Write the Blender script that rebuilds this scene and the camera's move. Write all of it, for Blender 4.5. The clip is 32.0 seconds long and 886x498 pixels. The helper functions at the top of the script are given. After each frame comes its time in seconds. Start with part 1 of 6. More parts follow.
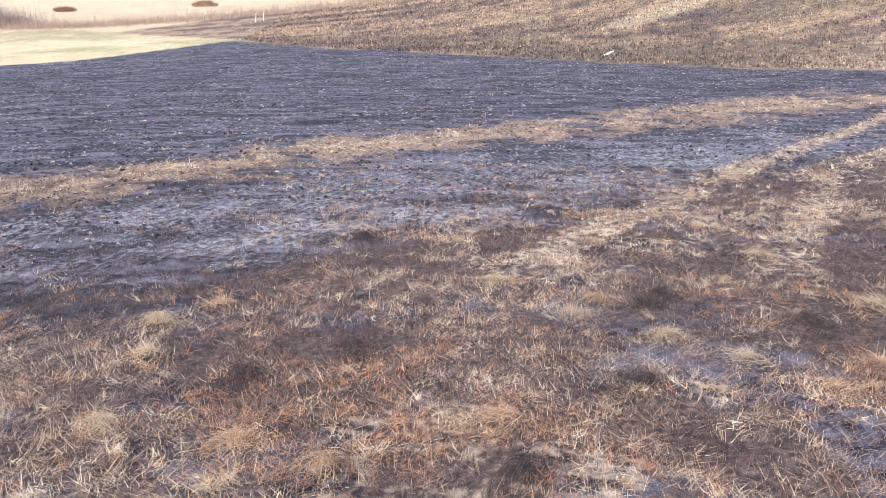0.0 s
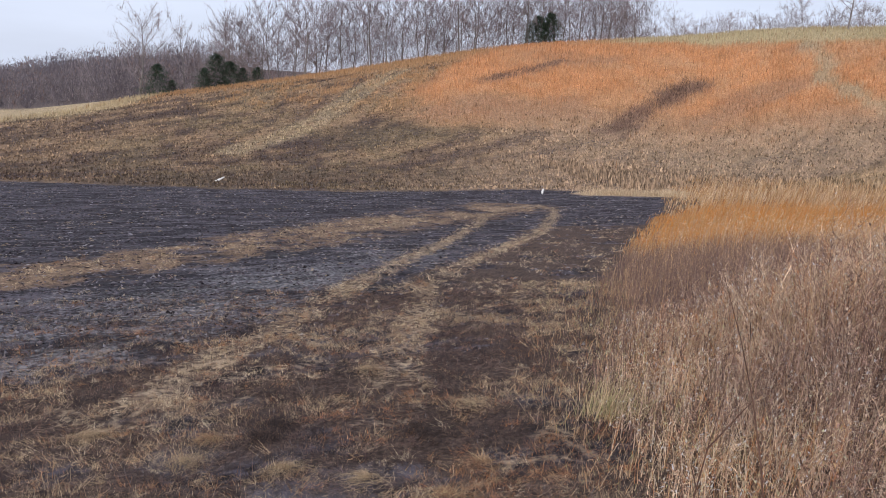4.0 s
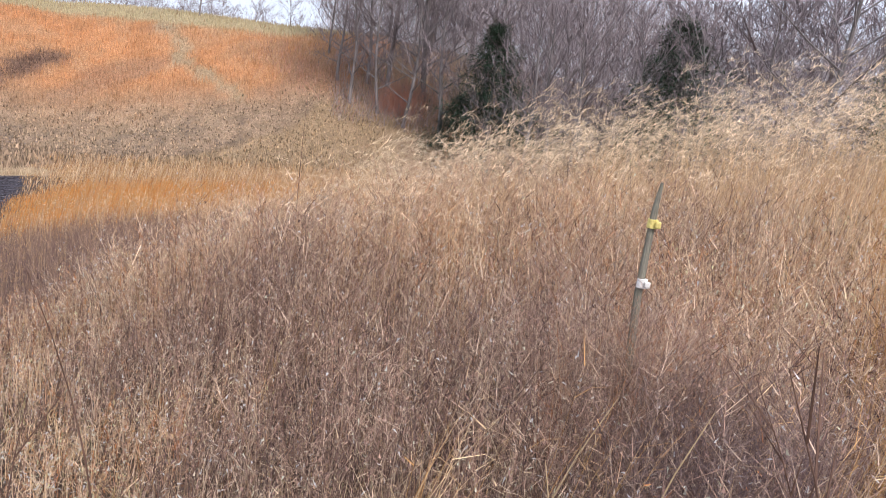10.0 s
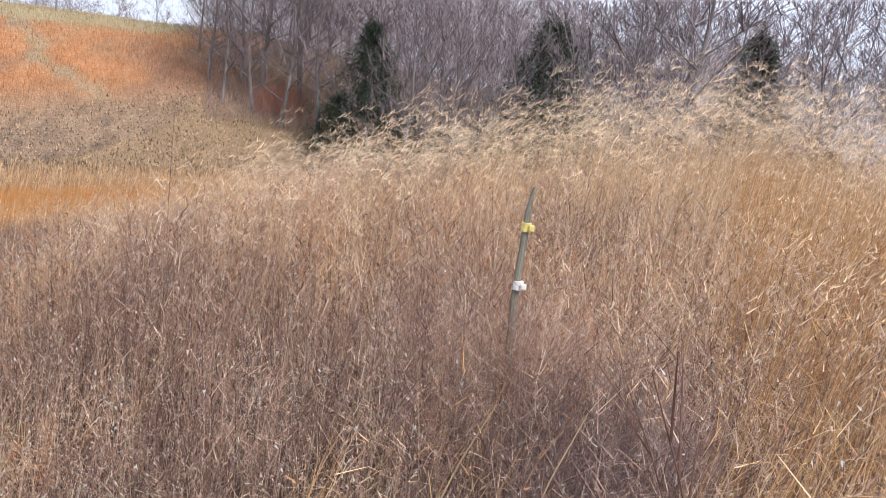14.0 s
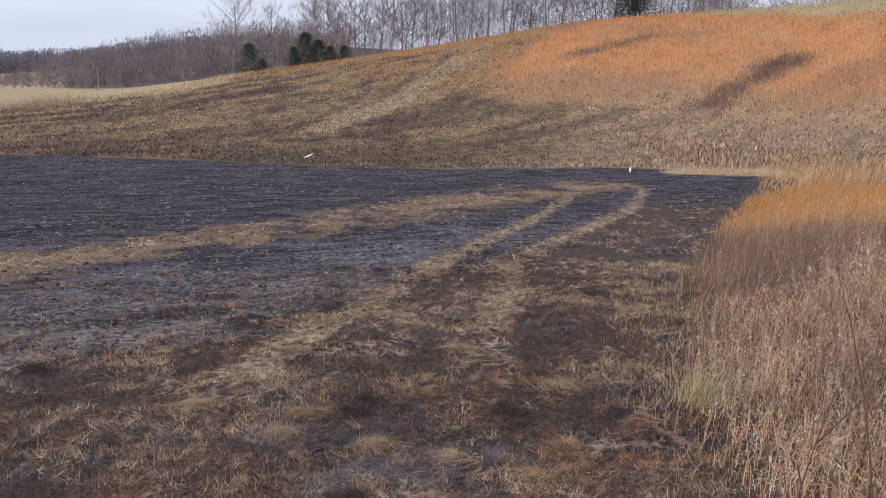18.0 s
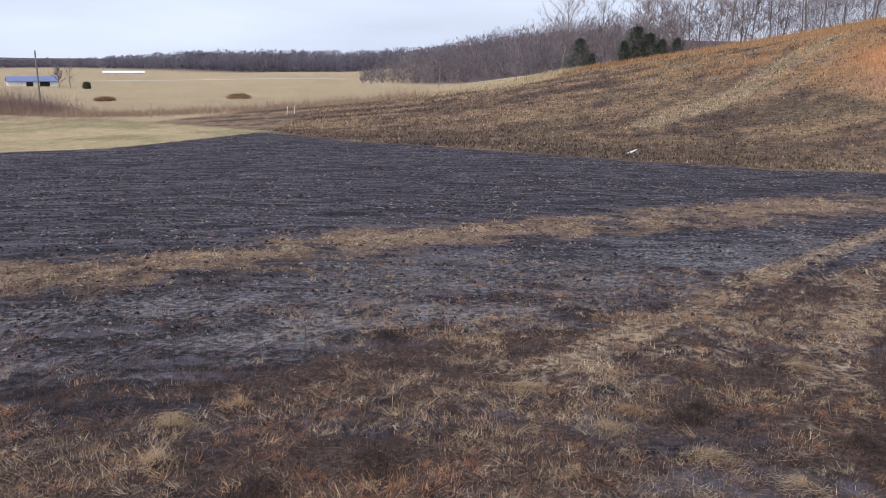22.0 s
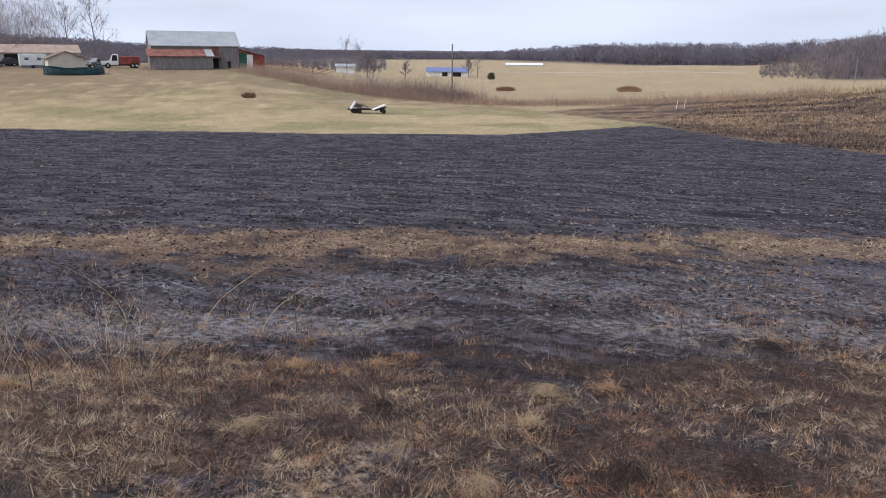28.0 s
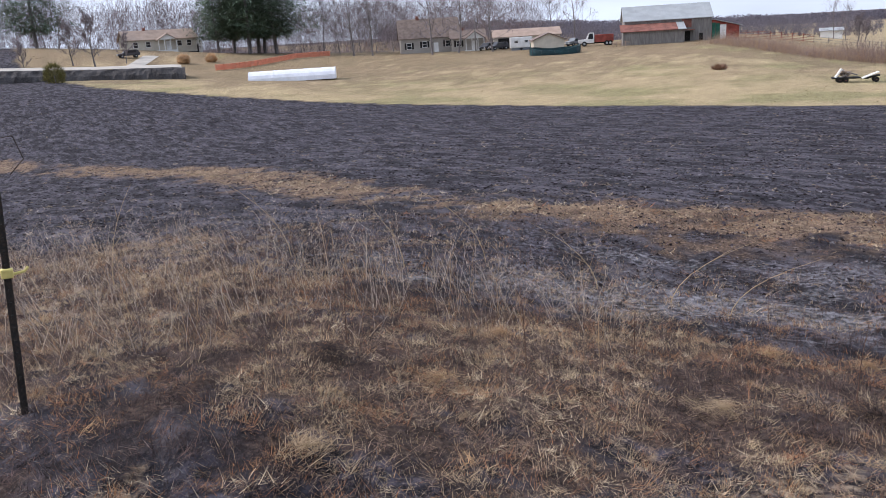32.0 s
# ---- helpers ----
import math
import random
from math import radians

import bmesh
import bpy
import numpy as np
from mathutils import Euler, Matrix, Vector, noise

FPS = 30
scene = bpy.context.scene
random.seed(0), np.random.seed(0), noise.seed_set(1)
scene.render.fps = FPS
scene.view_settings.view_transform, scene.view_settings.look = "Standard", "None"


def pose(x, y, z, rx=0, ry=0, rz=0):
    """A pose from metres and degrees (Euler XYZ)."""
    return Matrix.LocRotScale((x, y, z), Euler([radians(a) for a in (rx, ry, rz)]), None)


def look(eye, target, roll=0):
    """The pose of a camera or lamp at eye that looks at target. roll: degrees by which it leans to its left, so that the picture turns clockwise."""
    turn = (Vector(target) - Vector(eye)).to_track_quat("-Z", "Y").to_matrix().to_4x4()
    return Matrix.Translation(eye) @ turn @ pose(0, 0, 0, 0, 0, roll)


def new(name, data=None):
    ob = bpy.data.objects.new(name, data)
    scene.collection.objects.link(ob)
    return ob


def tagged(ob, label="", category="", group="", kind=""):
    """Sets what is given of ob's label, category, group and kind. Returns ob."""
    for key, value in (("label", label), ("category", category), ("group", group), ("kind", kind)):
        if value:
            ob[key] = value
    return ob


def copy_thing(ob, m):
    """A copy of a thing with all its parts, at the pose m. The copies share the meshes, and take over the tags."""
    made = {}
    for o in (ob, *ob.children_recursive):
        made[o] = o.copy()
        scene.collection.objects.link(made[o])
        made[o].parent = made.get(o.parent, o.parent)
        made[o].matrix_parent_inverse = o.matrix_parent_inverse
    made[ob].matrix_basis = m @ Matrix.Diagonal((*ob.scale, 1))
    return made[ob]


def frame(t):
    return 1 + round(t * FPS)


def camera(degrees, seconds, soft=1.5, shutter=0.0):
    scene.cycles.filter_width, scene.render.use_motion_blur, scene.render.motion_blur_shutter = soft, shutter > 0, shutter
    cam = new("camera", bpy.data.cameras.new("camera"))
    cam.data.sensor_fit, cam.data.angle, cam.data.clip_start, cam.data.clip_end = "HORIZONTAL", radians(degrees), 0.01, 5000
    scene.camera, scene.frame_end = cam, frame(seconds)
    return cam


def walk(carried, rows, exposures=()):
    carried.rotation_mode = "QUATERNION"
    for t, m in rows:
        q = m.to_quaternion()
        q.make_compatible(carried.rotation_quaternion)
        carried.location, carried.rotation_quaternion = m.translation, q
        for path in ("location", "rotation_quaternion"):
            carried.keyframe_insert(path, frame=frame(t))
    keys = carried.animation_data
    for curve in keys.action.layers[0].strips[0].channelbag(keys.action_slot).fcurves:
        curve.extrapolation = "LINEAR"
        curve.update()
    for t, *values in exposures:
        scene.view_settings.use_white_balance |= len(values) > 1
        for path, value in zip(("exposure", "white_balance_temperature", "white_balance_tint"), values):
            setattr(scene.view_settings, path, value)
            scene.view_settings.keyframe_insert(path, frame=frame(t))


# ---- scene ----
cam = camera(58.6, 32.0, soft=0.9)
EYE = 1.65
# seconds, eye x y z, yaw to the left, pitch up, roll
PATH = [
    (0, -0.007, 0.026, -0.025, 0.46, -20.05, -0.47),
    (0.5, 0.040, 0.076, -0.039, -5.05, -17.68, -0.59),
    (1, 0.079, 0.121, -0.043, -9.37, -15.94, -0.08),
    (1.5, 0.104, 0.141, -0.032, -12.93, -14.94, 0.08),
    (2, 0.135, 0.175, -0.027, -15.46, -13.46, -0.03),
    (2.5, 0.151, 0.190, -0.020, -17.19, -12.52, 0.25),
    (4.5, 0.205, 0.187, -0.017, -30.93, -10.52, 2.27),
    (5, 0.224, 0.169, -0.018, -34.56, -10.34, 2.80),
    (5.5, 0.251, 0.177, -0.026, -38.12, -10.25, 3.33),
    (6, 0.270, 0.161, -0.015, -41.95, -10.08, 3.76),
    (6.5, 0.278, 0.104, 0.014, -47.21, -9.84, 4.27),
    (7, 0.313, 0.099, 0.005, -54.01, -9.54, 4.70),
    (7.5, 0.327, 0.090, 0.005, -57.04, -9.69, 4.57),
    (8, 0.329, 0.070, 0.016, -59.91, -9.91, 4.73),
    (8.5, 0.344, 0.062, 0.023, -63.69, -9.91, 5.00),
    (9, 0.344, 0.056, 0.028, -66.58, -9.91, 5.27),
    (9.5, 0.369, 0.050, 0.024, -68.66, -9.77, 5.53),
    (10, 0.376, 0.043, 0.028, -70.96, -9.63, 5.66),
    (10.5, 0.356, 0.032, 0.056, -75.15, -9.09, 5.39),
    (11, 0.378, 0.021, 0.067, -79.77, -8.77, 4.89),
    (11.5, 0.394, 0.014, 0.078, -82.41, -8.71, 4.79),
    (12, 0.377, 0.016, 0.086, -83.34, -8.70, 4.78),
    (12.5, 0.382, 0.027, 0.077, -82.95, -8.79, 4.87),
    (13, 0.402, 0.028, 0.071, -82.17, -8.84, 4.98),
    (13.5, 0.406, 0.028, 0.077, -81.17, -8.95, 5.02),
    (15.5, 0.332, 0.072, -0.014, -63.43, -10.13, 3.74),
    (16, 0.313, 0.103, -0.037, -52.63, -11.17, 2.26),
    (16.5, 0.238, 0.120, -0.002, -42.19, -11.81, 1.96),
    (17, 0.205, 0.185, -0.008, -33.52, -12.31, 1.25),
    (17.5, 0.180, 0.215, -0.004, -25.04, -12.60, 0.95),
    (18, 0.143, 0.217, 0.005, -20.97, -12.72, 1.31),
    (18.5, 0.124, 0.227, 0.002, -19.05, -12.70, 1.86),
    (19, 0.104, 0.233, 0.003, -17.47, -12.71, 2.39),
    (19.5, 0.074, 0.252, 0.007, -14.42, -12.76, 2.25),
    (20, 0.030, 0.228, 0.023, -11.19, -12.96, 2.04),
    (20.5, 0.005, 0.231, 0.019, -7.86, -13.03, 1.70),
    (21, -0.022, 0.235, 0.015, -4.80, -13.19, 1.43),
    (21.5, -0.059, 0.234, 0.013, -1.13, -13.34, 0.92),
    (22, -0.071, 0.262, -0.001, 2.05, -13.46, 0.55),
    (22.5, -0.081, 0.290, -0.014, 4.93, -13.43, 0.43),
    (23, -0.088, 0.303, -0.021, 7.18, -13.38, 0.48),
    (23.5, -0.088, 0.305, -0.023, 9.08, -13.28, 0.51),
    (24, -0.094, 0.322, -0.030, 10.10, -13.20, 0.66),
    (24.5, -0.098, 0.333, -0.035, 10.66, -13.16, 0.97),
    (26.5, -0.160, 0.234, -0.034, 21.39, -13.69, -0.37),
    (27, -0.167, 0.212, -0.027, 24.32, -13.84, 0.34),
    (27.5, -0.169, 0.195, -0.023, 26.41, -13.98, 0.60),
    (28, -0.173, 0.169, -0.018, 29.29, -14.20, 0.55),
    (28.5, -0.205, 0.153, -0.028, 34.59, -14.59, 0.04),
    (29, -0.209, 0.129, -0.027, 39.18, -15.08, -0.39),
    (29.5, -0.219, 0.123, -0.031, 41.94, -15.48, -0.67),
    (30, -0.229, 0.107, -0.027, 45.14, -15.77, -0.88),
    (30.5, -0.236, 0.093, -0.019, 49.07, -15.94, -1.37),
    (31, -0.272, 0.083, -0.012, 52.66, -15.89, -1.93),
    (31.5, -0.292, 0.062, -0.006, 57.24, -15.66, -2.76),
    (32, -0.310, 0.044, -0.004, 62.53, -15.20, -3.54),
]


def held(x, y, z, yaw, pitch, roll):
    """The pose of the phone in the hand."""
    return pose(x, y, EYE + z, 0, 0, yaw) @ pose(0, 0, 0, 90 + pitch) @ pose(0, 0, 0, 0, 0, roll)


EXPOSURES = [(t, stops, kelvin, 19) for t, stops, kelvin in [(0.0, 1.42, 5950), (0.6, 0.95, 6050), (1.2, 0.48, 6150), (2.0, 0.3, 6300), (5.0, 0.05, 6450), (7.0, 0.02, 6450), (8.0, 0.42, 6450), (9.0, 0.55, 6450), (13.0, 0.55, 6450), (15.5, 0.55, 6450), (17.5, 0.12, 6450), (20.0, 0.05, 6380), (23.0, 0.2, 6330), (28.0, 0.14, 6330), (30.0, 0.3, 6250), (32.0, 0.34, 6250)]]
walk(cam, [(t, held(x, y, z, yaw, pitch, roll)) for t, x, y, z, yaw, pitch, roll in PATH], EXPOSURES)

# ---- sky and light ----
SUN_AZ, SUN_EL = 140.0, 38.0        # degrees to the left of +y, degrees up
world = bpy.data.worlds.new("sky")
scene.world = world
world.use_nodes = True
nt = world.node_tree
bg = nt.nodes["Background"]
sky = nt.nodes.new("ShaderNodeTexSky")
sky.sky_type, sky.sun_disc = "NISHITA", False
sky.sun_elevation, sky.sun_rotation = radians(SUN_EL), radians(-SUN_AZ)
sky.air_density, sky.dust_density, sky.ozone_density = 1.0, 4.0, 1.0
veil = nt.nodes.new("ShaderNodeMix")
veil.data_type = "RGBA"
where = nt.nodes.new("ShaderNodeTexCoord")
flat = nt.nodes.new("ShaderNodeMapping")
flat.inputs["Scale"].default_value = (1.6, 1.6, 9.0)
cloud = nt.nodes.new("ShaderNodeTexNoise")
cloud.inputs["Scale"].default_value, cloud.inputs["Detail"].default_value = 1.7, 5.0
ramp = nt.nodes.new("ShaderNodeMapRange")
ramp.inputs["From Min"].default_value, ramp.inputs["From Max"].default_value = 0.3, 0.7
ramp.inputs["To Min"].default_value, ramp.inputs["To Max"].default_value = 0.72, 0.92
nt.links.new(where.outputs["Generated"], flat.inputs["Vector"])
nt.links.new(flat.outputs["Vector"], cloud.inputs["Vector"])
nt.links.new(cloud.outputs["Fac"], ramp.inputs["Value"])
nt.links.new(ramp.outputs["Result"], veil.inputs["Factor"])
nt.links.new(sky.outputs["Color"], veil.inputs["A"])
veil.inputs["B"].default_value = (7.7, 8.9, 10.3, 1)
nt.links.new(veil.outputs["Result"], bg.inputs["Color"])
bg.inputs["Strength"].default_value = 0.098

sun = new("sun", bpy.data.lights.new("sun", "SUN"))
sun.data.energy, sun.data.angle, sun.data.color = 2.7, radians(12), (1.0, 0.94, 0.86)
sx, sy = -math.sin(radians(SUN_AZ)), math.cos(radians(SUN_AZ))
sun.matrix_world = look((sx * 60, sy * 60, 60 * math.tan(radians(SUN_EL))), (0, 0, 0))


# ---- shape of the land ----
def sstep(a, b, x):
    t = np.clip((x - a) / (b - a), 0, 1)
    return t * t * (3 - 2 * t)


def lattice(ix, iy, seed):
    h = (ix * 374761393 + iy * 668265263 + seed * 974711) & 0x7FFFFFFF
    h = ((h ^ (h >> 13)) * 1274126177) & 0x7FFFFFFF
    return ((h ^ (h >> 16)) & 0xFFFF) / 65535.0


def vnoise(x, y, seed=0):
    ix, iy = np.floor(x).astype(np.int64), np.floor(y).astype(np.int64)
    fx, fy = x - ix, y - iy
    fx, fy = fx * fx * (3 - 2 * fx), fy * fy * (3 - 2 * fy)
    a, b = lattice(ix, iy, seed), lattice(ix + 1, iy, seed)
    c, d = lattice(ix, iy + 1, seed), lattice(ix + 1, iy + 1, seed)
    return (a * (1 - fx) + b * fx) * (1 - fy) + (c * (1 - fx) + d * fx) * fy


def fbm(x, y, seed=0, n=4):
    out, amp, total = 0.0, 1.0, 0.0
    for k in range(n):
        out, total = out + amp * vnoise(x * 2**k, y * 2**k, seed + k), total + amp
        amp *= 0.55
    return out / total


def height(x, y):
    """The lie of the land: a spur, a valley floor, a grassy hill and a farmstead rise."""
    x, y = np.asarray(x, float), np.asarray(y, float)
    t = np.clip((x + 4.0) / 38.0, 0, 1)
    d = np.hypot(x + 4.0 - 38.0 * t, y - 0.5 + 5.5 * t)
    z = -6.9 * (1 - np.exp(-d / 42.0)) - 0.5 * sstep(0.1, 1, t)
    z = z - 0.5 * np.exp(-((x + 6.5) ** 2 + (y - 6.0) ** 2) / 16.0)
    u, v = 0.7071 * (x + y), 0.7071 * (y - x)
    hill = 20.8 * np.exp(-((v + 3.0) / np.where(v > -3, 92.0, 190.0)) ** 2)
    a = np.degrees(np.arctan2(-x, np.maximum(y, 1e-3)))
    hill = hill + np.interp(a, [-75, -58, -51, -46, -42, -38, -30, -20, -8, 6], [0.15, 0.15, 0.92, 0.96, 0.23, -0.01, 0.62, 0.32, 0.74, 0.0]) * (y > 0)
    z = z + hill * sstep(0, 1, (u - (70 - np.where(v > 0, 0.35, 0.1) * v)) / (92.0 + 0.9 * np.clip(v, -45, 0))) - 0.02 * np.maximum(u - 175 + 0.35 * v, 0) * np.exp(-((v / 90) ** 2))
    bare = np.where(y > 1, sstep(1.1, 1.6, -x / np.maximum(y, 1)), 1.0)
    r = np.hypot(x, y)
    side = np.where(y > 1, sstep(0.5, 0.95, -x / np.maximum(y, 1)), np.where(x < 0, 1.0, 0.0))
    farm = side * sstep(8, 75, -x)
    z = z + 4.4 * sstep(72, 180, -x * 0.72 + y * 0.69) * farm * (1 - sstep(215, 320, r) * (1 - bare))
    z = z + 1.0 * sstep(4, 11, x) * sstep(42, 20, x) * np.exp(-(((y + 2) / 9.0) ** 2))
    z = z + 4.6 * sstep(40, 125, -x) * sstep(60, -10, y) + 3.0 * sstep(155, 212, -x) * sstep(110, 30, y)
    z = z + 3.0 * sstep(290, 420, r) - 1.3 * sstep(110, 200, r) * sstep(60, 0, x) * (1 - side) - 2.2 * sstep(440, 600, r)
    z = z + np.where(y > 0, 9.0 * sstep(4, -8, a) * sstep(300, 400, r) + 9.0 * sstep(10, -4, a) * sstep(400, 470, r), 0.0)
    z = z + 5.0 * (fbm(x * 0.008 + 3.3, y * 0.008, 15, 2) - 0.55) * sstep(250, 430, r)
    return z


def rough(x, y):
    """Small lumps near the camera."""
    near = sstep(60, 15, np.hypot(x, y))
    return near * (0.10 * (fbm(x * 0.9, y * 0.9, 5, 3) - 0.5) + 0.10 * (fbm(x * 3.2, y * 3.2, 9, 3) - 0.5))


def ground_z(x, y):
    return height(x, y) + rough(np.asarray(x, float), np.asarray(y, float))


def spot(az, r, up=0.0):
    """The place on the ground at r metres, az degrees to the left of +y."""
    x, y = -math.sin(radians(az)) * r, math.cos(radians(az)) * r
    return x, y, float(ground_z(x, y)) + up


# ---- what grows and lies where: all in plan ----
def lawn_edge(x):
    return np.interp(x, [-160, -117, -105, -90, -73, -54, -40, -29, -22], [2, 10, 17.5, 28, 40, 50, 55, 63, 86])


def hill_edge(x):
    return np.interp(x, [-24, -16, -10.4, -2, 5.9, 13.4, 21.8, 31.9, 37.4, 42], [86, 77, 71.5, 66, 60.7, 56.4, 55.2, 55.6, 54.5, 50])


def grass_edge(y):
    """x at which the unmown tall grass begins."""
    return np.interp(y, [-30, -3, 0, 2.5, 3.4, 4.4, 5.8, 8.1, 12.1, 21.8, 39.4, 52, 70], [-1.0, 0.6, 1.6, 2.9, 3.45, 4.05, 4.95, 6.65, 9.9, 18.7, 36.2, 48, 66])


def line_dist(x, y, pts):
    best = np.full(np.shape(x), 1e9)
    for (ax, ay), (bx, by) in zip(pts, pts[1:]):
        t = np.clip(((x - ax) * (bx - ax) + (y - ay) * (by - ay)) / ((bx - ax) ** 2 + (by - ay) ** 2), 0, 1)
        best = np.minimum(best, np.hypot(x - ax - t * (bx - ax), y - ay - t * (by - ay)))
    return best


TRACK_A = [(28.8, 43.2), (24.5, 40.6), (21.0, 36.1), (17.4, 30.8), (14.3, 26.6), (9.2, 19.8), (6.4, 15.9), (4.4, 13.0), (2.8, 10.3), (1.9, 9.0), (1.2, 8.0), (0.7, 6.6)]
TRACK_B = [(28.8, 43.2), (27.9, 39.6), (25.2, 35.8), (18.6, 27.4), (14.0, 22.4), (10.1, 18.1), (7.2, 14.6), (5.3, 11.0), (4.0, 8.6), (3.1, 6.8), (2.4, 5.6), (1.8, 4.4)]
STRIP = [(-75, -9), (-58, -2.6), (-41, 5.8), (-37, 7.2), (-30.7, 8.0), (-21.2, 7.7), (-17.2, 8.0), (-14.5, 8.9), (-12, 9.2), (-9.9, 10.2), (-7.3, 11.9), (-4.4, 14.2), (-2.9, 17.6), (0, 20.3), (2.5, 22.0), (6.5, 26.2), (12.7, 32.0), (19.9, 38.0), (26, 42)]
GULLY_A, GULLY_B = [(59.5, 74), (67.1, 78.3), (75.2, 81.9), (80.9, 83.3)], [(57.5, 99.2), (61.1, 99.7), (66.3, 100.6), (72, 103)]
BARE_PATH, HILL_TRACK = [(100.9, 82.7), (96, 74.8), (90.5, 71), (88.8, 64.3), (86.5, 60)], [(50.6, 115.4), (42.1, 107.8), (31.1, 94.7), (23.7, 88.3), (18, 84)]
BALD = [(38.8, 50.2), (44.6, 46.4)]


def brown_line(x):
    """Where the brown half-burnt ground by the camera gives way to ash."""
    return np.interp(x, [-45, -22, -12.2, -9.4, -6.9, -5, -3.6, -2.6, -1.4, 0.4, 1.9, 4.2, 8, 14, 20], [-28, -3, 1.6, 2.4, 3.9, 5.2, 6.1, 6.6, 8, 8.7, 9.9, 12.6, 16.5, 23, 30])


def cover(x, y):
    """How burnt, how ashy, how strawy a place is, 0 to 1, and the colour of what grows there."""
    n1, n2, n3 = fbm(x * 0.12, y * 0.12, 11), fbm(x * 0.5, y * 0.5, 21), fbm(x * 2.0, y * 2.0, 31)
    along, across = 0.89 * x + 0.45 * y, -0.45 * x + 0.89 * y
    streak = fbm(along * 0.12, across * 1.6, 41)
    r = np.hypot(x, y)
    wob = 1.6 * (n2 - 0.5) + 3.0 * (n1 - 0.5)
    edge = np.where(x < -22, lawn_edge(x), hill_edge(x))
    out = sstep(-0.6, 0.6, y - edge + 0.5 * wob)
    in_lawn = out * sstep(1.0, -1.0, x + 22 + (y - 86) * 1.45) * sstep(-19, -23, x)
    in_hill = out * (1 - in_lawn)
    tall = sstep(-0.25, 0.25, x - grass_edge(y) + 0.5 * (n2 - 0.5) * np.minimum(r * 0.15, 2))
    # burnt field
    burn = np.clip(1.0 - 0.3 * sstep(0.55, 0.7, streak), 0, 1)
    strip = line_dist(x, y, STRIP)
    w = 2.3 + 0.06 * np.maximum(x + 5, 0)
    band = strip + 3.6 * (n2 - 0.5) + 2.6 * (n3 - 0.5)
    on_strip = sstep(w, 0.35 * w, band) * (0.15 + 0.85 * sstep(0.44, 0.56, n2 * 0.5 + streak * 0.2 + n3 * 0.3))
    gaps = sstep(0.36, 0.5, 0.55 * n2 + 0.25 * n1 + 0.2 * n3)
    on_strip = on_strip * (0.35 + 0.65 * gaps)
    soft_strip = sstep(1.25 * w, 0.5 * w, band) * (0.3 + 0.7 * gaps)
    track = np.minimum(line_dist(x, y, TRACK_A), line_dist(x, y, TRACK_B))
    on_track = (0.55 + 0.45 * n2) * 0.95 * sstep(0.48, 0.2, track + 0.35 * (n2 - 0.5) + 0.45 * (n3 - 0.5)) * sstep(4, 8, r)
    on_track = on_track * (0.45 + 0.55 * sstep(0.32, 0.5, n2 * 0.6 + n3 * 0.4))
    rise = y - brown_line(x) + 2.0 * (n2 - 0.5) + 0.8 * (n3 - 0.5)
    near = sstep(0.7, -0.7, rise)
    patchy = sstep(0.5, 0.62, 0.5 * n2 + 0.5 * n3)
    straw = np.maximum(np.maximum(0.55 * on_strip, on_track), near * patchy * 0.55)
    burn = burn * (1 - near * (0.8 - 0.5 * sstep(0.46, 0.62, 0.55 * fbm(x * 0.7, y * 0.7, 55) + 0.45 * n3))) * (1 - 0.75 * soft_strip)
    below = sstep(0.5, -1.5, y - np.interp(x, [p[0] for p in STRIP], [p[1] for p in STRIP]) + w)
    ash = (0.25 + 0.75 * sstep(0.40, 0.60, 0.35 * streak + 0.35 * n2 + 0.3 * n3)) * sstep(-1.2, 1.8, rise + 1.2 * (n3 - 0.5)) * below * sstep(-22, -9, x) * (0.6 + 0.4 * sstep(7, 1, rise)) * sstep(19, 7, x)
    ash = np.maximum(ash * (1 - soft_strip), 0.34 * sstep(0.52, 0.68, streak * 0.5 + n3 * 0.5))
    ash = np.maximum(ash, 0.2 * near * sstep(0.54, 0.7, fbm(x * 0.9, y * 0.9, 51)))
    # colours of unburnt cover
    lawn = np.stack([0.33 + 0 * x, 0.285 + 0 * x, 0.15 + 0 * x], -1)
    pale, green = np.array([0.52, 0.42, 0.25]), np.array([0.34, 0.31, 0.16])
    k = sstep(0.38, 0.66, 0.85 * n1 + 0.15 * n2)[..., None]
    lawn = pale * (1 - k) + green * k
    worn_k = (sstep(0.42, 0.6, 0.5 * fbm(x * 0.06, y * 0.16, 71, 5) + 0.5 * n2 + 0.16 * sstep(115, 150, r)) * sstep(80, 135, r) * 0.85)[..., None]
    lawn = (lawn * (1 - worn_k) + np.array([0.29, 0.22, 0.14]) * worn_k) * (0.75 + 0.5 * n3[..., None])
    far_field = np.array([0.45, 0.365, 0.225]) * (0.85 + 0.3 * n1[..., None])
    u, v = 0.7071 * (x + y), 0.7071 * (y - x)
    swath = fbm(x * 0.05 + 0.03 * y, y * 0.5 - 0.12 * x, 61, 6)
    fine_k = fbm(x * 0.16 + 0.08 * y, y * 1.3 - 0.3 * x, 62, 5)
    mown_k = sstep(0.4, 0.6, 0.45 * swath + 0.3 * fine_k + 0.25 * n3)[..., None]
    mown = np.array([0.098, 0.07, 0.058]) * (1 - mown_k) + np.array([0.31, 0.22, 0.14]) * mown_k
    olive = (sstep(0.42, 0.6, 0.6 * n1 + 0.4 * n2) * sstep(-6, 14, x))[..., None]
    mown = mown * (1 - 0.4 * olive) + np.array([0.245, 0.2, 0.115]) * (0.6 + 0.8 * fine_k[..., None]) * 0.4 * olive
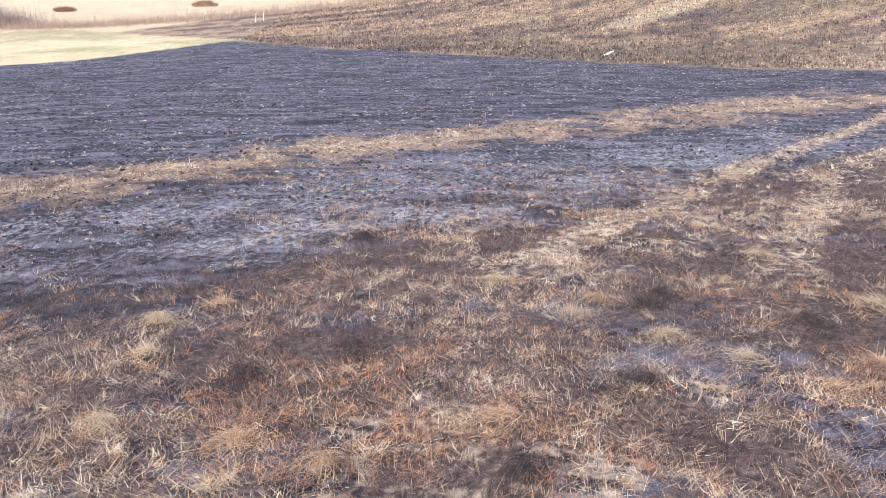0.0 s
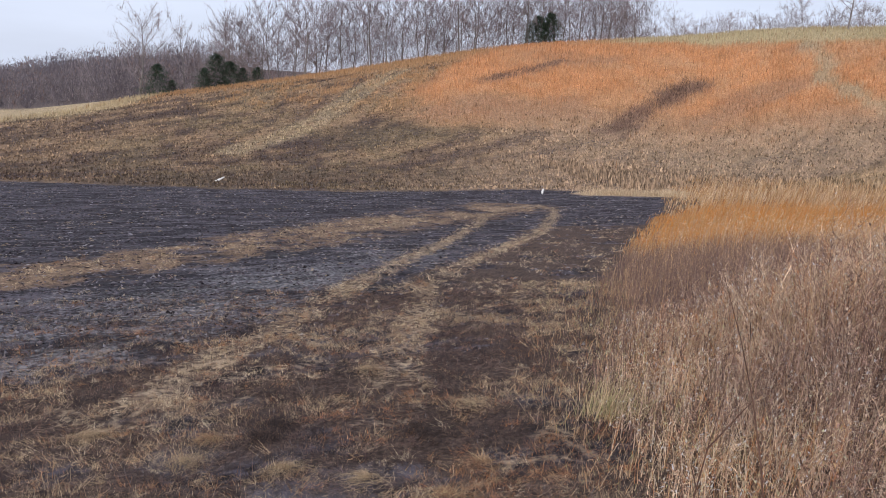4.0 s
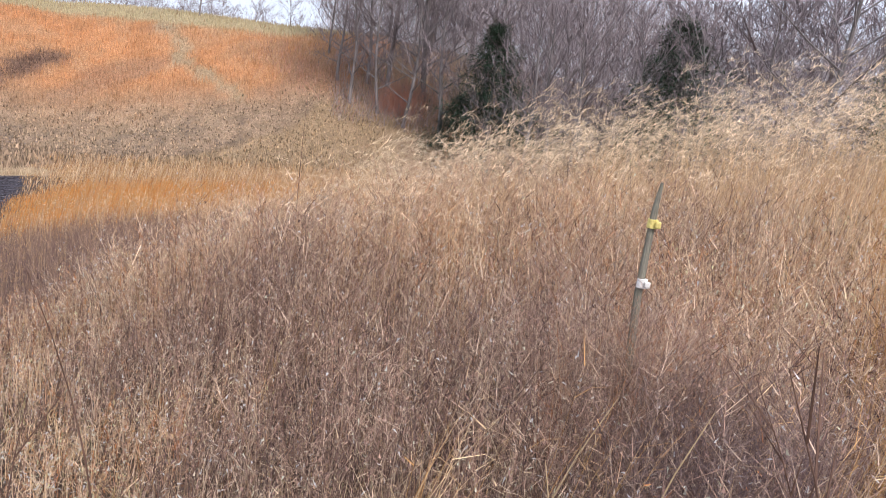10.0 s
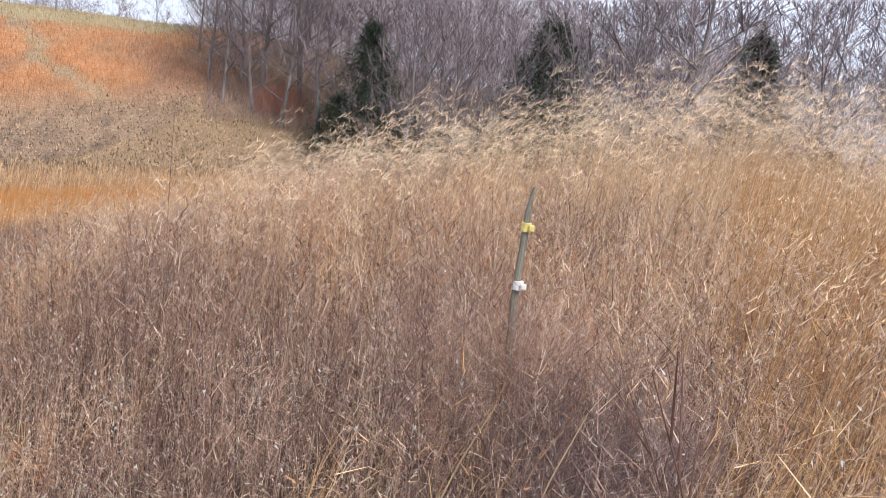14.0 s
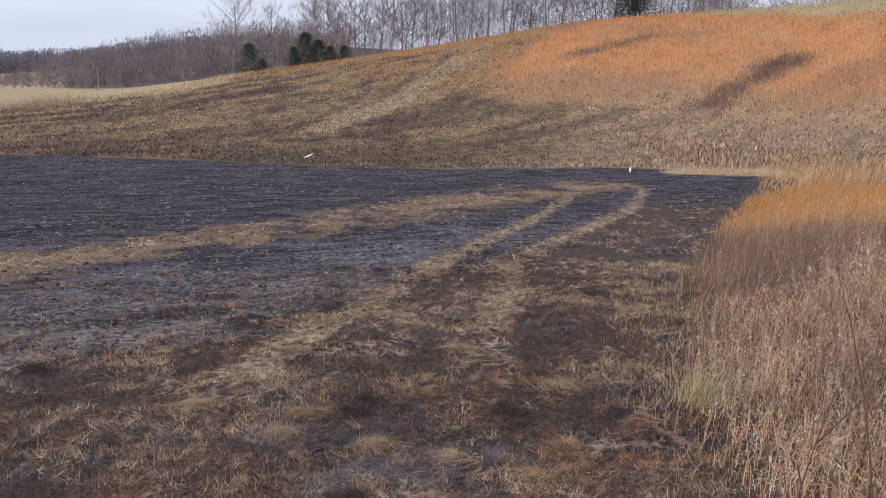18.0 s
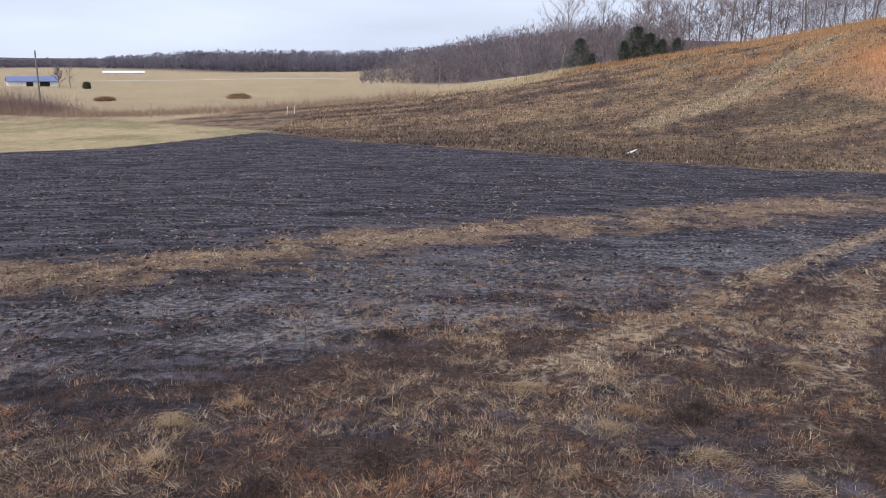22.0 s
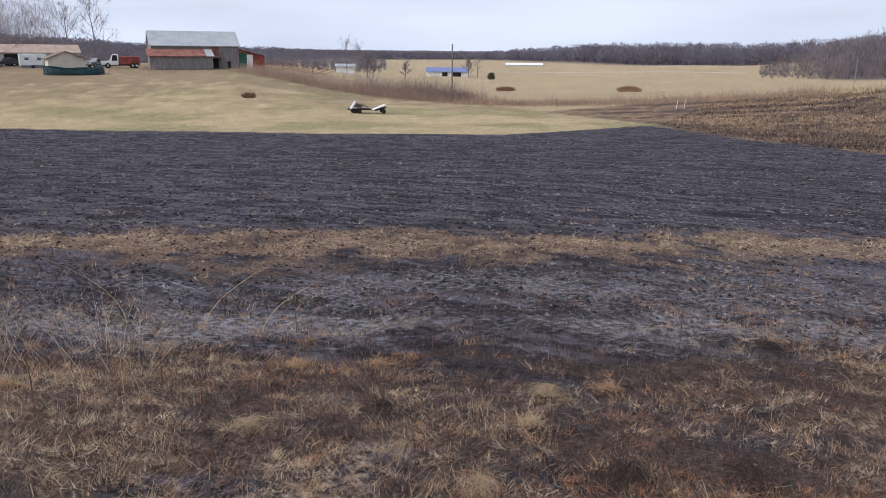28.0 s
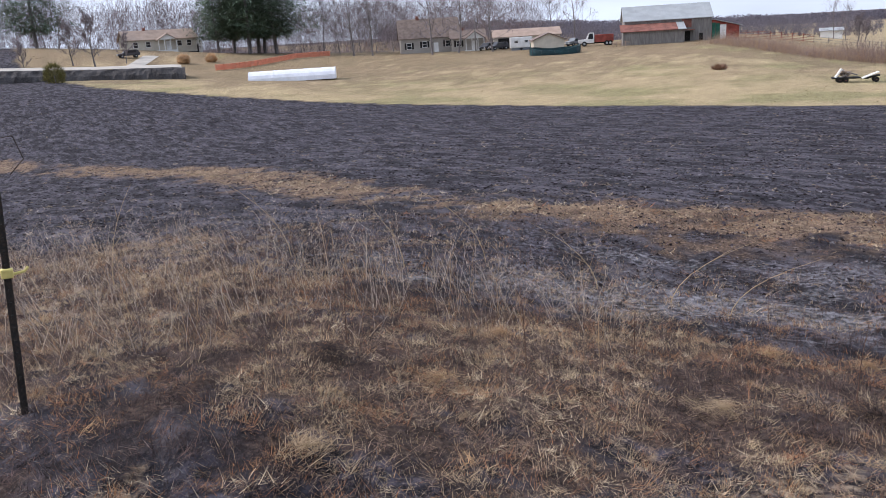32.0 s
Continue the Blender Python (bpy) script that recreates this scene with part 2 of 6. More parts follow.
    scorch_top = np.interp(x, [-30, 0, 17.7, 29, 40.5, 50.5, 57], [90, 84, 74, 73.8, 71.6, 66.4, 59])
    scorch = (sstep(0.45, 0.6, 0.5 * swath + 0.3 * n1 + 0.2 * fine_k) * sstep(5, -4, y - scorch_top + 10 * (n1 - 0.5)) * 0.7)[..., None]
    mown = mown * (1 - scorch) + np.array([0.07, 0.056, 0.052]) * scorch
    tuft_k = (sstep(0.49, 0.57, 0.6 * n2 + 0.4 * n3) * sstep(26, 40, v) * sstep(88, 102, u + 6 * (n1 - 0.5)))[..., None]
    mown = mown * (1 - 0.75 * tuft_k) + np.array([0.43, 0.25, 0.12]) * 0.75 * tuft_k
    rim_k = (sstep(121, 127, u + 0.25 * np.maximum(v - 30, 0)) * sstep(26, 40, v))[..., None]
    mown = mown * (1 - rim_k) + np.array([0.42, 0.26, 0.135]) * rim_k
    orange_k = sstep(-3, 3, (u - 92.5) - 0.3 * np.maximum(-v, 0) + 9 * (n1 - 0.5) + 5 * (n2 - 0.5))[..., None] * sstep(42, 34, v + 14 * (n1 - 0.5) + 7 * (n2 - 0.5))[..., None]
    orange = np.array([0.56, 0.285, 0.135]) * (0.7 + 0.6 * n2[..., None])
    fade = np.clip(sstep(0.46, 0.62, 0.5 * n1 + 0.5 * n2) * 0.6 + 0.8 * sstep(-14, -40, v + 16 * (n2 - 0.5)) * sstep(0.3, 0.6, n2) + 0.4 * sstep(108, 94, u + 10 * (n2 - 0.5)), 0, 0.85)[..., None]
    orange = orange * (1 - fade) + np.array([0.43, 0.275, 0.16]) * (0.7 + 0.6 * n3[..., None]) * fade
    drab = (sstep(0.5, 0.62, fbm(x * 0.045 + 0.03 * y + 5, y * 0.11, 63, 4)) * 0.5)[..., None]
    orange = orange * (1 - drab) + np.array([0.30, 0.19, 0.13]) * drab
    top = sstep(-1.2, 1.2, u - np.interp(v, [-30, -18, -3, 6, 19], [123, 128.5, 137, 141, 141.5]) + 3 * (n1 - 0.5))[..., None] * sstep(26, 10, v)[..., None]
    hill = mown * (1 - orange_k) + orange * orange_k
    foot = (sstep(16, 3, u - (92 - 0.1 * v) + 12 * (n1 - 0.5)) * sstep(30, 12, v + 10 * (n2 - 0.5)) * (0.6 + 0.4 * n2))[..., None]
    hill = hill * (1 - foot) + np.array([0.36, 0.265, 0.18]) * (0.5 + 1.0 * n3[..., None]) * (0.7 + 0.6 * fine_k[..., None]) * foot
    hill = hill * (1 - top) + np.array([0.44, 0.375, 0.225]) * (0.85 + 0.3 * fine_k[..., None]) * top
    gully = np.minimum(line_dist(x, y, GULLY_A), line_dist(x, y, GULLY_B) + 0.8)
    gk = (sstep(2.6, 0.8, gully + 4.0 * (n2 - 0.5) + 2.0 * (n3 - 0.5)) * 0.7)[..., None]
    hill = hill * (1 - gk) + np.array([0.17, 0.12, 0.10]) * gk
    worn = (sstep(1.5, 0.4, line_dist(x, y, BARE_PATH) + 3.0 * (n3 - 0.5) + 2 * (n2 - 0.5)) * 0.8 + 0.6 * sstep(1.2, 0.5, np.abs(line_dist(x, y, HILL_TRACK) - 1.0) + 1.0 * (n3 - 0.5))).clip(0, 1)[..., None]
    hill = hill * (1 - worn) + np.array([0.40, 0.33, 0.215]) * worn
    beyond = sstep(-3, 3, y - np.interp(x, [-42, -29, -16, -5, 4, 11, 25], [97, 118, 118, 116, 114.5, 120, 150]) + 2 * wob)[..., None] * sstep(40, 20, x)[..., None]
    hill = hill * (1 - beyond) + far_field * beyond
    field = np.array([0.105, 0.075, 0.062]) * (0.8 + 0.4 * n3[..., None])
    field = field * (1 - soft_strip[..., None]) + np.array([0.235, 0.165, 0.115]) * (0.5 + 1.0 * n3[..., None]) * soft_strip[..., None]
    tint = field * (1 - in_hill[..., None]) + hill * in_hill[..., None]
    tint = tint * (1 - in_lawn[..., None]) + lawn * in_lawn[..., None]
    weeds = np.array([0.15, 0.105, 0.075]) * (0.75 + 0.5 * n3[..., None])
    far_tall = (tall * sstep(72, 50, u))[..., None]
    tint = tint * (1 - far_tall) + weeds * far_tall
    valley = (sstep(62, 74, u) * sstep(20, 45, x) * (1 - in_hill) * (1 - in_lawn))[..., None]
    tint = tint * (1 - valley) + np.array([0.36, 0.265, 0.165]) * (0.65 + 0.7 * n3[..., None]) * valley
    wood = (sstep(590, 650, r) + sstep(225, 245, r) * sstep(-70, -110, x) * sstep(130, 90, y) + sstep(316, 330, r) * sstep(7, 2, np.degrees(np.arctan2(-x, np.maximum(y, 1e-3)))) * (y > 0))[..., None].clip(0, 1)
    tint = tint * (1 - wood) + np.array([0.13, 0.108, 0.108]) * wood
    bald = sstep(2.6, 1.0, line_dist(x, y, BALD) + 0.8 * (n3 - 0.5))
    tint = tint * (1 - bald[..., None]) + np.array([0.52, 0.41, 0.28]) * bald[..., None]
    free = (1 - in_lawn) * (1 - in_hill) * (1 - tall) * (1 - bald) * (1 - sstep(70, 78, u) * sstep(30, 45, x))
    hill_burn = in_hill * (1 - in_lawn) * sstep(0.5, 0.35, mown_k[..., 0]) * (1 - orange_k[..., 0]) * (1 - beyond[..., 0]) * 0.35
    rows = np.clip(in_hill * (1 - orange_k[..., 0]) * (1 - beyond[..., 0]) * (1 - 0.6 * foot[..., 0]) + 0.12 * in_lawn + 0.1 * in_hill, 0, 1) * (1 - tall)
    return burn * free + hill_burn, ash * free * (1 - np.minimum(straw, 1)), straw * free, tint, tall * (u < 72), rows


# ---- materials ----
def material(name, rough=0.9, spec=0.2, metal=0.0):
    m = bpy.data.materials.new(name)
    m.use_nodes = True
    b = m.node_tree.nodes["Principled BSDF"]
    b.inputs["Roughness"].default_value, b.inputs["Metallic"].default_value = rough, metal
    b.inputs["Specular IOR Level"].default_value = spec
    return m, m.node_tree, b


def noise_node(tree, scale, detail=4.0, vec=None, stretch=None):
    n = tree.nodes.new("ShaderNodeTexNoise")
    n.inputs["Scale"].default_value, n.inputs["Detail"].default_value = scale, detail
    if vec is None:
        vec = tree.nodes.new("ShaderNodeNewGeometry").outputs["Position"]
    if stretch:
        mp = tree.nodes.new("ShaderNodeMapping")
        mp.inputs["Rotation"].default_value = (0, 0, stretch[3] if len(stretch) > 3 else 0)
        mp.inputs["Scale"].default_value = stretch[:3]
        tree.links.new(vec, mp.inputs["Vector"])
        vec = mp.outputs["Vector"]
    tree.links.new(vec, n.inputs["Vector"])
    return n.outputs["Fac"]


def mapped(tree, value, a, b, c=0.0, d=1.0):
    n = tree.nodes.new("ShaderNodeMapRange")
    n.interpolation_type = "SMOOTHSTEP"
    for key, v in zip(("From Min", "From Max", "To Min", "To Max"), (a, b, c, d)):
        n.inputs[key].default_value = v
    tree.links.new(value, n.inputs["Value"])
    return n.outputs["Result"]


def sums(tree, op, a, b):
    n = tree.nodes.new("ShaderNodeMath")
    n.operation = op
    for i, v in enumerate((a, b)):
        if isinstance(v, (int, float)):
            n.inputs[i].default_value = v
        else:
            tree.links.new(v, n.inputs[i])
    return n.outputs[0]


def mixed(tree, fac, a, b, blend="MIX"):
    n = tree.nodes.new("ShaderNodeMix")
    n.data_type, n.blend_type = "RGBA", blend
    for key, v in (("Factor", fac), ("A", a), ("B", b)):
        if isinstance(v, (int, float)):
            n.inputs[key].default_value = v
        elif isinstance(v, tuple):
            n.inputs[key].default_value = (*v, 1)
        else:
            tree.links.new(v, n.inputs[key])
    return n.outputs["Result"]


def bumped(tree, b, value, strength, distance):
    n = tree.nodes.new("ShaderNodeBump")
    n.inputs["Strength"].default_value, n.inputs["Distance"].default_value = strength, distance
    tree.links.new(value, n.inputs["Height"])
    tree.links.new(n.outputs["Normal"], b.inputs["Normal"])


def attribute(tree, name):
    n = tree.nodes.new("ShaderNodeAttribute")
    n.attribute_name = name
    return n


def painted(name, colour, vary=0.25, scale=3.0, rough=0.85, spec=0.2, metal=0.0, stretch=None, dirt=None, by_object=0.0):
    """A worn plain surface: two scales of blotches, fine bump."""
    m, tree, b = material(name, rough, spec, metal)
    pos = tree.nodes.new("ShaderNodeTexCoord").outputs["Object"]
    big, fine = noise_node(tree, scale, 5, pos, stretch), noise_node(tree, scale * 9, 3, pos, stretch)
    dark = tuple(c * (1 - vary) for c in colour)
    light = tuple(min(1, c * (1 + vary)) for c in colour)
    out = mixed(tree, mapped(tree, big, 0.3, 0.7), dark, light)
    out = mixed(tree, mapped(tree, fine, 0.35, 0.7, 0, 0.45), out, dirt or dark)
    if by_object:
        rnd = tree.nodes.new("ShaderNodeObjectInfo").outputs["Random"]
        out = mixed(tree, mapped(tree, rnd, 0, 1, 0, by_object), out, dark)
    tree.links.new(out, b.inputs["Base Color"])
    bumped(tree, b, fine, 0.3, 0.02)
    return m


def tinted(name, rough=0.9, spec=0.1, translucent=0.0):
    """For grass and twigs: the colour comes with each blade."""
    m, tree, b = material(name, rough, spec)
    col = attribute(tree, "tint").outputs["Color"]
    big = noise_node(tree, 1.3, 3)
    out = mixed(tree, mapped(tree, big, 0.3, 0.7, 0, 0.22), col, (0.10, 0.07, 0.055))
    tree.links.new(out, b.inputs["Base Color"])
    if translucent:
        thin, blend = tree.nodes.new("ShaderNodeBsdfTranslucent"), tree.nodes.new("ShaderNodeMixShader")
        blend.inputs[0].default_value = translucent
        tree.links.new(out, thin.inputs["Color"])
        tree.links.new(b.outputs[0], blend.inputs[1])
        tree.links.new(thin.outputs[0], blend.inputs[2])
        tree.links.new(blend.outputs[0], tree.nodes["Material Output"].inputs["Surface"])
    return m


def earth():
    m, tree, b = material("field ground", 0.95, 0.15)
    cov, tint = attribute(tree, "cover"), attribute(tree, "tint").outputs["Color"]
    split = tree.nodes.new("ShaderNodeSeparateColor")
    tree.links.new(cov.outputs["Color"], split.inputs["Color"])
    burn, ash, straw = split.outputs
    fine, mid, wide = noise_node(tree, 11.0, 6), noise_node(tree, 2.6, 6), noise_node(tree, 0.45, 5)
    strand = noise_node(tree, 2.0, 9, None, (0.4, 1.5, 1.0, -0.75))
    row = noise_node(tree, 1.6, 9, None, (0.38, 1.5, 1.0, -0.75))
    clod = noise_node(tree, 0.8, 9, None, (0.5, 1.4, 1.0, -0.75))
    speck = noise_node(tree, 55.0, 4)
    def shifted(value, by, k):
        return sums(tree, "ADD", value, sums(tree, "MULTIPLY", sums(tree, "SUBTRACT", by, 0.5), k))
    def scaled(col, k):
        return mixed(tree, 1.0, col, k, "MULTIPLY")
    out = mixed(tree, mapped(tree, mid, 0.3, 0.7, 0, 0.6), tint, scaled(tint, (0.6, 0.56, 0.53)))
    out = mixed(tree, mapped(tree, fine, 0.48, 0.72, 0, 0.6), out, scaled(out, (1.55, 1.5, 1.45)))
    grit = noise_node(tree, 24.0, 5)
    out = mixed(tree, mapped(tree, grit, 0.38, 0.55, 0.75, 0), out, scaled(out, (0.3, 0.27, 0.28)))
    out = mixed(tree, mapped(tree, grit, 0.55, 0.7, 0, 0.7), out, scaled(out, (1.9, 1.8, 1.7)))
    out = mixed(tree, mapped(tree, wide, 0.4, 0.7, 0, 0.45), out, scaled(out, (0.78, 0.8, 0.74)))
    swath = noise_node(tree, 1.6, 9, None, (0.45, 1.4, 1.0, -0.2))
    lines = attribute(tree, "rows").outputs["Fac"]
    out = mixed(tree, sums(tree, "MULTIPLY", lines, mapped(tree, swath, 0.36, 0.54, 0.7, 0)), out, scaled(out, (0.45, 0.4, 0.4)))
    out = mixed(tree, sums(tree, "MULTIPLY", lines, mapped(tree, swath, 0.54, 0.7, 0, 0.6)), out, scaled(out, (1.6, 1.5, 1.45)))
    stub = mixed(tree, mapped(tree, fine, 0.34, 0.62), (0.09, 0.065, 0.05), (0.41, 0.315, 0.215))
    stub = mixed(tree, mapped(tree, speck, 0.5, 0.7, 0, 0.6), stub, (0.52, 0.41, 0.29))
    black = mixed(tree, mapped(tree, fine, 0.35, 0.68), (0.009, 0.009, 0.012), (0.10, 0.091, 0.115))
    black = mixed(tree, mapped(tree, clod, 0.42, 0.56, 0.75, 0), black, (0.012, 0.011, 0.014))
    black = mixed(tree, mapped(tree, row, 0.5, 0.66, 0, 0.6), black, (0.135, 0.125, 0.145))
    black = mixed(tree, mapped(tree, row, 0.34, 0.47, 0.7, 0), black, (0.011, 0.010, 0.013))
    black = mixed(tree, sums(tree, "MULTIPLY", mapped(tree, speck, 0.56, 0.7, 0, 0.7), mapped(tree, clod, 0.4, 0.6, 0.3, 1)), black, (0.25, 0.22, 0.2))
    out = mixed(tree, mapped(tree, shifted(burn, mid, 0.9), 0.25, 0.75), out, black)
    grey = mixed(tree, mapped(tree, fine, 0.35, 0.65), (0.10, 0.098, 0.104), (0.38, 0.372, 0.38))
    out = mixed(tree, mapped(tree, shifted(shifted(shifted(ash, strand, 0.45), fine, 0.9), grit, 1.3), 0.25, 1.2, 0, 0.6), out, grey)
    out = mixed(tree, mapped(tree, shifted(shifted(straw, fine, 1.5), mid, 0.8), 0.4, 1.0), out, stub)
    tree.links.new(out, b.inputs["Base Color"])
    bumped(tree, b, sums(tree, "ADD", sums(tree, "ADD", fine, sums(tree, "MULTIPLY", speck, 0.5)), sums(tree, "MULTIPLY", row, 0.5)), 0.9, 0.08)
    return m


EARTH = earth()
BLADES = tinted("dry grass", translucent=0.3)
BARK = painted("grey bark", (0.19, 0.172, 0.168), 0.35, 4.0, stretch=(1, 1, 0.2))
TWIGS = painted("bare twigs", (0.235, 0.2, 0.208), 0.25, 0.6, by_object=0.35)
NEEDLES = painted("evergreen needles", (0.052, 0.085, 0.055), 0.4, 1.2, by_object=0.4)
PINE_NEEDLES = painted("pine needles", (0.115, 0.165, 0.105), 0.35, 0.8, by_object=0.3)
OLD_WOOD = painted("weathered grey boards", (0.24, 0.225, 0.21), 0.3, 1.2, stretch=(6, 6, 0.5), by_object=0.35)
POST_WOOD = painted("weathered post wood", (0.15, 0.14, 0.115), 0.4, 6.0, stretch=(5, 5, 0.6), dirt=(0.26, 0.27, 0.2))
SILVER = painted("galvanised roofing", (0.38, 0.40, 0.40), 0.12, 0.5, 0.5, 0.4, 0.3)
RUST = painted("rusted red roofing", (0.21, 0.085, 0.065), 0.35, 0.9, 0.8, dirt=(0.27, 0.15, 0.115))
RED = painted("faded red paint", (0.27, 0.07, 0.055), 0.3, 1.0)
WHITE = painted("white paint", (0.72, 0.72, 0.7), 0.1, 1.0, 0.6)
GREEN_PAINT = painted("dark green paint", (0.03, 0.12, 0.085), 0.25, 1.0)
# near-black: painted shade of building insides, and the house shutters
DARK = painted("dark inside shade and shutters", (0.02, 0.019, 0.018), 0.3, 1.0)
GREY_SIDING = painted("grey-beige siding", (0.36, 0.335, 0.3), 0.1, 0.8)
CREAM_SIDING = painted("cream siding", (0.52, 0.48, 0.4), 0.1, 0.8)
BROWN_ROOF = painted("brown shingles", (0.20, 0.155, 0.13), 0.22, 1.5)
TAN_ROOF = painted("tan metal roof", (0.36, 0.27, 0.21), 0.15, 0.8, 0.6)
GLASS = material("window glass", 0.08, 0.6)[0]
GLASS.node_tree.nodes["Principled BSDF"].inputs["Base Color"].default_value = (0.025, 0.03, 0.035, 1)
BLUE_ROOF = painted("blue metal roof", (0.15, 0.19, 0.34), 0.12, 0.8, 0.5)
POOL = painted("dark teal pool lining", (0.018, 0.05, 0.058), 0.35, 1.0, 0.5)
PLASTIC = painted("white plastic sheet", (0.74, 0.76, 0.8), 0.08, 0.6, 0.45, 0.4)
ORANGE_NET = painted("orange safety netting", (0.66, 0.24, 0.15), 0.15, 2.0)
GRAVEL = painted("pale gravel road", (0.44, 0.41, 0.36), 0.15, 0.5)
CHAR_BANK = painted("scorched stone bank", (0.042, 0.04, 0.041), 0.5, 0.5, dirt=(0.12, 0.105, 0.095))
RUBBER = painted("tyre rubber", (0.02, 0.02, 0.02), 0.2, 4.0)
CAR_DARK = painted("dark car paint", (0.03, 0.032, 0.04), 0.1, 1.0, 0.3, 0.5)
CAR_GREY = painted("grey car paint", (0.16, 0.18, 0.2), 0.1, 1.0, 0.3, 0.5)
STEEL = painted("black fence steel", (0.022, 0.023, 0.022), 0.3, 8.0, 0.55, 0.4, 0.4, dirt=(0.09, 0.06, 0.045))
YELLOW = painted("yellow plastic", (0.68, 0.58, 0.2), 0.12, 9.0, 0.5)
WIRE = painted("rusty wire", (0.07, 0.055, 0.045), 0.3, 9.0, 0.6, 0.3, 0.5)


# ---- mesh helpers ----
def mesh_of(name, verts, faces, mat, cols=None):
    me = bpy.data.meshes.new(name)
    if isinstance(verts, np.ndarray) and isinstance(faces, np.ndarray):
        nv, nf, k = len(verts), len(faces), faces.shape[1]
        me.vertices.add(nv)
        me.vertices.foreach_set("co", verts.astype(np.float32).ravel())
        me.loops.add(nf * k)
        me.loops.foreach_set("vertex_index", faces.astype(np.int32).ravel())
        me.polygons.add(nf)
        me.polygons.foreach_set("loop_start", np.arange(0, nf * k, k, dtype=np.int32))
        me.update(calc_edges=True)
    else:
        me.from_pydata([tuple(v) for v in verts], [], [tuple(f) for f in faces])
    for key, c in (cols or {}).items():
        at = me.color_attributes.new(key, "FLOAT_COLOR", "POINT")
        c = np.concatenate([c, np.ones((len(c), 1))], 1)
        at.data.foreach_set("color", c.astype(np.float32).ravel())
    me.materials.append(mat)
    return me


def part(name, bm, mat, parent, label=""):
    """One mesh object under a thing or a part, from a bmesh or a mesh."""
    if isinstance(bm, bmesh.types.BMesh):
        me = bpy.data.meshes.new(name)
        bm.to_mesh(me)
        bm.free()
        me.materials.append(mat)
    else:
        me = bm
    ob = new(name, me)
    ob.parent = parent
    if label:
        ob["label"] = label
    return ob


def thing(name, m, label, category, group="", kind=""):
    ob = new(name)
    ob.empty_display_size = 0.2
    ob.matrix_world = m
    return tagged(ob, label, category, group, kind)


def box(x0, x1, y0, y1, z0, z1, bevel=0.0, bm=None):
    bm = bm or bmesh.new()
    made = bmesh.ops.create_cube(bm, size=1.0)["verts"]
    bmesh.ops.scale(bm, vec=(x1 - x0, y1 - y0, z1 - z0), verts=made)
    bmesh.ops.translate(bm, vec=((x0 + x1) / 2, (y0 + y1) / 2, (z0 + z1) / 2), verts=made)
    if bevel:
        edges = list({e for v in made for e in v.link_edges})
        bmesh.ops.bevel(bm, geom=edges, offset=bevel, segments=2, affect="EDGES", profile=0.6)
    return bm


def prism(outline, axis, a, b):
    """A closed outline in two axes, drawn out along the third from a to b. axis 'x': outline in (y, z); 'y': in (x, z); 'z': in (x, y)."""
    bm = bmesh.new()
    def place(p, s):
        return {"x": (s, *p), "y": (p[0], s, p[1]), "z": (*p, s)}[axis]
    one, two = [bm.verts.new(place(p, a)) for p in outline], [bm.verts.new(place(p, b)) for p in outline]
    bm.faces.new(one), bm.faces.new(two[::-1])
    for i in range(len(outline)):
        j = (i + 1) % len(outline)
        bm.faces.new((one[j], one[i], two[i], two[j]))
    bmesh.ops.recalc_face_normals(bm, faces=bm.faces)
    return bm


def rod(pts, radii, k=6, bm=None):
    """A tapered tube through points."""
    bm = bm or bmesh.new()
    pts = [Vector(p) for p in pts]
    rings = []
    for i, p in enumerate(pts):
        way = (pts[min(i + 1, len(pts) - 1)] - pts[max(i - 1, 0)]).normalized()
        side = way.cross(Vector((0.3, 0.9, 0.2))).normalized()
        up = way.cross(side)
        rad = radii[i] if isinstance(radii, (list, tuple)) else radii
        rings.append([bm.verts.new(p + rad * (math.cos(2 * math.pi * j / k) * side + math.sin(2 * math.pi * j / k) * up)) for j in range(k)])
    for r0, r1 in zip(rings, rings[1:]):
        for j in range(k):
            bm.faces.new((r0[j], r0[(j + 1) % k], r1[(j + 1) % k], r1[j]))
    bm.faces.new(rings[0][::-1]), bm.faces.new(rings[-1])
    return bm


def wheel(r, w, at):
    """A wheel on the x axis' side: axle along y."""
    bm = bmesh.new()
    bmesh.ops.create_cone(bm, cap_ends=True, segments=18, radius1=r, radius2=r, depth=w)
    bmesh.ops.rotate(bm, cent=(0, 0, 0), matrix=Matrix.Rotation(radians(90), 3, "X"), verts=bm.verts)
    bmesh.ops.bevel(bm, geom=[e for e in bm.edges if abs(e.verts[0].co.y - e.verts[1].co.y) < 1e-5], offset=0.04, segments=2, affect="EDGES")
    bmesh.ops.translate(bm, vec=at, verts=bm.verts)
    return bm


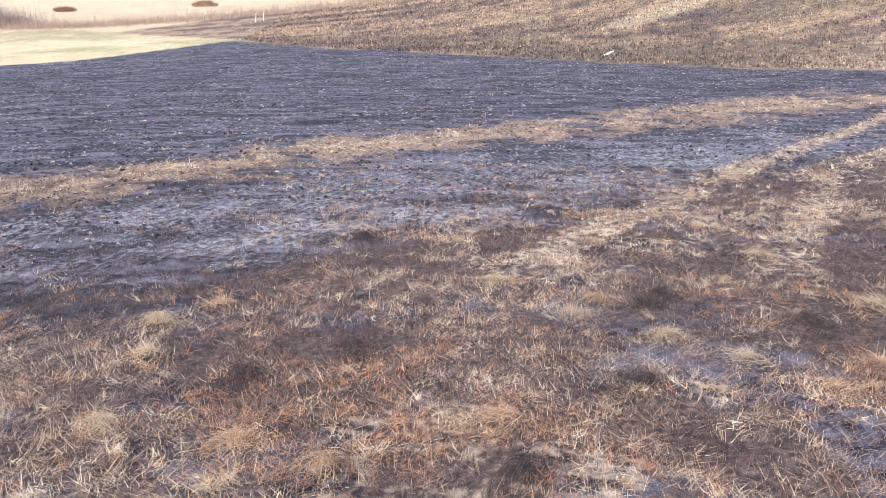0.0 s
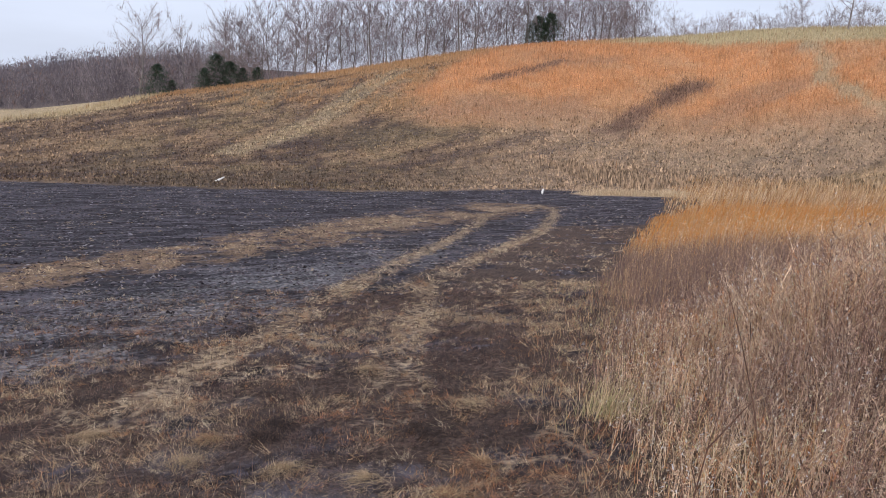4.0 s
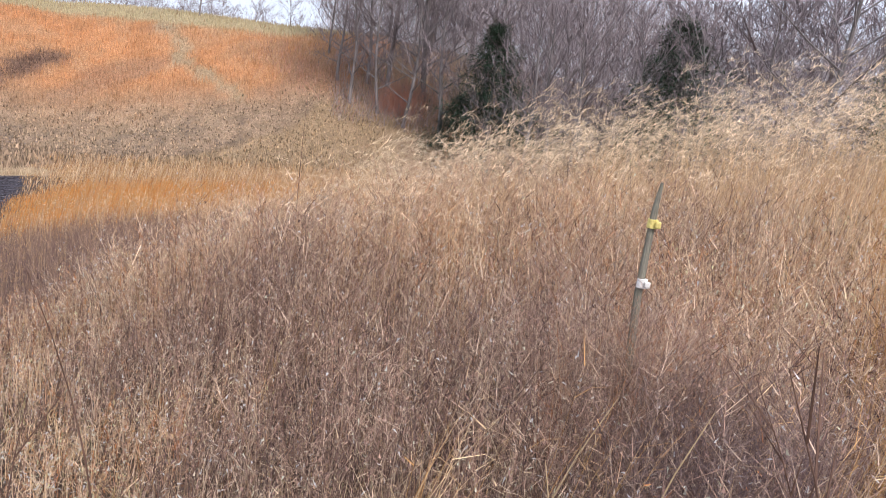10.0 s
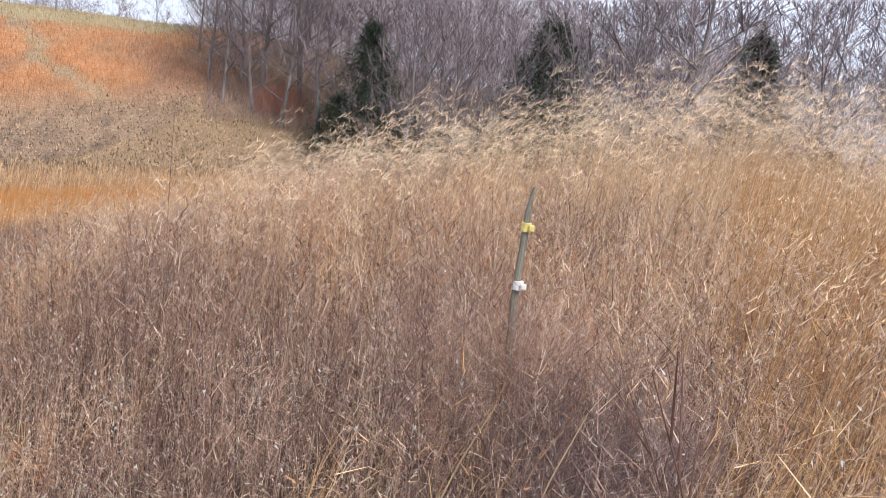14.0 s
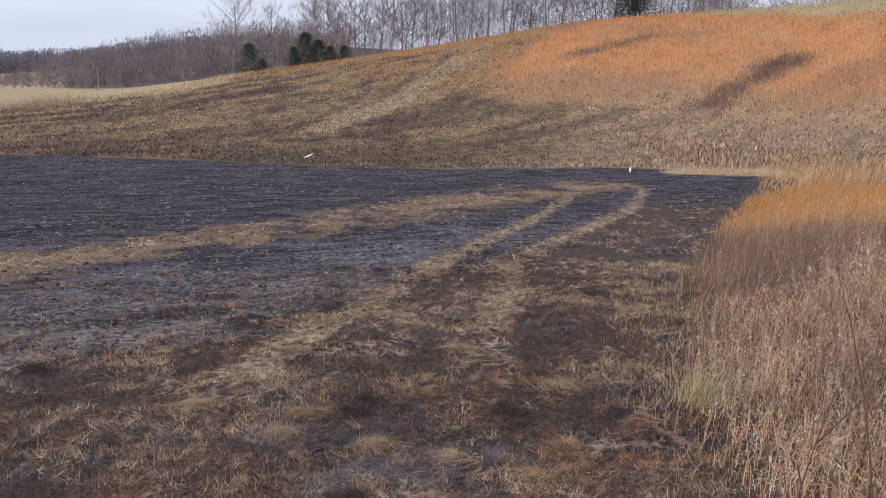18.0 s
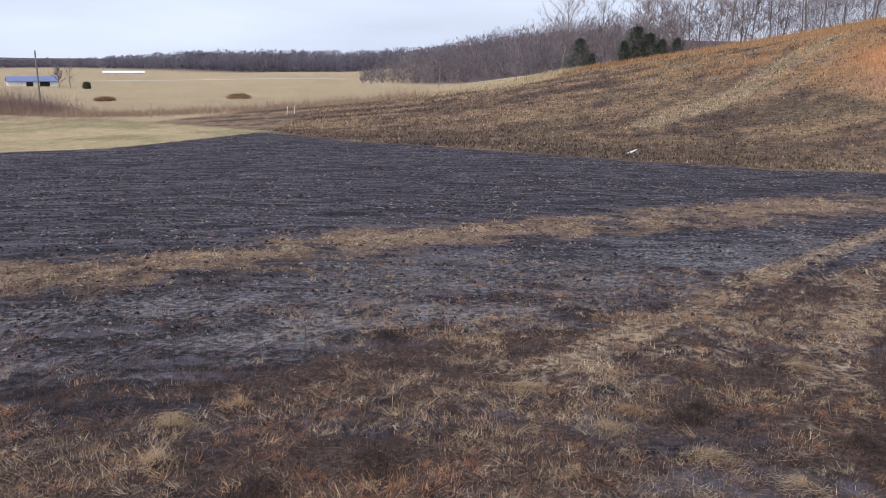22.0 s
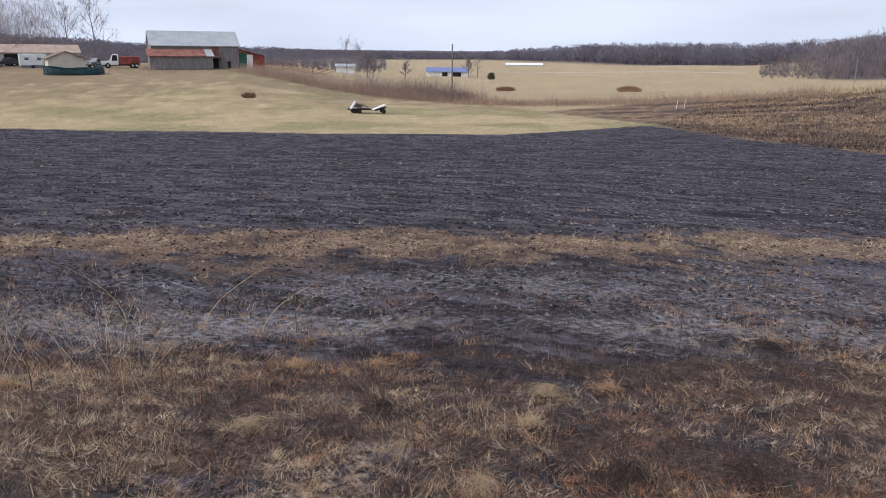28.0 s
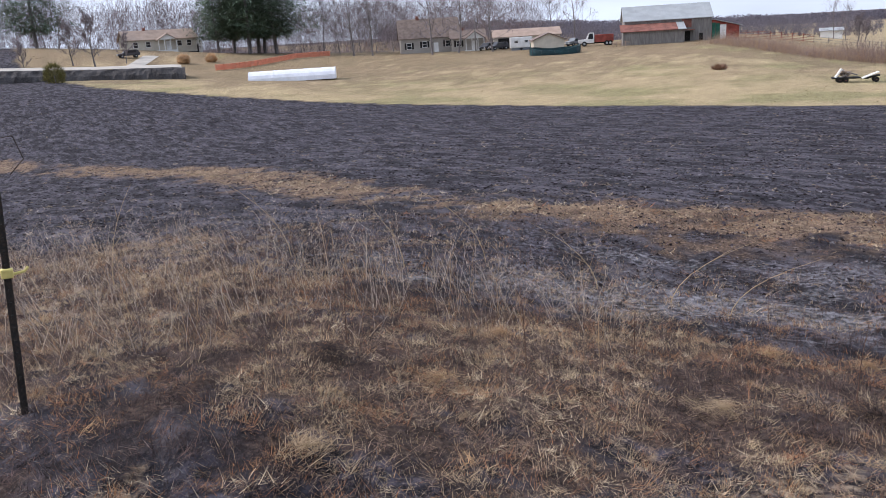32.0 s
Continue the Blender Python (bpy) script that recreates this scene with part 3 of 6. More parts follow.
# ---- ground: one sheet to the horizon ----
def build_ground():
    az = np.radians(np.r_[np.arange(-124, 101, 0.5), np.arange(101, 236, 4.5)])
    ring = [0.0005, 0.2, 0.5]
    while ring[-1] < 4500:
        ring.append(ring[-1] * (1.023 if ring[-1] < 170 else 1.06))
    ring = np.array(ring)
    a, r = np.meshgrid(az, ring)
    x, y = -np.sin(a) * r, np.cos(a) * r
    z = ground_z(x, y)
    burn, ash, straw, tint, tall, rows = cover(x, y)
    verts = np.stack([x, y, z], -1).reshape(-1, 3)
    nr, na = x.shape
    i, j = np.meshgrid(np.arange(nr - 1), np.arange(na), indexing="ij")
    k = (j + 1) % na
    faces = np.stack([i * na + j, i * na + k, (i + 1) * na + k, (i + 1) * na + j], -1).reshape(-1, 4)[:, ::-1]
    hub = np.array([[0, 0, float(ground_z(0.0, 0.0))]])
    cols = {"cover": np.stack([burn, ash, straw], -1).reshape(-1, 3), "tint": tint.reshape(-1, 3), "rows": np.repeat(rows.reshape(-1, 1), 3, 1)}
    me = mesh_of("ground", verts, faces[:, :], EARTH, cols)
    me.polygons.foreach_set("use_smooth", np.ones(len(faces), bool))
    return tagged(new("ground", me), "burnt and mown farm fields with ash, stubble and dry grass", "ground", kind="structure")


GROUND = build_ground()


# ---- blades: grass of every kind, many in one mesh ----
def ribbons(base, way, length, wide, bend, segs=2, flat=None, rng=None, tip=0.12):
    """Tapered ribbons from base along way, curving by bend. Returns points and triangles."""
    n = len(base)
    if flat is None:
        a = rng.uniform(0, math.pi, n)
        flat = np.stack([np.cos(a), np.sin(a), np.zeros(n)], -1)
    rows, m = [], 2 * segs + 1
    for s in range(segs + 1):
        t = s / segs
        c = base + (way * t + bend * t * t) * length[:, None]
        w = (wide * (1 - (1 - tip) * t) * 0.5)[:, None]
        rows += [c - flat * w, c + flat * w] if s < segs else [c]
    faces = []
    for s in range(segs - 1):
        faces += [(2 * s, 2 * s + 1, 2 * s + 3), (2 * s, 2 * s + 3, 2 * s + 2)]
    faces.append((2 * segs - 2, 2 * segs - 1, 2 * segs))
    f = (np.array(faces)[None] + (np.arange(n) * m)[:, None, None]).reshape(-1, 3)
    return np.stack(rows, 1).reshape(-1, 3), f, m


def along(base, way, length, bend, t):
    t = np.asarray(t)[:, None]
    return base + (way * t + bend * t * t) * length[:, None]


class Sheaf:
    """Gathers ribbons with their colours into one mesh."""

    def __init__(self):
        self.v, self.f, self.c, self.n = [], [], [], 0

    def add(self, base, way, length, wide, bend, colour, segs=2, rng=None, flat=None, tip=0.12):
        v, f, m = ribbons(base, way, length, wide, bend, segs, flat, rng, tip)
        self.v.append(v), self.f.append(f + self.n), self.c.append(np.repeat(colour, m, 0))
        self.n += len(v)

    def mesh(self, name, mat=None):
        return mesh_of(name, np.concatenate(self.v), np.concatenate(self.f), mat or BLADES, {"tint": np.concatenate(self.c)})


def scatter(n, az0, az1, r0, r1, seed, power=2.0):
    """Points by azimuth and distance; power 2: evenly over the ground, less: denser near."""
    rng = np.random.default_rng(seed)
    a = np.radians(rng.uniform(az0, az1, n))
    r = (rng.uniform(0, 1, n) * (r1**power - r0**power) + r0**power) ** (1 / power)
    return -np.sin(a) * r, np.cos(a) * r, rng


def shades(rng, n, pairs, spread=0.2):
    """Colours picked among rows of (weight, rgb), each varied."""
    w = np.array([p[0] for p in pairs], float)
    pick = rng.choice(len(pairs), n, p=w / w.sum())
    return np.array([p[1] for p in pairs])[pick] * rng.uniform(1 - spread, 1 + spread, (n, 1))


def leaning(rng, n, lean, wind=(0.0, 0.0)):
    a, l = rng.uniform(0, 2 * math.pi, n), np.abs(rng.normal(0, lean, n))
    way = np.stack([np.cos(a) * l + wind[0], np.sin(a) * l + wind[1], np.ones(n)], -1)
    return way / np.linalg.norm(way, axis=1, keepdims=True)


STRAW, PALE, BROWN, PURPLE = (0.58, 0.385, 0.21), (0.72, 0.545, 0.36), (0.34, 0.19, 0.10), (0.235, 0.15, 0.118)
RUSSET, BLACK, GOLD, UMBER = (0.42, 0.18, 0.075), (0.035, 0.03, 0.031), (0.50, 0.29, 0.115), (0.12, 0.08, 0.062)
WIND = (0.10, -0.16)


def stand(name, x, y, rng, h, wide, pairs, label, lean=0.13, leaves=2, twigs=0, plume=0, spread=0.25, wind=WIND, plume_col=PALE, segs=3, leaf_segs=2, curl=1.0, patch=None, flecks=0):
    """A stand of dry stems with leaves, side twigs or feathery heads."""
    n = len(x)
    base = np.stack([x, y, ground_z(x, y) - 0.03], -1)
    way, col = leaning(rng, n, lean, wind), shades(rng, n, pairs, spread)
    if patch:
        seed, scale, others = patch
        swap = sstep(0.48, 0.6, fbm(x * scale, y * scale, seed)) > rng.uniform(0.05, 0.95, n)
        col = np.where(swap[:, None], shades(rng, n, others, spread), col)
    droop = rng.uniform(0.02, 0.25, n)[:, None]
    bend = np.concatenate([way[:, :2] * droop * 1.6 + rng.normal(0, 0.05, (n, 2)), -droop * 0.35], 1)
    s = Sheaf()
    s.add(base, way, h, wide, bend, col, segs, rng)
    for _ in range(leaves):
        b = along(base, way, h, bend, rng.uniform(0.15, 0.85, n))
        a = rng.uniform(0, 2 * math.pi, n)
        out = np.stack([np.cos(a) * 0.7 + wind[0], np.sin(a) * 0.7 + wind[1], rng.uniform(0.2, 1.0, n)], -1)
        fall = np.stack([out[:, 0] * 0.3, out[:, 1] * 0.3, -curl * rng.uniform(0.3, 1.3, n)], -1)
        s.add(b, out, h * rng.uniform(0.08, 0.26, n), wide * rng.uniform(0.8, 1.3, n), fall, col * rng.uniform(0.8, 1.35, (n, 1)), leaf_segs, rng)
    for _ in range(twigs):
        b = along(base, way, h, bend, rng.uniform(0.4, 0.98, n))
        a = rng.uniform(0, 2 * math.pi, n)
        out = np.stack([np.cos(a) * 0.75, np.sin(a) * 0.75, rng.uniform(-0.15, 1.0, n)], -1)
        s.add(b, out, h * rng.uniform(0.06, 0.2, n), wide * 0.7, 0 * out, col * rng.uniform(0.75, 1.4, (n, 1)), 1, rng)
    for _ in range(flecks):
        b = along(base, way, h, bend, rng.uniform(0.55, 1.0, n)) + rng.normal(0, 0.03, (n, 3))
        d = rng.normal(0, 1, (n, 3))
        s.add(b, d / np.linalg.norm(d, axis=1, keepdims=True), rng.uniform(0.012, 0.035, n), wide * rng.uniform(1.5, 2.6, n), 0 * d, np.clip(col * rng.uniform(1.2, 2.0, (n, 1)), 0, 0.62), 1, rng, tip=0.6)
    if plume:
        tips = along(base, way, h, bend, np.full(n, 0.97))
        hook = np.stack([rng.normal(0, 0.12, n) + wind[0] * 3.2, rng.normal(0, 0.12, n) + wind[1] * 3.2, rng.uniform(0.25, 0.7, n)], -1)
        sag = np.stack([hook[:, 0] * 0.5, hook[:, 1] * 0.5, -rng.uniform(0.35, 0.8, n)], -1)
        long = h * rng.uniform(0.09, 0.16, n)
        c = np.array(plume_col) * rng.uniform(0.7, 1.15, (n, 1))
        for i in range(plume):
            b = along(tips, hook, long, sag, np.full(n, i / plume) + rng.uniform(-0.05, 0.05, n))
            out = hook + sag * (i / plume) + rng.normal(0, 0.35, (n, 3))
            s.add(b, out, long * rng.uniform(0.25, 0.5, n), wide * rng.uniform(1.1, 1.9, n), 0 * out, c * rng.uniform(0.85, 1.25, (n, 1)), 1, rng, tip=0.3)
    return tagged(new(name, s.mesh(name)), label, "grass", kind="stuff")


def in_grass(x, y, rng, edge=0.1):
    return x > grass_edge(y) + 0.9 * (fbm(x * 0.8, y * 0.8, 67) - 0.5) + rng.normal(0, edge, len(x)) * np.minimum(0.8 + np.hypot(x, y) * 0.15, 2.0)


def rim(x, y):
    """Shorter growth along the mown edge."""
    wide = np.interp(np.hypot(x, y), [2, 8, 30], [1.5, 3.2, 5.0])
    return 0.22 + 0.78 * sstep(-0.2, wide, x - grass_edge(y) + 1.2 * (fbm(x * 0.9, y * 0.9, 66) - 0.5))


def tall_grass():
    # near weeds, brown and grey-purple
    x, y, rng = scatter(36000, -132, -36, 1.2, 11, 71, 1.4)
    a = np.degrees(np.arctan2(-x, y))
    k = in_grass(x, y, rng) & (fbm(x * 1.3, y * 1.3, 78) > rng.uniform(0.1, 0.5, len(x))) & ((np.hypot(x, y) < 5.6 + 6.5 * fbm(x * 0.5, y * 0.5, 70) * sstep(-94, -74, a) + 2.4 * fbm(x * 0.6, y * 0.6, 70)) | (a > -58)) & ((a > -97) | (rng.uniform(0, 1, len(x)) < 0.5))
    x, y = x[k], y[k]
    r = np.hypot(x, y)
    h = rng.uniform(0.75, 1.3, len(x)) * (0.65 + 0.75 * fbm(x * 0.6, y * 0.6, 77)) * rim(x, y) * (1 + 0.18 * sstep(4, 8, r))
    stand("brown_weeds", x, y, rng, h, rng.uniform(0.0028, 0.0055, len(x)) * (0.8 + 0.1 * r), [(4, (0.58, 0.38, 0.25)), (2.5, (0.36, 0.22, 0.16)), (2, STRAW), (1.3, RUSSET), (1.9, (0.10, 0.06, 0.05)), (5, (0.78, 0.6, 0.42))], "tall dry brown and grey-purple weeds, unmown", 0.26, 2, 8, 0, wind=(0.03, -0.05), flecks=3, leaf_segs=1, patch=(91, 0.55, [(3, (0.40, 0.265, 0.2)), (3, (0.22, 0.14, 0.115)), (2.5, (0.1, 0.065, 0.058)), (2.2, (0.68, 0.52, 0.39))]))
    # straw blades lying through the weeds
    x, y, rng = scatter(17000, -132, -36, 1.2, 10, 72, 1.3)
    k = in_grass(x, y, rng) & (fbm(x * 0.8, y * 0.8, 79) > 0.42)
    x, y = x[k], y[k]
    stand("straw_grass", x, y, rng, rng.uniform(0.35, 1.15, len(x)) * rim(x, y), rng.uniform(0.0025, 0.0055, len(x)), [(3, (0.66, 0.46, 0.28)), (6, (0.84, 0.67, 0.47)), (1, GOLD), (1, RUSSET)], "pale straw-coloured dry grass among the weeds", 0.42, 2, 0, 1, wind=(0.02, -0.05))
    x, y, rng = scatter(2600, -72, -46, 1.5, 3.8, 721, 1.5)
    k = in_grass(x, y, rng)
    x, y = x[k], y[k]
    stand("straw_grass", x, y, rng, rng.uniform(0.3, 0.8, len(x)) * (0.4 + 0.6 * rim(x, y)), rng.uniform(0.003, 0.0055, len(x)), [(5, (0.8, 0.64, 0.44)), (2, STRAW), (1, (0.42, 0.4, 0.2))], "pale straw-coloured dry grass by the mown edge", 0.5, 2, 1, 0, wind=(0.02, -0.05))
    # low fringe along the mown edge
    x, y, rng = scatter(15000, -64, -26, 2.2, 16, 722, 1.4)
    d = x - grass_edge(y)
    k = (d > -1.3 * fbm(x * 0.9, y * 0.9, 68) * (1 + 0.05 * np.hypot(x, y)) - 0.1) & (d < 0.6)
    x, y, d = x[k], y[k], d[k]
    stand("edge_weeds", x, y, rng, rng.uniform(0.06, 0.22, len(x)) + 0.3 * sstep(-0.6, 0.5, d) * rng.uniform(0, 1, len(x)), rng.uniform(0.003, 0.006, len(x)) * (0.8 + 0.05 * np.hypot(x, y)), [(3, STRAW), (3, PALE), (2, (0.4, 0.37, 0.18)), (3, (0.3, 0.2, 0.14)), (1, RUSSET)], "low tan and olive fringe of grass along the mown edge", 0.55, 1, 1, 0, wind=(0, 0), leaf_segs=1)
    # middle ground
    x, y, rng = scatter(21000, -135, -38, 5.8, 32, 73, 1.45)
    r, a = np.hypot(x, y), np.degrees(np.arctan2(-x, y))
    k = in_grass(x, y, rng) & ~((a > -58 + rng.normal(0, 2, len(x))) & (r < 21))
    x, y, r = x[k], y[k], r[k]
    stand("tan_grass", x, y, rng, rng.uniform(0.8, 1.45, len(x)) * rim(x, y), (0.003 + 0.00055 * r) * rng.uniform(0.6, 1.3, len(x)), [(5, STRAW), (1.5, BROWN), (6, PALE), (2, GOLD)], "tall tan dry grass, unmown", 0.22, 2, 1, 3, leaf_segs=1, wind=(0.03, -0.07), patch=(95, 0.35, [(3, (0.42, 0.28, 0.19)), (2, (0.6, 0.4, 0.24)), (1, (0.3, 0.19, 0.14))]))
    # lower weeds where the slope falls away
    x, y, rng = scatter(21000, -64, -38, 8, 25, 731, 1.5)
    k = in_grass(x, y, rng)
    x, y = x[k], y[k]
    stand("slope_weeds", x, y, rng, rng.uniform(0.55, 1.15, len(x)) * (0.3 + 0.7 * rim(x, y)), rng.uniform(0.005, 0.010, len(x)), [(4, (0.25, 0.16, 0.125)), (4, (0.16, 0.105, 0.092)), (1.2, STRAW), (1, (0.5, 0.36, 0.26))], "lower brown weeds on the slope", 0.2, 1, 4, 0, wind=(0.02, -0.03), leaf_segs=1)
    # far part of the stand, down the slope
    x, y, rng = scatter(34000, -84, -40, 24, 84, 74, 1.6)
    k = in_grass(x, y, rng) & (0.7071 * (x + y) < 78)
    x, y = x[k], y[k]
    stand("far_tan_grass", x, y, rng, rng.uniform(0.6, 1.25, len(x)) * rim(x, y), 0.008 + 0.0007 * np.hypot(x, y), [(3, PALE), (4, STRAW), (3, BROWN), (1.5, GOLD)], "pale dry grass sloping down to the valley", 0.14, 1, 0, 0, segs=1, leaf_segs=1)
    # the orange clump on the near slope
    x, y, rng = scatter(17000, -63, -40, 24, 46, 75, 1.6)
    k = in_grass(x, y, rng) & (fbm(x * 0.3, y * 0.3, 12) > rng.uniform(0.3, 0.5, len(x))) & (rng.uniform(0, 1, len(x)) < sstep(-60, -47, np.degrees(np.arctan2(-x, y)) + 5 * (np.hypot(x, y) - 33) / 9))
    x, y = x[k], y[k]
    stand("orange_bluestem", x, y, rng, rng.uniform(1.0, 1.7, len(x)) * rim(x, y), rng.uniform(0.013, 0.025, len(x)), [(4, (0.62, 0.26, 0.065)), (3, GOLD), (1, STRAW)], "bright orange bluestem grass on the slope", 0.11, 1, 0, 0, leaf_segs=1)
    # feathery indiangrass against the woods
    x, y, rng = scatter(8500, -130, -56, 7.0, 19, 76, 1.5)
    a = np.degrees(np.arctan2(-x, y))
    k = in_grass(x, y, rng) & (rng.uniform(0, 1, len(x)) < sstep(-56, -68, a)) & (fbm(x * 0.7, y * 0.7, 80) > rng.uniform(0.15, 0.5, len(x)))
    x, y, a = x[k], y[k], a[k]
    up = (0.80 + 0.22 * sstep(-58, -80, a) - 0.1 * sstep(-97, -106, a)) * (0.8 + 0.4 * fbm(x * 0.5, y * 0.5, 81))
    stand("feather_grass", x, y, rng, rng.uniform(1.3, 2.2, len(x)) * up, rng.uniform(0.0034, 0.006, len(x)), [(6, (0.8, 0.6, 0.38)), (4, STRAW), (1, GOLD)], "tall pale grass with feathery seed heads bent by the wind", 0.16, 2, 0, 16, wind=(0.06, -0.15), plume_col=(0.92, 0.74, 0.52), segs=3, leaf_segs=1)
    # golden stems
    x, y, rng = scatter(6500, -140, -98, 3.4, 11, 78, 1.5)
    stand("golden_grass", x, y, rng, rng.uniform(0.9, 1.5, len(x)), rng.uniform(0.004, 0.008, len(x)), [(5, GOLD), (2, STRAW), (1, RUSSET), (1, BROWN)], "golden orange dry bluestem grass", 0.13, 2, 0, 2, leaf_segs=1)
    # clumps of leaning golden stalks close by
    rng = np.random.default_rng(79)
    for az, r, n in ((-94, 2.5, 34), (-97, 2.2, 30), (-99.5, 2.9, 36), (-103, 2.4, 34), (-106, 3.2, 40), (-91, 3.4, 30), (-110, 2.6, 36), (-79, 2.8, 14), (-70, 3.0, 12)):
        cx, cy = -math.sin(radians(az)) * r, math.cos(radians(az)) * r
        n = 2 * n
        x, y = cx + rng.normal(0, 0.08, n), cy + rng.normal(0, 0.08, n)
        stand("bluestem_clump", x, y, rng, rng.uniform(0.75, 1.3, n), rng.uniform(0.003, 0.006, n), [(4, (0.72, 0.48, 0.24)), (3, (0.6, 0.34, 0.13)), (3, (0.82, 0.62, 0.38))], "clump of golden bluestem stalks leaning with the wind", 0.07, 2, 1, 0, wind=(0.06, -0.24))


def near_patches(x, y):
    """What lies on the half-burnt ground by the camera: 0 black char to 1 pale straw, and how russet it is."""
    a, b, c = fbm(x * 0.55, y * 0.55, 301), fbm(x * 1.7, y * 1.7, 302), fbm(x * 5.0, y * 5.0, 303, 2)
    return sstep(0.43, 0.54, 0.4 * a + 0.37 * b + 0.23 * c), sstep(0.5, 0.62, fbm(x * 0.7, y * 0.7, 304))


def mats(name, x, y, rng, per, size, long, wide, straw, ash):
    """Flattened clumps of short blades, each clump of one colour."""
    n = len(x)
    p, rus = near_patches(x, y)
    pale = rng.uniform(0, 1, n) < np.clip(0.07 + 0.6 * p + 0.6 * straw - 0.5 * ash, 0.03, 0.95)
    light = np.where((rng.uniform(0, 1, n) < 0.06 + (0.14 + 0.45 * rus) * (np.hypot(x, y) < 10.5))[:, None], shades(rng, n, [(3, (0.36, 0.17, 0.09)), (3, BROWN), (1, STRAW)], 0.25), shades(rng, n, [(3, (0.49, 0.38, 0.24)), (3, (0.60, 0.49, 0.34)), (4, (0.31, 0.22, 0.16))], 0.25))
    dark = shades(rng, n, [(4, (0.075, 0.055, 0.055)), (4, BLACK), (3, (0.13, 0.088, 0.078)), (1, (0.2, 0.15, 0.135))], 0.3)
    col, fat = np.where(pale[:, None], light, dark), rng.uniform(0.5, 1.5, n)
    comb = rng.uniform(0, 2 * math.pi, n)
    def spread(v):
        return np.repeat(v, per, 0)
    m = n * per
    a, q = rng.uniform(0, 2 * math.pi, m), np.abs(rng.normal(0, 0.6, m))
    fx, fy = spread(x) + np.cos(a) * q * size * spread(fat), spread(y) + np.sin(a) * q * size * spread(fat)
    dome = 0.5 * size * spread(fat) * np.exp(-2.5 * q * q) * rng.uniform(0, 0.8, m)
    b = rng.normal(0, 1, m) + spread(comb)
    way = np.stack([np.cos(b), np.sin(b), rng.uniform(-0.1, 0.8, m)], -1)
    s = Sheaf()
    s.add(np.stack([fx, fy, ground_z(fx, fy) + dome], -1), way, long * rng.uniform(0.5, 1.5, m), wide * rng.uniform(0.6, 1.4, m) * (0.7 + 0.05 * np.hypot(fx, fy) if size < 0.2 else 1.0), 0 * way, spread(col) * rng.uniform(0.6, 1.4, (m, 1)), 1, rng, tip=0.3)
    return tagged(new(name, s.mesh(name)), "matted clumps of half-burnt straw on the field", "grass", kind="stuff")


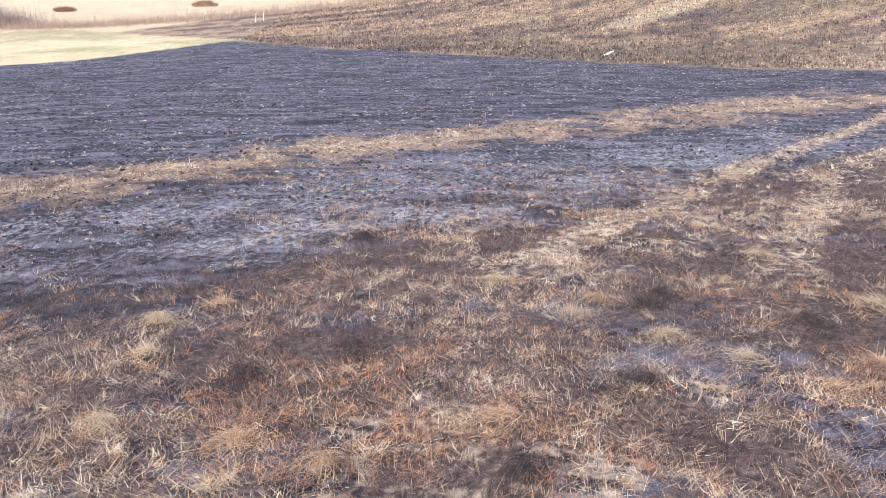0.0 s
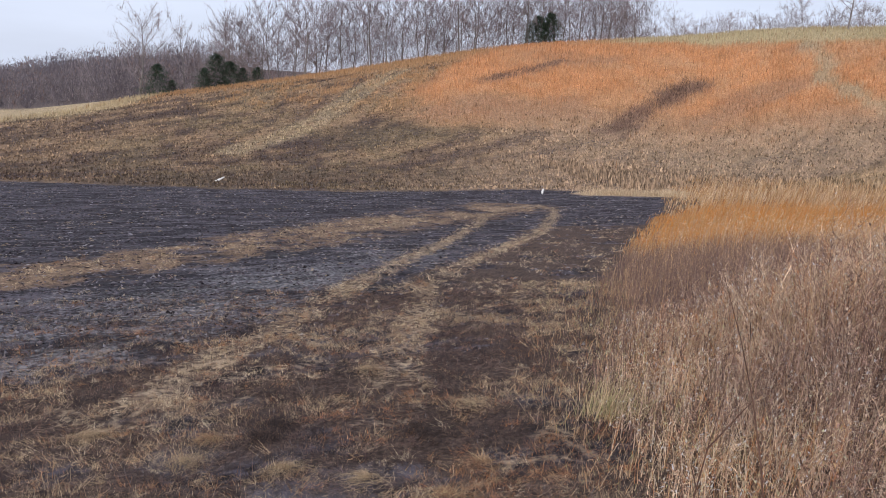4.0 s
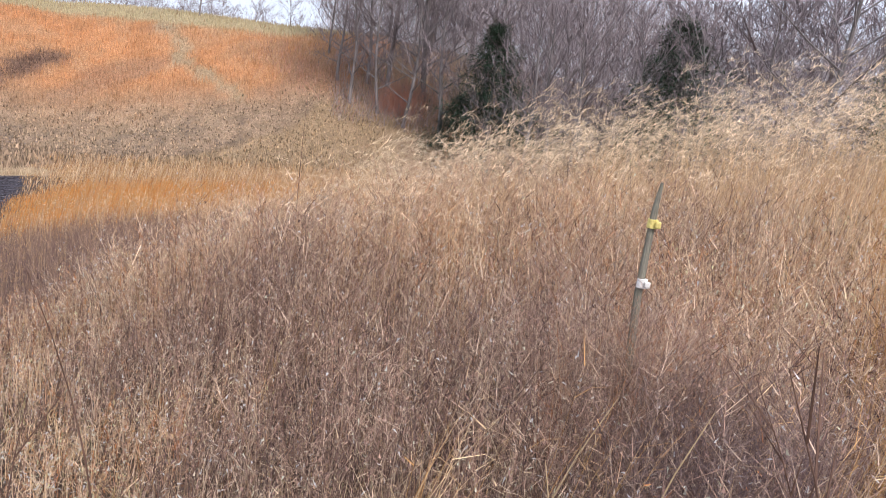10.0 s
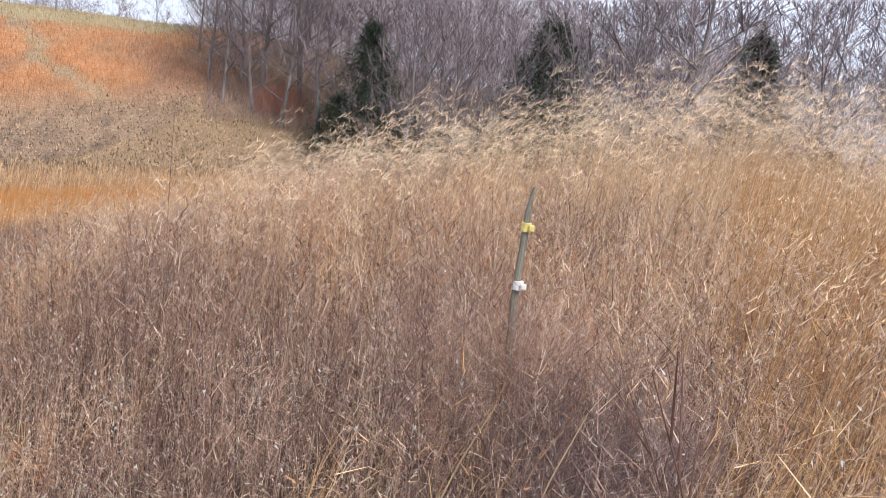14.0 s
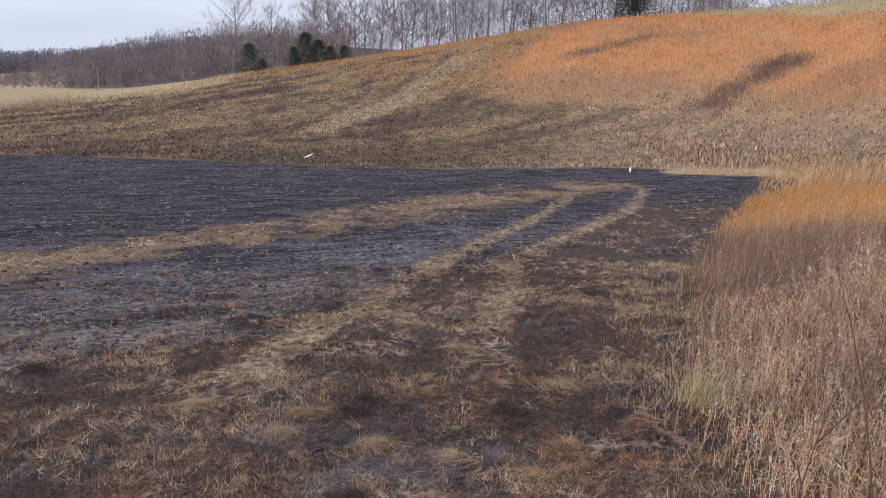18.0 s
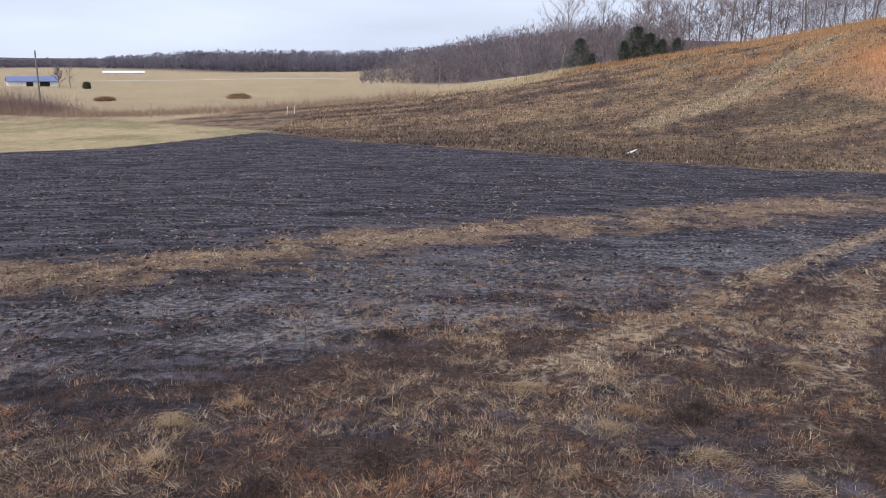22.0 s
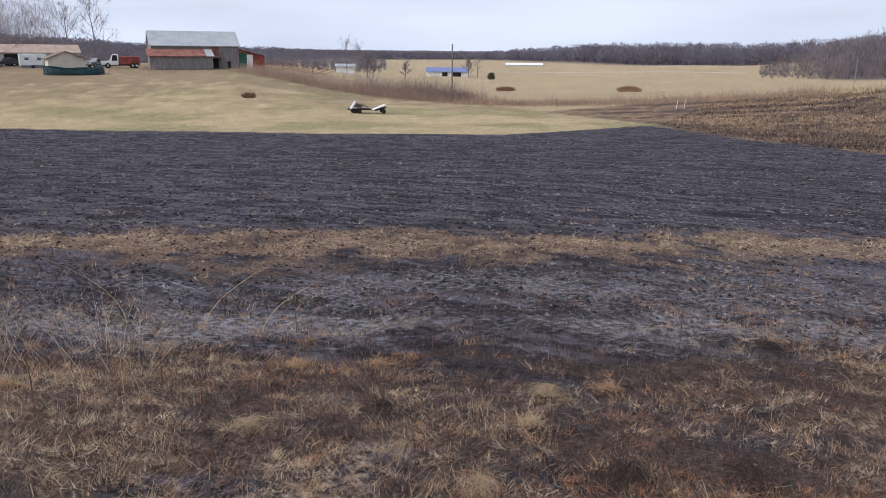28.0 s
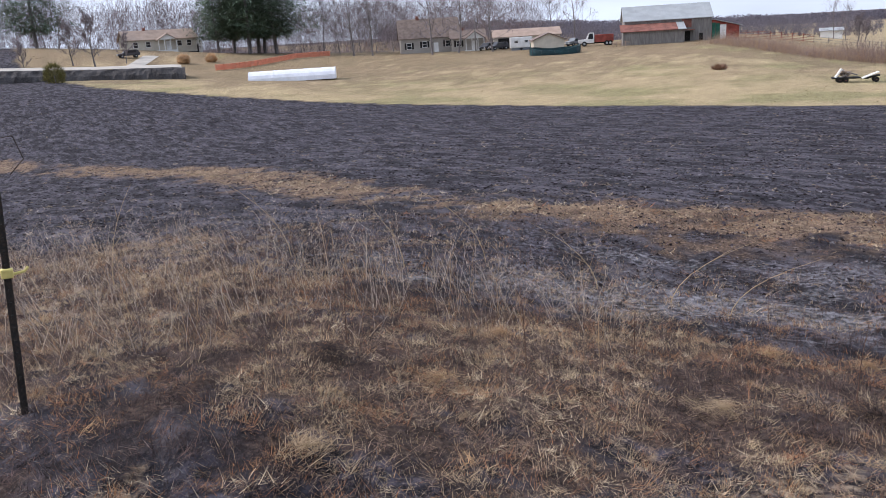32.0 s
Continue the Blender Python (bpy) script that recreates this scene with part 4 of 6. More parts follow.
def field_stubble():
    # short stubble and char over the ground near the camera
    x, y, rng = scatter(200000, -44, 97, 2.3, 15, 81, 1.45)
    burn, ash, straw, tint, tall, rows = cover(x, y)
    p, rus = near_patches(x, y)
    n, r = len(x), np.hypot(x, y)
    front = sstep(14, 8, y - 0.22 * x + 0.35 * np.maximum(-x - 4, 0))
    pale = rng.uniform(0, 1, n) < np.clip(0.03 + 0.8 * p * front + 0.5 * straw - 0.3 * ash, 0, 0.9)
    light = np.where((rng.uniform(0, 1, n) < 0.15 + 0.5 * rus)[:, None], shades(rng, n, [(3, RUSSET), (3, BROWN), (1, STRAW)], 0.3), shades(rng, n, [(3, (0.50, 0.38, 0.235)), (3, (0.60, 0.48, 0.33)), (2, (0.33, 0.235, 0.165))], 0.3))
    dark = shades(rng, n, [(4, (0.085, 0.062, 0.06)), (3, (0.12, 0.085, 0.075)), (4, BLACK), (1.5, (0.2, 0.145, 0.125)), (0.7, (0.24, 0.235, 0.24))], 0.3)
    keep = (tall < 0.5) & (rng.uniform(0, 1, n) < 0.45 + 0.55 * front + 0.4 * straw)
    h = np.where(pale, rng.uniform(0.02, 0.075, n), rng.uniform(0.02, 0.075, n)) * (0.6 + 0.9 * fbm(x * 1.1, y * 1.1, 19))
    col, wide = np.where(pale[:, None], light, dark), rng.uniform(0.0022, 0.0046, n) * (0.75 + 0.11 * r)
    x, y, col, h, wide = x[keep], y[keep], col[keep], h[keep], wide[keep]
    way = leaning(rng, len(x), 1.5)
    s = Sheaf()
    s.add(np.stack([x, y, ground_z(x, y) - 0.008], -1), way, h, wide, 0 * way, col, 1, rng, tip=0.3)
    tagged(new("field_stubble", s.mesh("field_stubble")), "charred and straw-coloured mown stubble", "stubble", kind="stuff")
    # loose straw lying flat
    x, y, rng = scatter(60000, -44, 97, 2.3, 20, 85, 1.4)
    burn, ash, straw, tint, tall, rows = cover(x, y)
    p, rus = near_patches(x, y)
    k = (tall < 0.5) & (rng.uniform(0, 1, len(x)) < 0.012 + 0.3 * p * sstep(13, 8, y) + 0.25 * straw)
    x, y = x[k], y[k]
    n = len(x)
    a = rng.uniform(0, 2 * math.pi, n)
    way = np.stack([np.cos(a), np.sin(a), rng.uniform(0.0, 0.35, n)], -1)
    s = Sheaf()
    s.add(np.stack([x, y, ground_z(x, y) + rng.uniform(0.0, 0.03, n)], -1), way, rng.uniform(0.04, 0.12, n), rng.uniform(0.0015, 0.0032, n) * (0.8 + 0.06 * np.hypot(x, y)), way * [0.1, 0.1, -0.3], shades(rng, n, [(4, (0.46, 0.33, 0.2)), (3, (0.6, 0.46, 0.31)), (1, RUSSET), (2, BROWN)], 0.3), 2, rng)
    tagged(new("loose_straw", s.mesh("loose_straw")), "loose pale straw lying over the stubble", "straw", kind="stuff")
    # matted clumps: straw, russet and charred, over the half-burnt ground, the wheel tracks and the straw strip
    x, y, rng = scatter(13500, -44, 97, 2.4, 17, 86, 1.45)
    burn, ash, straw, tint, tall, rows = cover(x, y)
    rise = y - brown_line(x)
    far = rng.uniform(0, 1, len(x))
    k = (tall < 0.5) & ((rise < rng.normal(0.3, 0.6, len(x))) | (far < 0.9 * straw) | (far > 0.9))
    mats("matted_clumps", x[k], y[k], rng, 34, 0.11, 0.055, 0.0042, straw[k], ash[k])
    x, y, rng = scatter(60000, -46, 97, 15, 46, 87, 1.6)
    burn, ash, straw, tint, tall, rows = cover(x, y)
    k = (tall < 0.5) & (rng.uniform(0, 1, len(x)) < 1.1 * straw + 0.01)
    mats("straw_clumps", x[k], y[k], rng, 14, 0.22, 0.1, 0.014, straw[k] + 0.2, ash[k])
    # upright burnt stubble in tight bunches
    x, y, rng = scatter(30000, -42, 97, 2.3, 15, 88, 1.35)
    burn, ash, straw, tint, tall, rows = cover(x, y)
    p, rus = near_patches(x, y)
    rise = y - brown_line(x)
    k = (tall < 0.5) & (rng.uniform(0, 1, len(x)) < np.clip(1.0 - 0.16 * np.maximum(rise, 0), 0.18, 1) * (1 - 0.6 * straw))
    x, y, p, rus = x[k], y[k], p[k], rus[k]
    per = 12
    n = len(x) * per
    pale = np.repeat(rng.uniform(0, 1, len(x)) < 0.05 + 0.62 * p, per)
    dark = np.repeat(shades(rng, len(x), [(4, (0.082, 0.054, 0.05)), (3, (0.135, 0.086, 0.074)), (4, (0.042, 0.034, 0.036)), (0.9, (0.25, 0.165, 0.13))], 0.25), per, 0)
    light = np.repeat(np.where((rng.uniform(0, 1, len(x)) < 0.25 + 0.5 * rus)[:, None], shades(rng, len(x), [(3, (0.42, 0.21, 0.105)), (2, (0.33, 0.18, 0.1))], 0.25), shades(rng, len(x), [(3, (0.54, 0.4, 0.25)), (2, (0.41, 0.295, 0.19)), (1, (0.68, 0.53, 0.36))], 0.25)), per, 0)
    fat = np.repeat(rng.uniform(0.02, 0.07, len(x)), per)
    bx, by = np.repeat(x, per) + rng.normal(0, 1, n) * fat, np.repeat(y, per) + rng.normal(0, 1, n) * fat
    r = np.hypot(bx, by)
    comb = np.repeat(rng.uniform(0, 2 * math.pi, len(x)), per)
    lie = np.where(pale, 0.9, 0.22)
    way = leaning(rng, n, 0.3) + np.stack([np.cos(comb) * lie, np.sin(comb) * lie, 0 * lie], -1)
    s = Sheaf()
    s.add(np.stack([bx, by, ground_z(bx, by) - 0.01], -1), way, np.repeat(rng.uniform(0.035, 0.11, len(x)), per) * rng.uniform(0.5, 1.3, n), rng.uniform(0.0017, 0.0035, n) * (0.7 + 0.09 * r), way * [0.15, 0.15, -0.25], np.where(pale[:, None], light, dark) * rng.uniform(0.7, 1.3, (n, 1)), 1, rng, tip=0.35)
    tagged(new("burnt_stubble", s.mesh("burnt_stubble")), "dark upright bunches of burnt grass stubble", "stubble", kind="stuff")
    # standing charred stems
    x, y, rng = scatter(30000, -40, 97, 2.6, 15, 82, 1.3)
    k = (fbm(x * 0.8, y * 0.8, 23) > 0.47) & (x < grass_edge(y))
    x, y = x[k], y[k]
    stand("charred_stems", x, y, rng, rng.uniform(0.05, 0.16, len(x)) * rng.choice([0.8, 1, 1, 2.2], len(x)), rng.uniform(0.002, 0.0042, len(x)), [(3, BLACK), (4, (0.075, 0.05, 0.045)), (3, (0.15, 0.08, 0.058)), (1, PURPLE)], "thin charred weed stems still standing", 0.16, 0, 3, 0, wind=(0, 0), segs=2)
    # litter over the burnt field
    x, y, rng = scatter(190000, -44, 97, 9, 110, 83, 1.15)
    burn, ash, straw, tint, tall, rows = cover(x, y)
    k = (burn + straw > 0.3) & (tall < 0.5)
    x, y, burn, straw, ash = x[k], y[k], burn[k], straw[k], ash[k]
    n, r = len(x), np.hypot(x, y)
    ribs = fbm((0.88 * x + 0.47 * y) * 0.3, (-0.47 * x + 0.88 * y) * 0.9, 87)
    pale = rng.uniform(0, 1, n) < 0.46 * sstep(0.45, 0.58, ribs) + 0.1 + 0.85 * straw + 0.35 * ash
    col = np.where(pale[:, None], shades(rng, n, [(1, (0.36, 0.29, 0.21)), (3, (0.19, 0.165, 0.17)), (3, (0.27, 0.26, 0.28))], 0.3), shades(rng, n, [(4, (0.022, 0.02, 0.024)), (5, (0.07, 0.062, 0.075)), (3, (0.12, 0.11, 0.135))], 0.3))
    col = np.where((straw > 0.25)[:, None] & pale[:, None], shades(rng, n, [(3, (0.5, 0.39, 0.26)), (2, (0.3, 0.22, 0.155)), (3, (0.15, 0.105, 0.085))], 0.3), col)
    way, a = leaning(rng, n, 0.6), np.radians(np.degrees(np.arctan2(-x, y)) * 0.6) + rng.normal(0, 0.45, n)
    rows = np.stack([np.cos(a), np.sin(a), 0 * a], -1)
    s = Sheaf()
    s.add(np.stack([x, y, ground_z(x, y) - 0.01], -1), way, rng.uniform(0.015, 0.05, n), rng.uniform(0.02, 0.085, n) * (r / 8) ** 0.7, 0 * way, col, 1, rng, flat=rows)
    tagged(new("field_litter", s.mesh("field_litter")), "burnt stubble litter on the black field", "stubble", kind="stuff")
    # wispy unburnt weeds at the left
    x, y, rng = scatter(3600, 50, 97, 5.8, 17, 84, 1.6)
    a = np.degrees(np.arctan2(-x, y))
    k = (fbm(x * 0.4, y * 0.4, 27) > 0.40) & (np.hypot(x, y) < 8.5 + 0.16 * (a - 52))
    x, y = x[k], y[k]
    stand("wispy_weeds", x, y, rng, rng.uniform(0.3, 1.1, len(x)), rng.uniform(0.0025, 0.0048, len(x)), [(2, STRAW), (1, BROWN), (5, (0.5, 0.42, 0.36)), (4, (0.68, 0.57, 0.45)), (1, (0.22, 0.17, 0.15))], "wispy dry weeds beside the burn", 0.55, 1, 6, 2, wind=(0.3, -0.16), plume_col=(0.66, 0.55, 0.44))


def hill_grass():
    x, y, rng = scatter(230000, -66, 26, 56, 172, 91, 1.45)
    u, v = 0.7071 * (x + y), 0.7071 * (y - x)
    burn, ash, straw, tint, tall, rows = cover(x, y)
    orange = sstep(0.2, 0.36, tint[:, 0] - 0.6 * tint[:, 2])
    open_hill = (y > hill_edge(x) + 1.5) & (x > -60 - 1.45 * (86 - y)) & (y < np.interp(x, [-42, -29, 3, 25, 26], [97, 117, 121, 150, 999]))
    k = (open_hill | ((x > 45) & (u > 73))) & (u < 158) & (tall < 0.5) & (rng.uniform(0, 1, len(x)) < 0.7 + 0.3 * orange) & (np.where(x < -22, y > lawn_edge(x) + 60, True))
    x, y, tint, orange = x[k], y[k], tint[k], orange[k]
    n = len(x)
    h = rng.uniform(0.08, 0.3, n) + 0.35 * sstep(84, 76, 0.7071 * (x + y)) * (x > 45) + orange * rng.uniform(0.15, 0.6, n)
    way = leaning(rng, n, 0.2)
    col = tint * np.where(orange > 0.5, rng.uniform(0.75, 1.3, n), rng.choice([0.45, 0.7, 1.05, 1.4, 1.75], n))[:, None]
    dark = (rng.uniform(0, 1, n) < 0.03) & (orange > 0.5)
    col[dark] = np.array(BROWN) * 0.8
    h[dark] += 0.25
    s = Sheaf()
    wide = rng.uniform(0.05, 0.13, n) * np.where(orange > 0.5, 1.0, 2.6)
    s.add(np.stack([x, y, height(x, y) - 0.05], -1), way, h, wide, way * 0.05, col, 1, rng)
    tagged(new("hill_grass", s.mesh("hill_grass")), "orange bluestem and mown grass on the hillside", "grass", kind="stuff")


def lawn_tufts():
    x, y, rng = scatter(50000, 14, 97, 60, 190, 92, 1.5)
    k = (y > lawn_edge(x) + 0.5) & (x < -24)
    x, y = x[k], y[k]
    n, r = len(x), np.hypot(x, y)
    tint = cover(x, y)[3]
    brown = sstep(0.42, 0.6, fbm(x * 0.05, y * 0.12, 93)) * sstep(95, 140, r)
    col = (tint * (1 - 0.6 * brown[:, None]) + np.array([0.34, 0.26, 0.17]) * 0.6 * brown[:, None]) * rng.choice([0.84, 0.95, 1.05, 1.16], n)[:, None]
    way, s = leaning(rng, n, 0.4), Sheaf()
    s.add(np.stack([x, y, height(x, y) - 0.02], -1), way, rng.uniform(0.02, 0.06, n), rng.uniform(0.2, 0.6, n), 0 * way, col, 1, rng)
    tagged(new("lawn_grass", s.mesh("lawn_grass")), "patchy dormant lawn grass below the farm", "grass", kind="stuff")


tall_grass()
lawn_tufts()
field_stubble()
hill_grass()


# ---- trees ----
def tree_meshes(seed, h, trunk_r, fork, limbs, reach, up=0.8, twig=0.035, dense=7):
    """Trunk with limbs, and a crown of fine bare twigs."""
    rng = np.random.default_rng(seed)
    bm = bmesh.new()
    lean = rng.normal(0, 0.04, 2)
    def axis(t):
        return np.array([lean[0] * h * t + 0.02 * h * math.sin(5 * t + seed), lean[1] * h * t + 0.015 * h * math.cos(6 * t), h * t])
    ts = [0, 0.05, 0.2, 0.4, 0.6, 0.8, 0.95]
    rod([axis(t) - (0, 0, 0.3 if t == 0 else 0) for t in ts], [trunk_r * (1.35 if t == 0 else (1 - t) ** 0.8 + 0.06) for t in ts], 7, bm)
    b, w, l, bend = [], [], [], []
    for i in range(limbs):
        t = fork + (0.94 - fork) * (i + rng.uniform(0, 0.9)) / limbs
        a = i * 2.4 + rng.uniform(-0.6, 0.6)
        k = (t - fork) / (0.94 - fork)
        ln = reach * h * (0.42 + 0.62 * math.sin(math.pi * (0.2 + 0.62 * k))) * rng.uniform(0.75, 1.2)
        out = np.array([math.cos(a), math.sin(a), up * (0.45 + 1.2 * k) * rng.uniform(0.7, 1.4)])
        out /= np.linalg.norm(out)
        cur = np.array([0, 0, 0.2 * rng.uniform(-0.4, 1.2)]) + rng.normal(0, 0.13, 3)
        p = [axis(t) + ln * (out * s + cur * s * s) for s in (0, 0.3, 0.65, 1)]
        r0 = trunk_r * (1 - t) ** 0.8 * 0.4 + 0.012
        rod(p, [r0, r0 * 0.7, r0 * 0.42, r0 * 0.15], 5, bm)
        for _ in range(dense):
            s = rng.uniform(0.25, 1)
            b.append(axis(t) + ln * (out * s + cur * s * s))
            d = out + rng.normal(0, 0.75, 3) + (0, 0, 0.15)
            w.append(d / np.linalg.norm(d)), l.append(ln * rng.uniform(0.25, 0.5)), bend.append(rng.normal(0, 0.12, 3) + (0, 0, 0.08))
    for _ in range(dense):
        b.append(axis(rng.uniform(0.75, 0.95)))
        d = np.array([0, 0, 1.0]) + rng.normal(0, 0.4, 3)
        w.append(d / np.linalg.norm(d)), l.append(h * rng.uniform(0.08, 0.16)), bend.append(rng.normal(0, 0.1, 3))
    b, w, l, bend = np.array(b), np.array(w), np.array(l), np.array(bend)
    s = Sheaf()
    grey = np.full((len(b), 3), 0.5)
    s.add(b, w, l, np.full(len(b), twig * 1.5), bend, grey, 2, rng)
    for _ in range(dense):
        t = rng.uniform(0.2, 1, len(b))
        p = along(b, w, l, bend, t)
        d = w + rng.normal(0, 0.6, w.shape) + (0, 0, 0.2)
        d /= np.linalg.norm(d, axis=1, keepdims=True)
        l2 = l * rng.uniform(0.25, 0.6, len(b))
        s.add(p, d, l2, np.full(len(b), twig), 0 * d, grey, 1, rng)
        q = along(p, d, l2, 0 * d, rng.uniform(0.3, 1, len(b)))
        d2 = d + rng.normal(0, 0.6, w.shape)
        s.add(q, d2, l2 * 0.55, np.full(len(b), twig * 0.7), 0 * d, grey, 1, rng)
    me = bpy.data.meshes.new("trunk")
    bm.to_mesh(me)
    bm.free()
    me.materials.append(BARK)
    return me, s.mesh("crown", TWIGS)


def evergreen_meshes(seed, h, wide, low=0.1, pointed=1.0, n=1300, fine=1.0, leaf=None):
    rng = np.random.default_rng(seed)
    bm = rod([(0, 0, -0.3), (0.02 * h, 0, 0.4 * h), (0.01 * h, 0.01 * h, 0.96 * h)], [0.015 * h, 0.012 * h, 0.003 * h], 7)
    me = bpy.data.meshes.new("trunk")
    s = Sheaf()
    t = low + (1 - low) * rng.uniform(0, 1, n) ** 1.1
    a = rng.uniform(0, 2 * math.pi, n)
    lobe = (1 + 0.28 * np.sin(3 * a + 9 * t + seed) + 0.15 * np.sin(7 * a + 23 * t)) * (0.8 + 0.28 * np.sin(34 * t + 2 * np.sin(2 * a)))
    prof = ((1 - t) ** pointed + 0.04) * np.minimum(1, (t - low) * 6 + 0.45)
    rad = wide * 0.5 * prof * lobe * rng.uniform(0.35, 1.05, n)
    b = np.stack([np.cos(a) * rad, np.sin(a) * rad, t * h], -1)
    for _ in range(5):
        d = np.stack([np.cos(a), np.sin(a), np.full(n, 0.1)], -1) + rng.normal(0, 0.6, (n, 3)) * [1, 1, 0.5]
        s.add(b + rng.normal(0, 0.02 * h, (n, 3)), d, np.full(n, 0.05 * h * fine) * rng.uniform(0.5, 1.4, n), np.full(n, 0.013 * h * fine), np.stack([0 * a, 0 * a, -rng.uniform(0, 0.5, n)], -1), np.full((n, 3), 0.5), 1, rng)
    for i in range(12):
        u = low + (0.9 - low) * i / 12
        q = i * 2.4
        rod([(0, 0, u * h), (0.3 * wide * (1 - u) * math.cos(q), 0.3 * wide * (1 - u) * math.sin(q), u * h + 0.02 * h)], [0.006 * h, 0.002 * h], 4, bm)
    bm.to_mesh(me)
    bm.free()
    me.materials.append(BARK)
    return me, s.mesh("crown", leaf or NEEDLES)


FOREST = [tree_meshes(k, 15, 0.16, 0.24, 17, 0.36, 0.62, 0.07, 9) for k in range(5)]
OPEN = [tree_meshes(20 + k, 11, 0.145, 0.16, 17, 0.40, 0.75, 0.042, 9) for k in range(3)]
CEDAR = [evergreen_meshes(40 + k, 7, 9.0, 0.0, 0.6, 3000, 0.95) for k in range(2)]
TALL_CEDAR = [evergreen_meshes(44, 14, 17.0, 0.03, 0.85, 5200, 0.6)]
PINE = [evergreen_meshes(50 + k, 16, 12.0, 0.16, 0.5, 2600, 0.75, PINE_NEEDLES) for k in range(2)]


def plant(name, sets, label, category, group, places):
    """places: (az, r, height factor, sink)."""
    rng = np.random.default_rng(len(places) * 7 + len(name))
    firsts = {}
    for i, (az, r, f) in enumerate(places):
        k = int(rng.integers(len(sets)))
        m = Matrix.Translation(spot(az, r, -0.1)) @ Matrix.Rotation(rng.uniform(0, 6.28), 4, "Z") @ Matrix.Diagonal((f * rng.uniform(0.85, 1.2), f * rng.uniform(0.85, 1.2), f, 1))
        if k in firsts:
            copy_thing(firsts[k], m)
        else:
            firsts[k] = thing(name, m, label, category, group)
            part("trunk", sets[k][0], None, firsts[k])
            part("crown", sets[k][1], None, firsts[k])


def row_of(n, az0, az1, r0, r1, f0, f1, seed):
    rng = np.random.default_rng(seed)
    return [(az0 + (az1 - az0) * (i + rng.uniform(0, 1)) / n, rng.uniform(r0, r1), rng.uniform(f0, f1)) for i in range(n)]


# ridge woods behind the hill, from its left foot to the far right
plant("bare_tree", FOREST, "leafless grey woodland tree on the ridge behind the hill", "tree", "ridge woods",
      row_of(50, -11, -40, 154, 178, 0.65, 1.15, 1) + row_of(36, -38, -66, 182, 212, 0.35, 0.75, 2))
plant("bare_tree", OPEN, "lone leafless tree at the field's edge", "tree", "edge trees",
      [(-6.2, 146, 1.15), (-9.0, 150, 0.95), (-11.5, 152, 1.0), (-53.0, 139, 0.8), (-59.0, 144, 0.68)])
plant("cedar", CEDAR, "dark green cedar at the foot of the ridge woods", "tree", "cedars",
      [(-7.3, 142, 0.72), (-8.2, 143, 0.45), (-10.3, 144, 0.75), (-11.1, 145, 0.85), (-12.0, 145, 0.75), (-12.8, 147, 0.65), (-13.8, 150, 0.55), (-34.1, 156, 1.25), (-33.3, 158, 1.05)])
# woods at the right
plant("bare_tree", FOREST, "leafless grey tree at the edge of the woods", "tree", "valley woods",
      row_of(6, -66, -72, 122, 138, 1.0, 1.4, 3) + row_of(16, -72, -96, 92, 112, 0.9, 1.3, 31) + row_of(22, -66, -122, 108, 140, 1.2, 1.7, 4))
plant("bare_tree", OPEN, "spreading leafless tree at the edge of the woods", "tree", "valley woods",
      [(-61.8, 120, 1.25), (-62.6, 112, 1.35), (-63.6, 106, 1.55), (-64.4, 112, 1.6), (-65.4, 104, 1.4), (-66.3, 110, 1.6), (-67.4, 102, 1.35), (-68.5, 108, 1.6), (-69.6, 100, 1.4), (-75.8, 72, 1.2), (-77.6, 80, 1.5), (-79.5, 74, 1.0), (-83, 78, 1.15), (-88, 74, 1.1), (-92, 66, 1.1), (-95.2, 58, 1.25), (-99.5, 64, 1.0), (-104, 58, 0.9), (-108.5, 62, 1.05), (-112, 60, 1.0), (-117, 64, 1.0)])
plant("cedar", TALL_CEDAR, "tall dark green cedar among bare trees", "tree", "woodland cedars", [(-73.4, 88, 1.22), (-86.0, 82, 1.06), (-99.6, 66, 0.85)])
plant("cedar", CEDAR, "low dark green cedar among bare trees", "tree", "woodland cedars", [(-71.2, 98, 1.0), (-76.4, 84, 1.15), (-84.2, 80, 1.2), (-104.5, 64, 0.9)])
# trees about the farmstead
plant("bare_tree", FOREST, "leafless tall tree behind the farmhouses", "tree", "farm trees",
      row_of(24, 57, 97, 225, 285, 0.7, 1.1, 5) + row_of(7, 64, 70, 200, 215, 0.8, 1.1, 6))
plant("bare_tree", OPEN, "leafless yard tree by the farmhouses", "tree", "yard trees",
      [(58.2, 172, 1.25), (62.4, 176, 1.2), (66.6, 188, 1.35), (68.0, 190, 1.2), (60.6, 178, 1.0), (90.3, 172, 0.5), (52.5, 230, 1.0), (54.2, 235, 1.0), (35.5, 215, 0.5), (36.2, 222, 0.55), (27.0, 292, 0.5)])
PEAR = [tree_meshes(60 + k, 6, 0.11, 0.2, 16, 0.32, 1.4, 0.085, 9) for k in range(2)]
plant("pear_tree", PEAR, "small round-crowned leafless yard tree", "tree", "small yard trees", [(89.0, 162, 0.85), (86.2, 172, 1.25), (84.9, 168, 1.2), (83.0, 176, 1.05), (90.8, 176, 0.9), (92.6, 170, 1.0), (34.8, 215, 1.15), (34.4, 218, 0.95), (32.1, 250, 0.9), (27.6, 290, 1.25)])
plant("pine", PINE, "broad dark green pine by the farm road", "tree", "yard pines", [(77.0, 212, 1.3), (76.0, 216, 1.4), (75.0, 210, 1.3), (74.0, 216, 1.4), (73.2, 212, 1.25), (74.4, 222, 1.4), (88.1, 222, 1.05)])


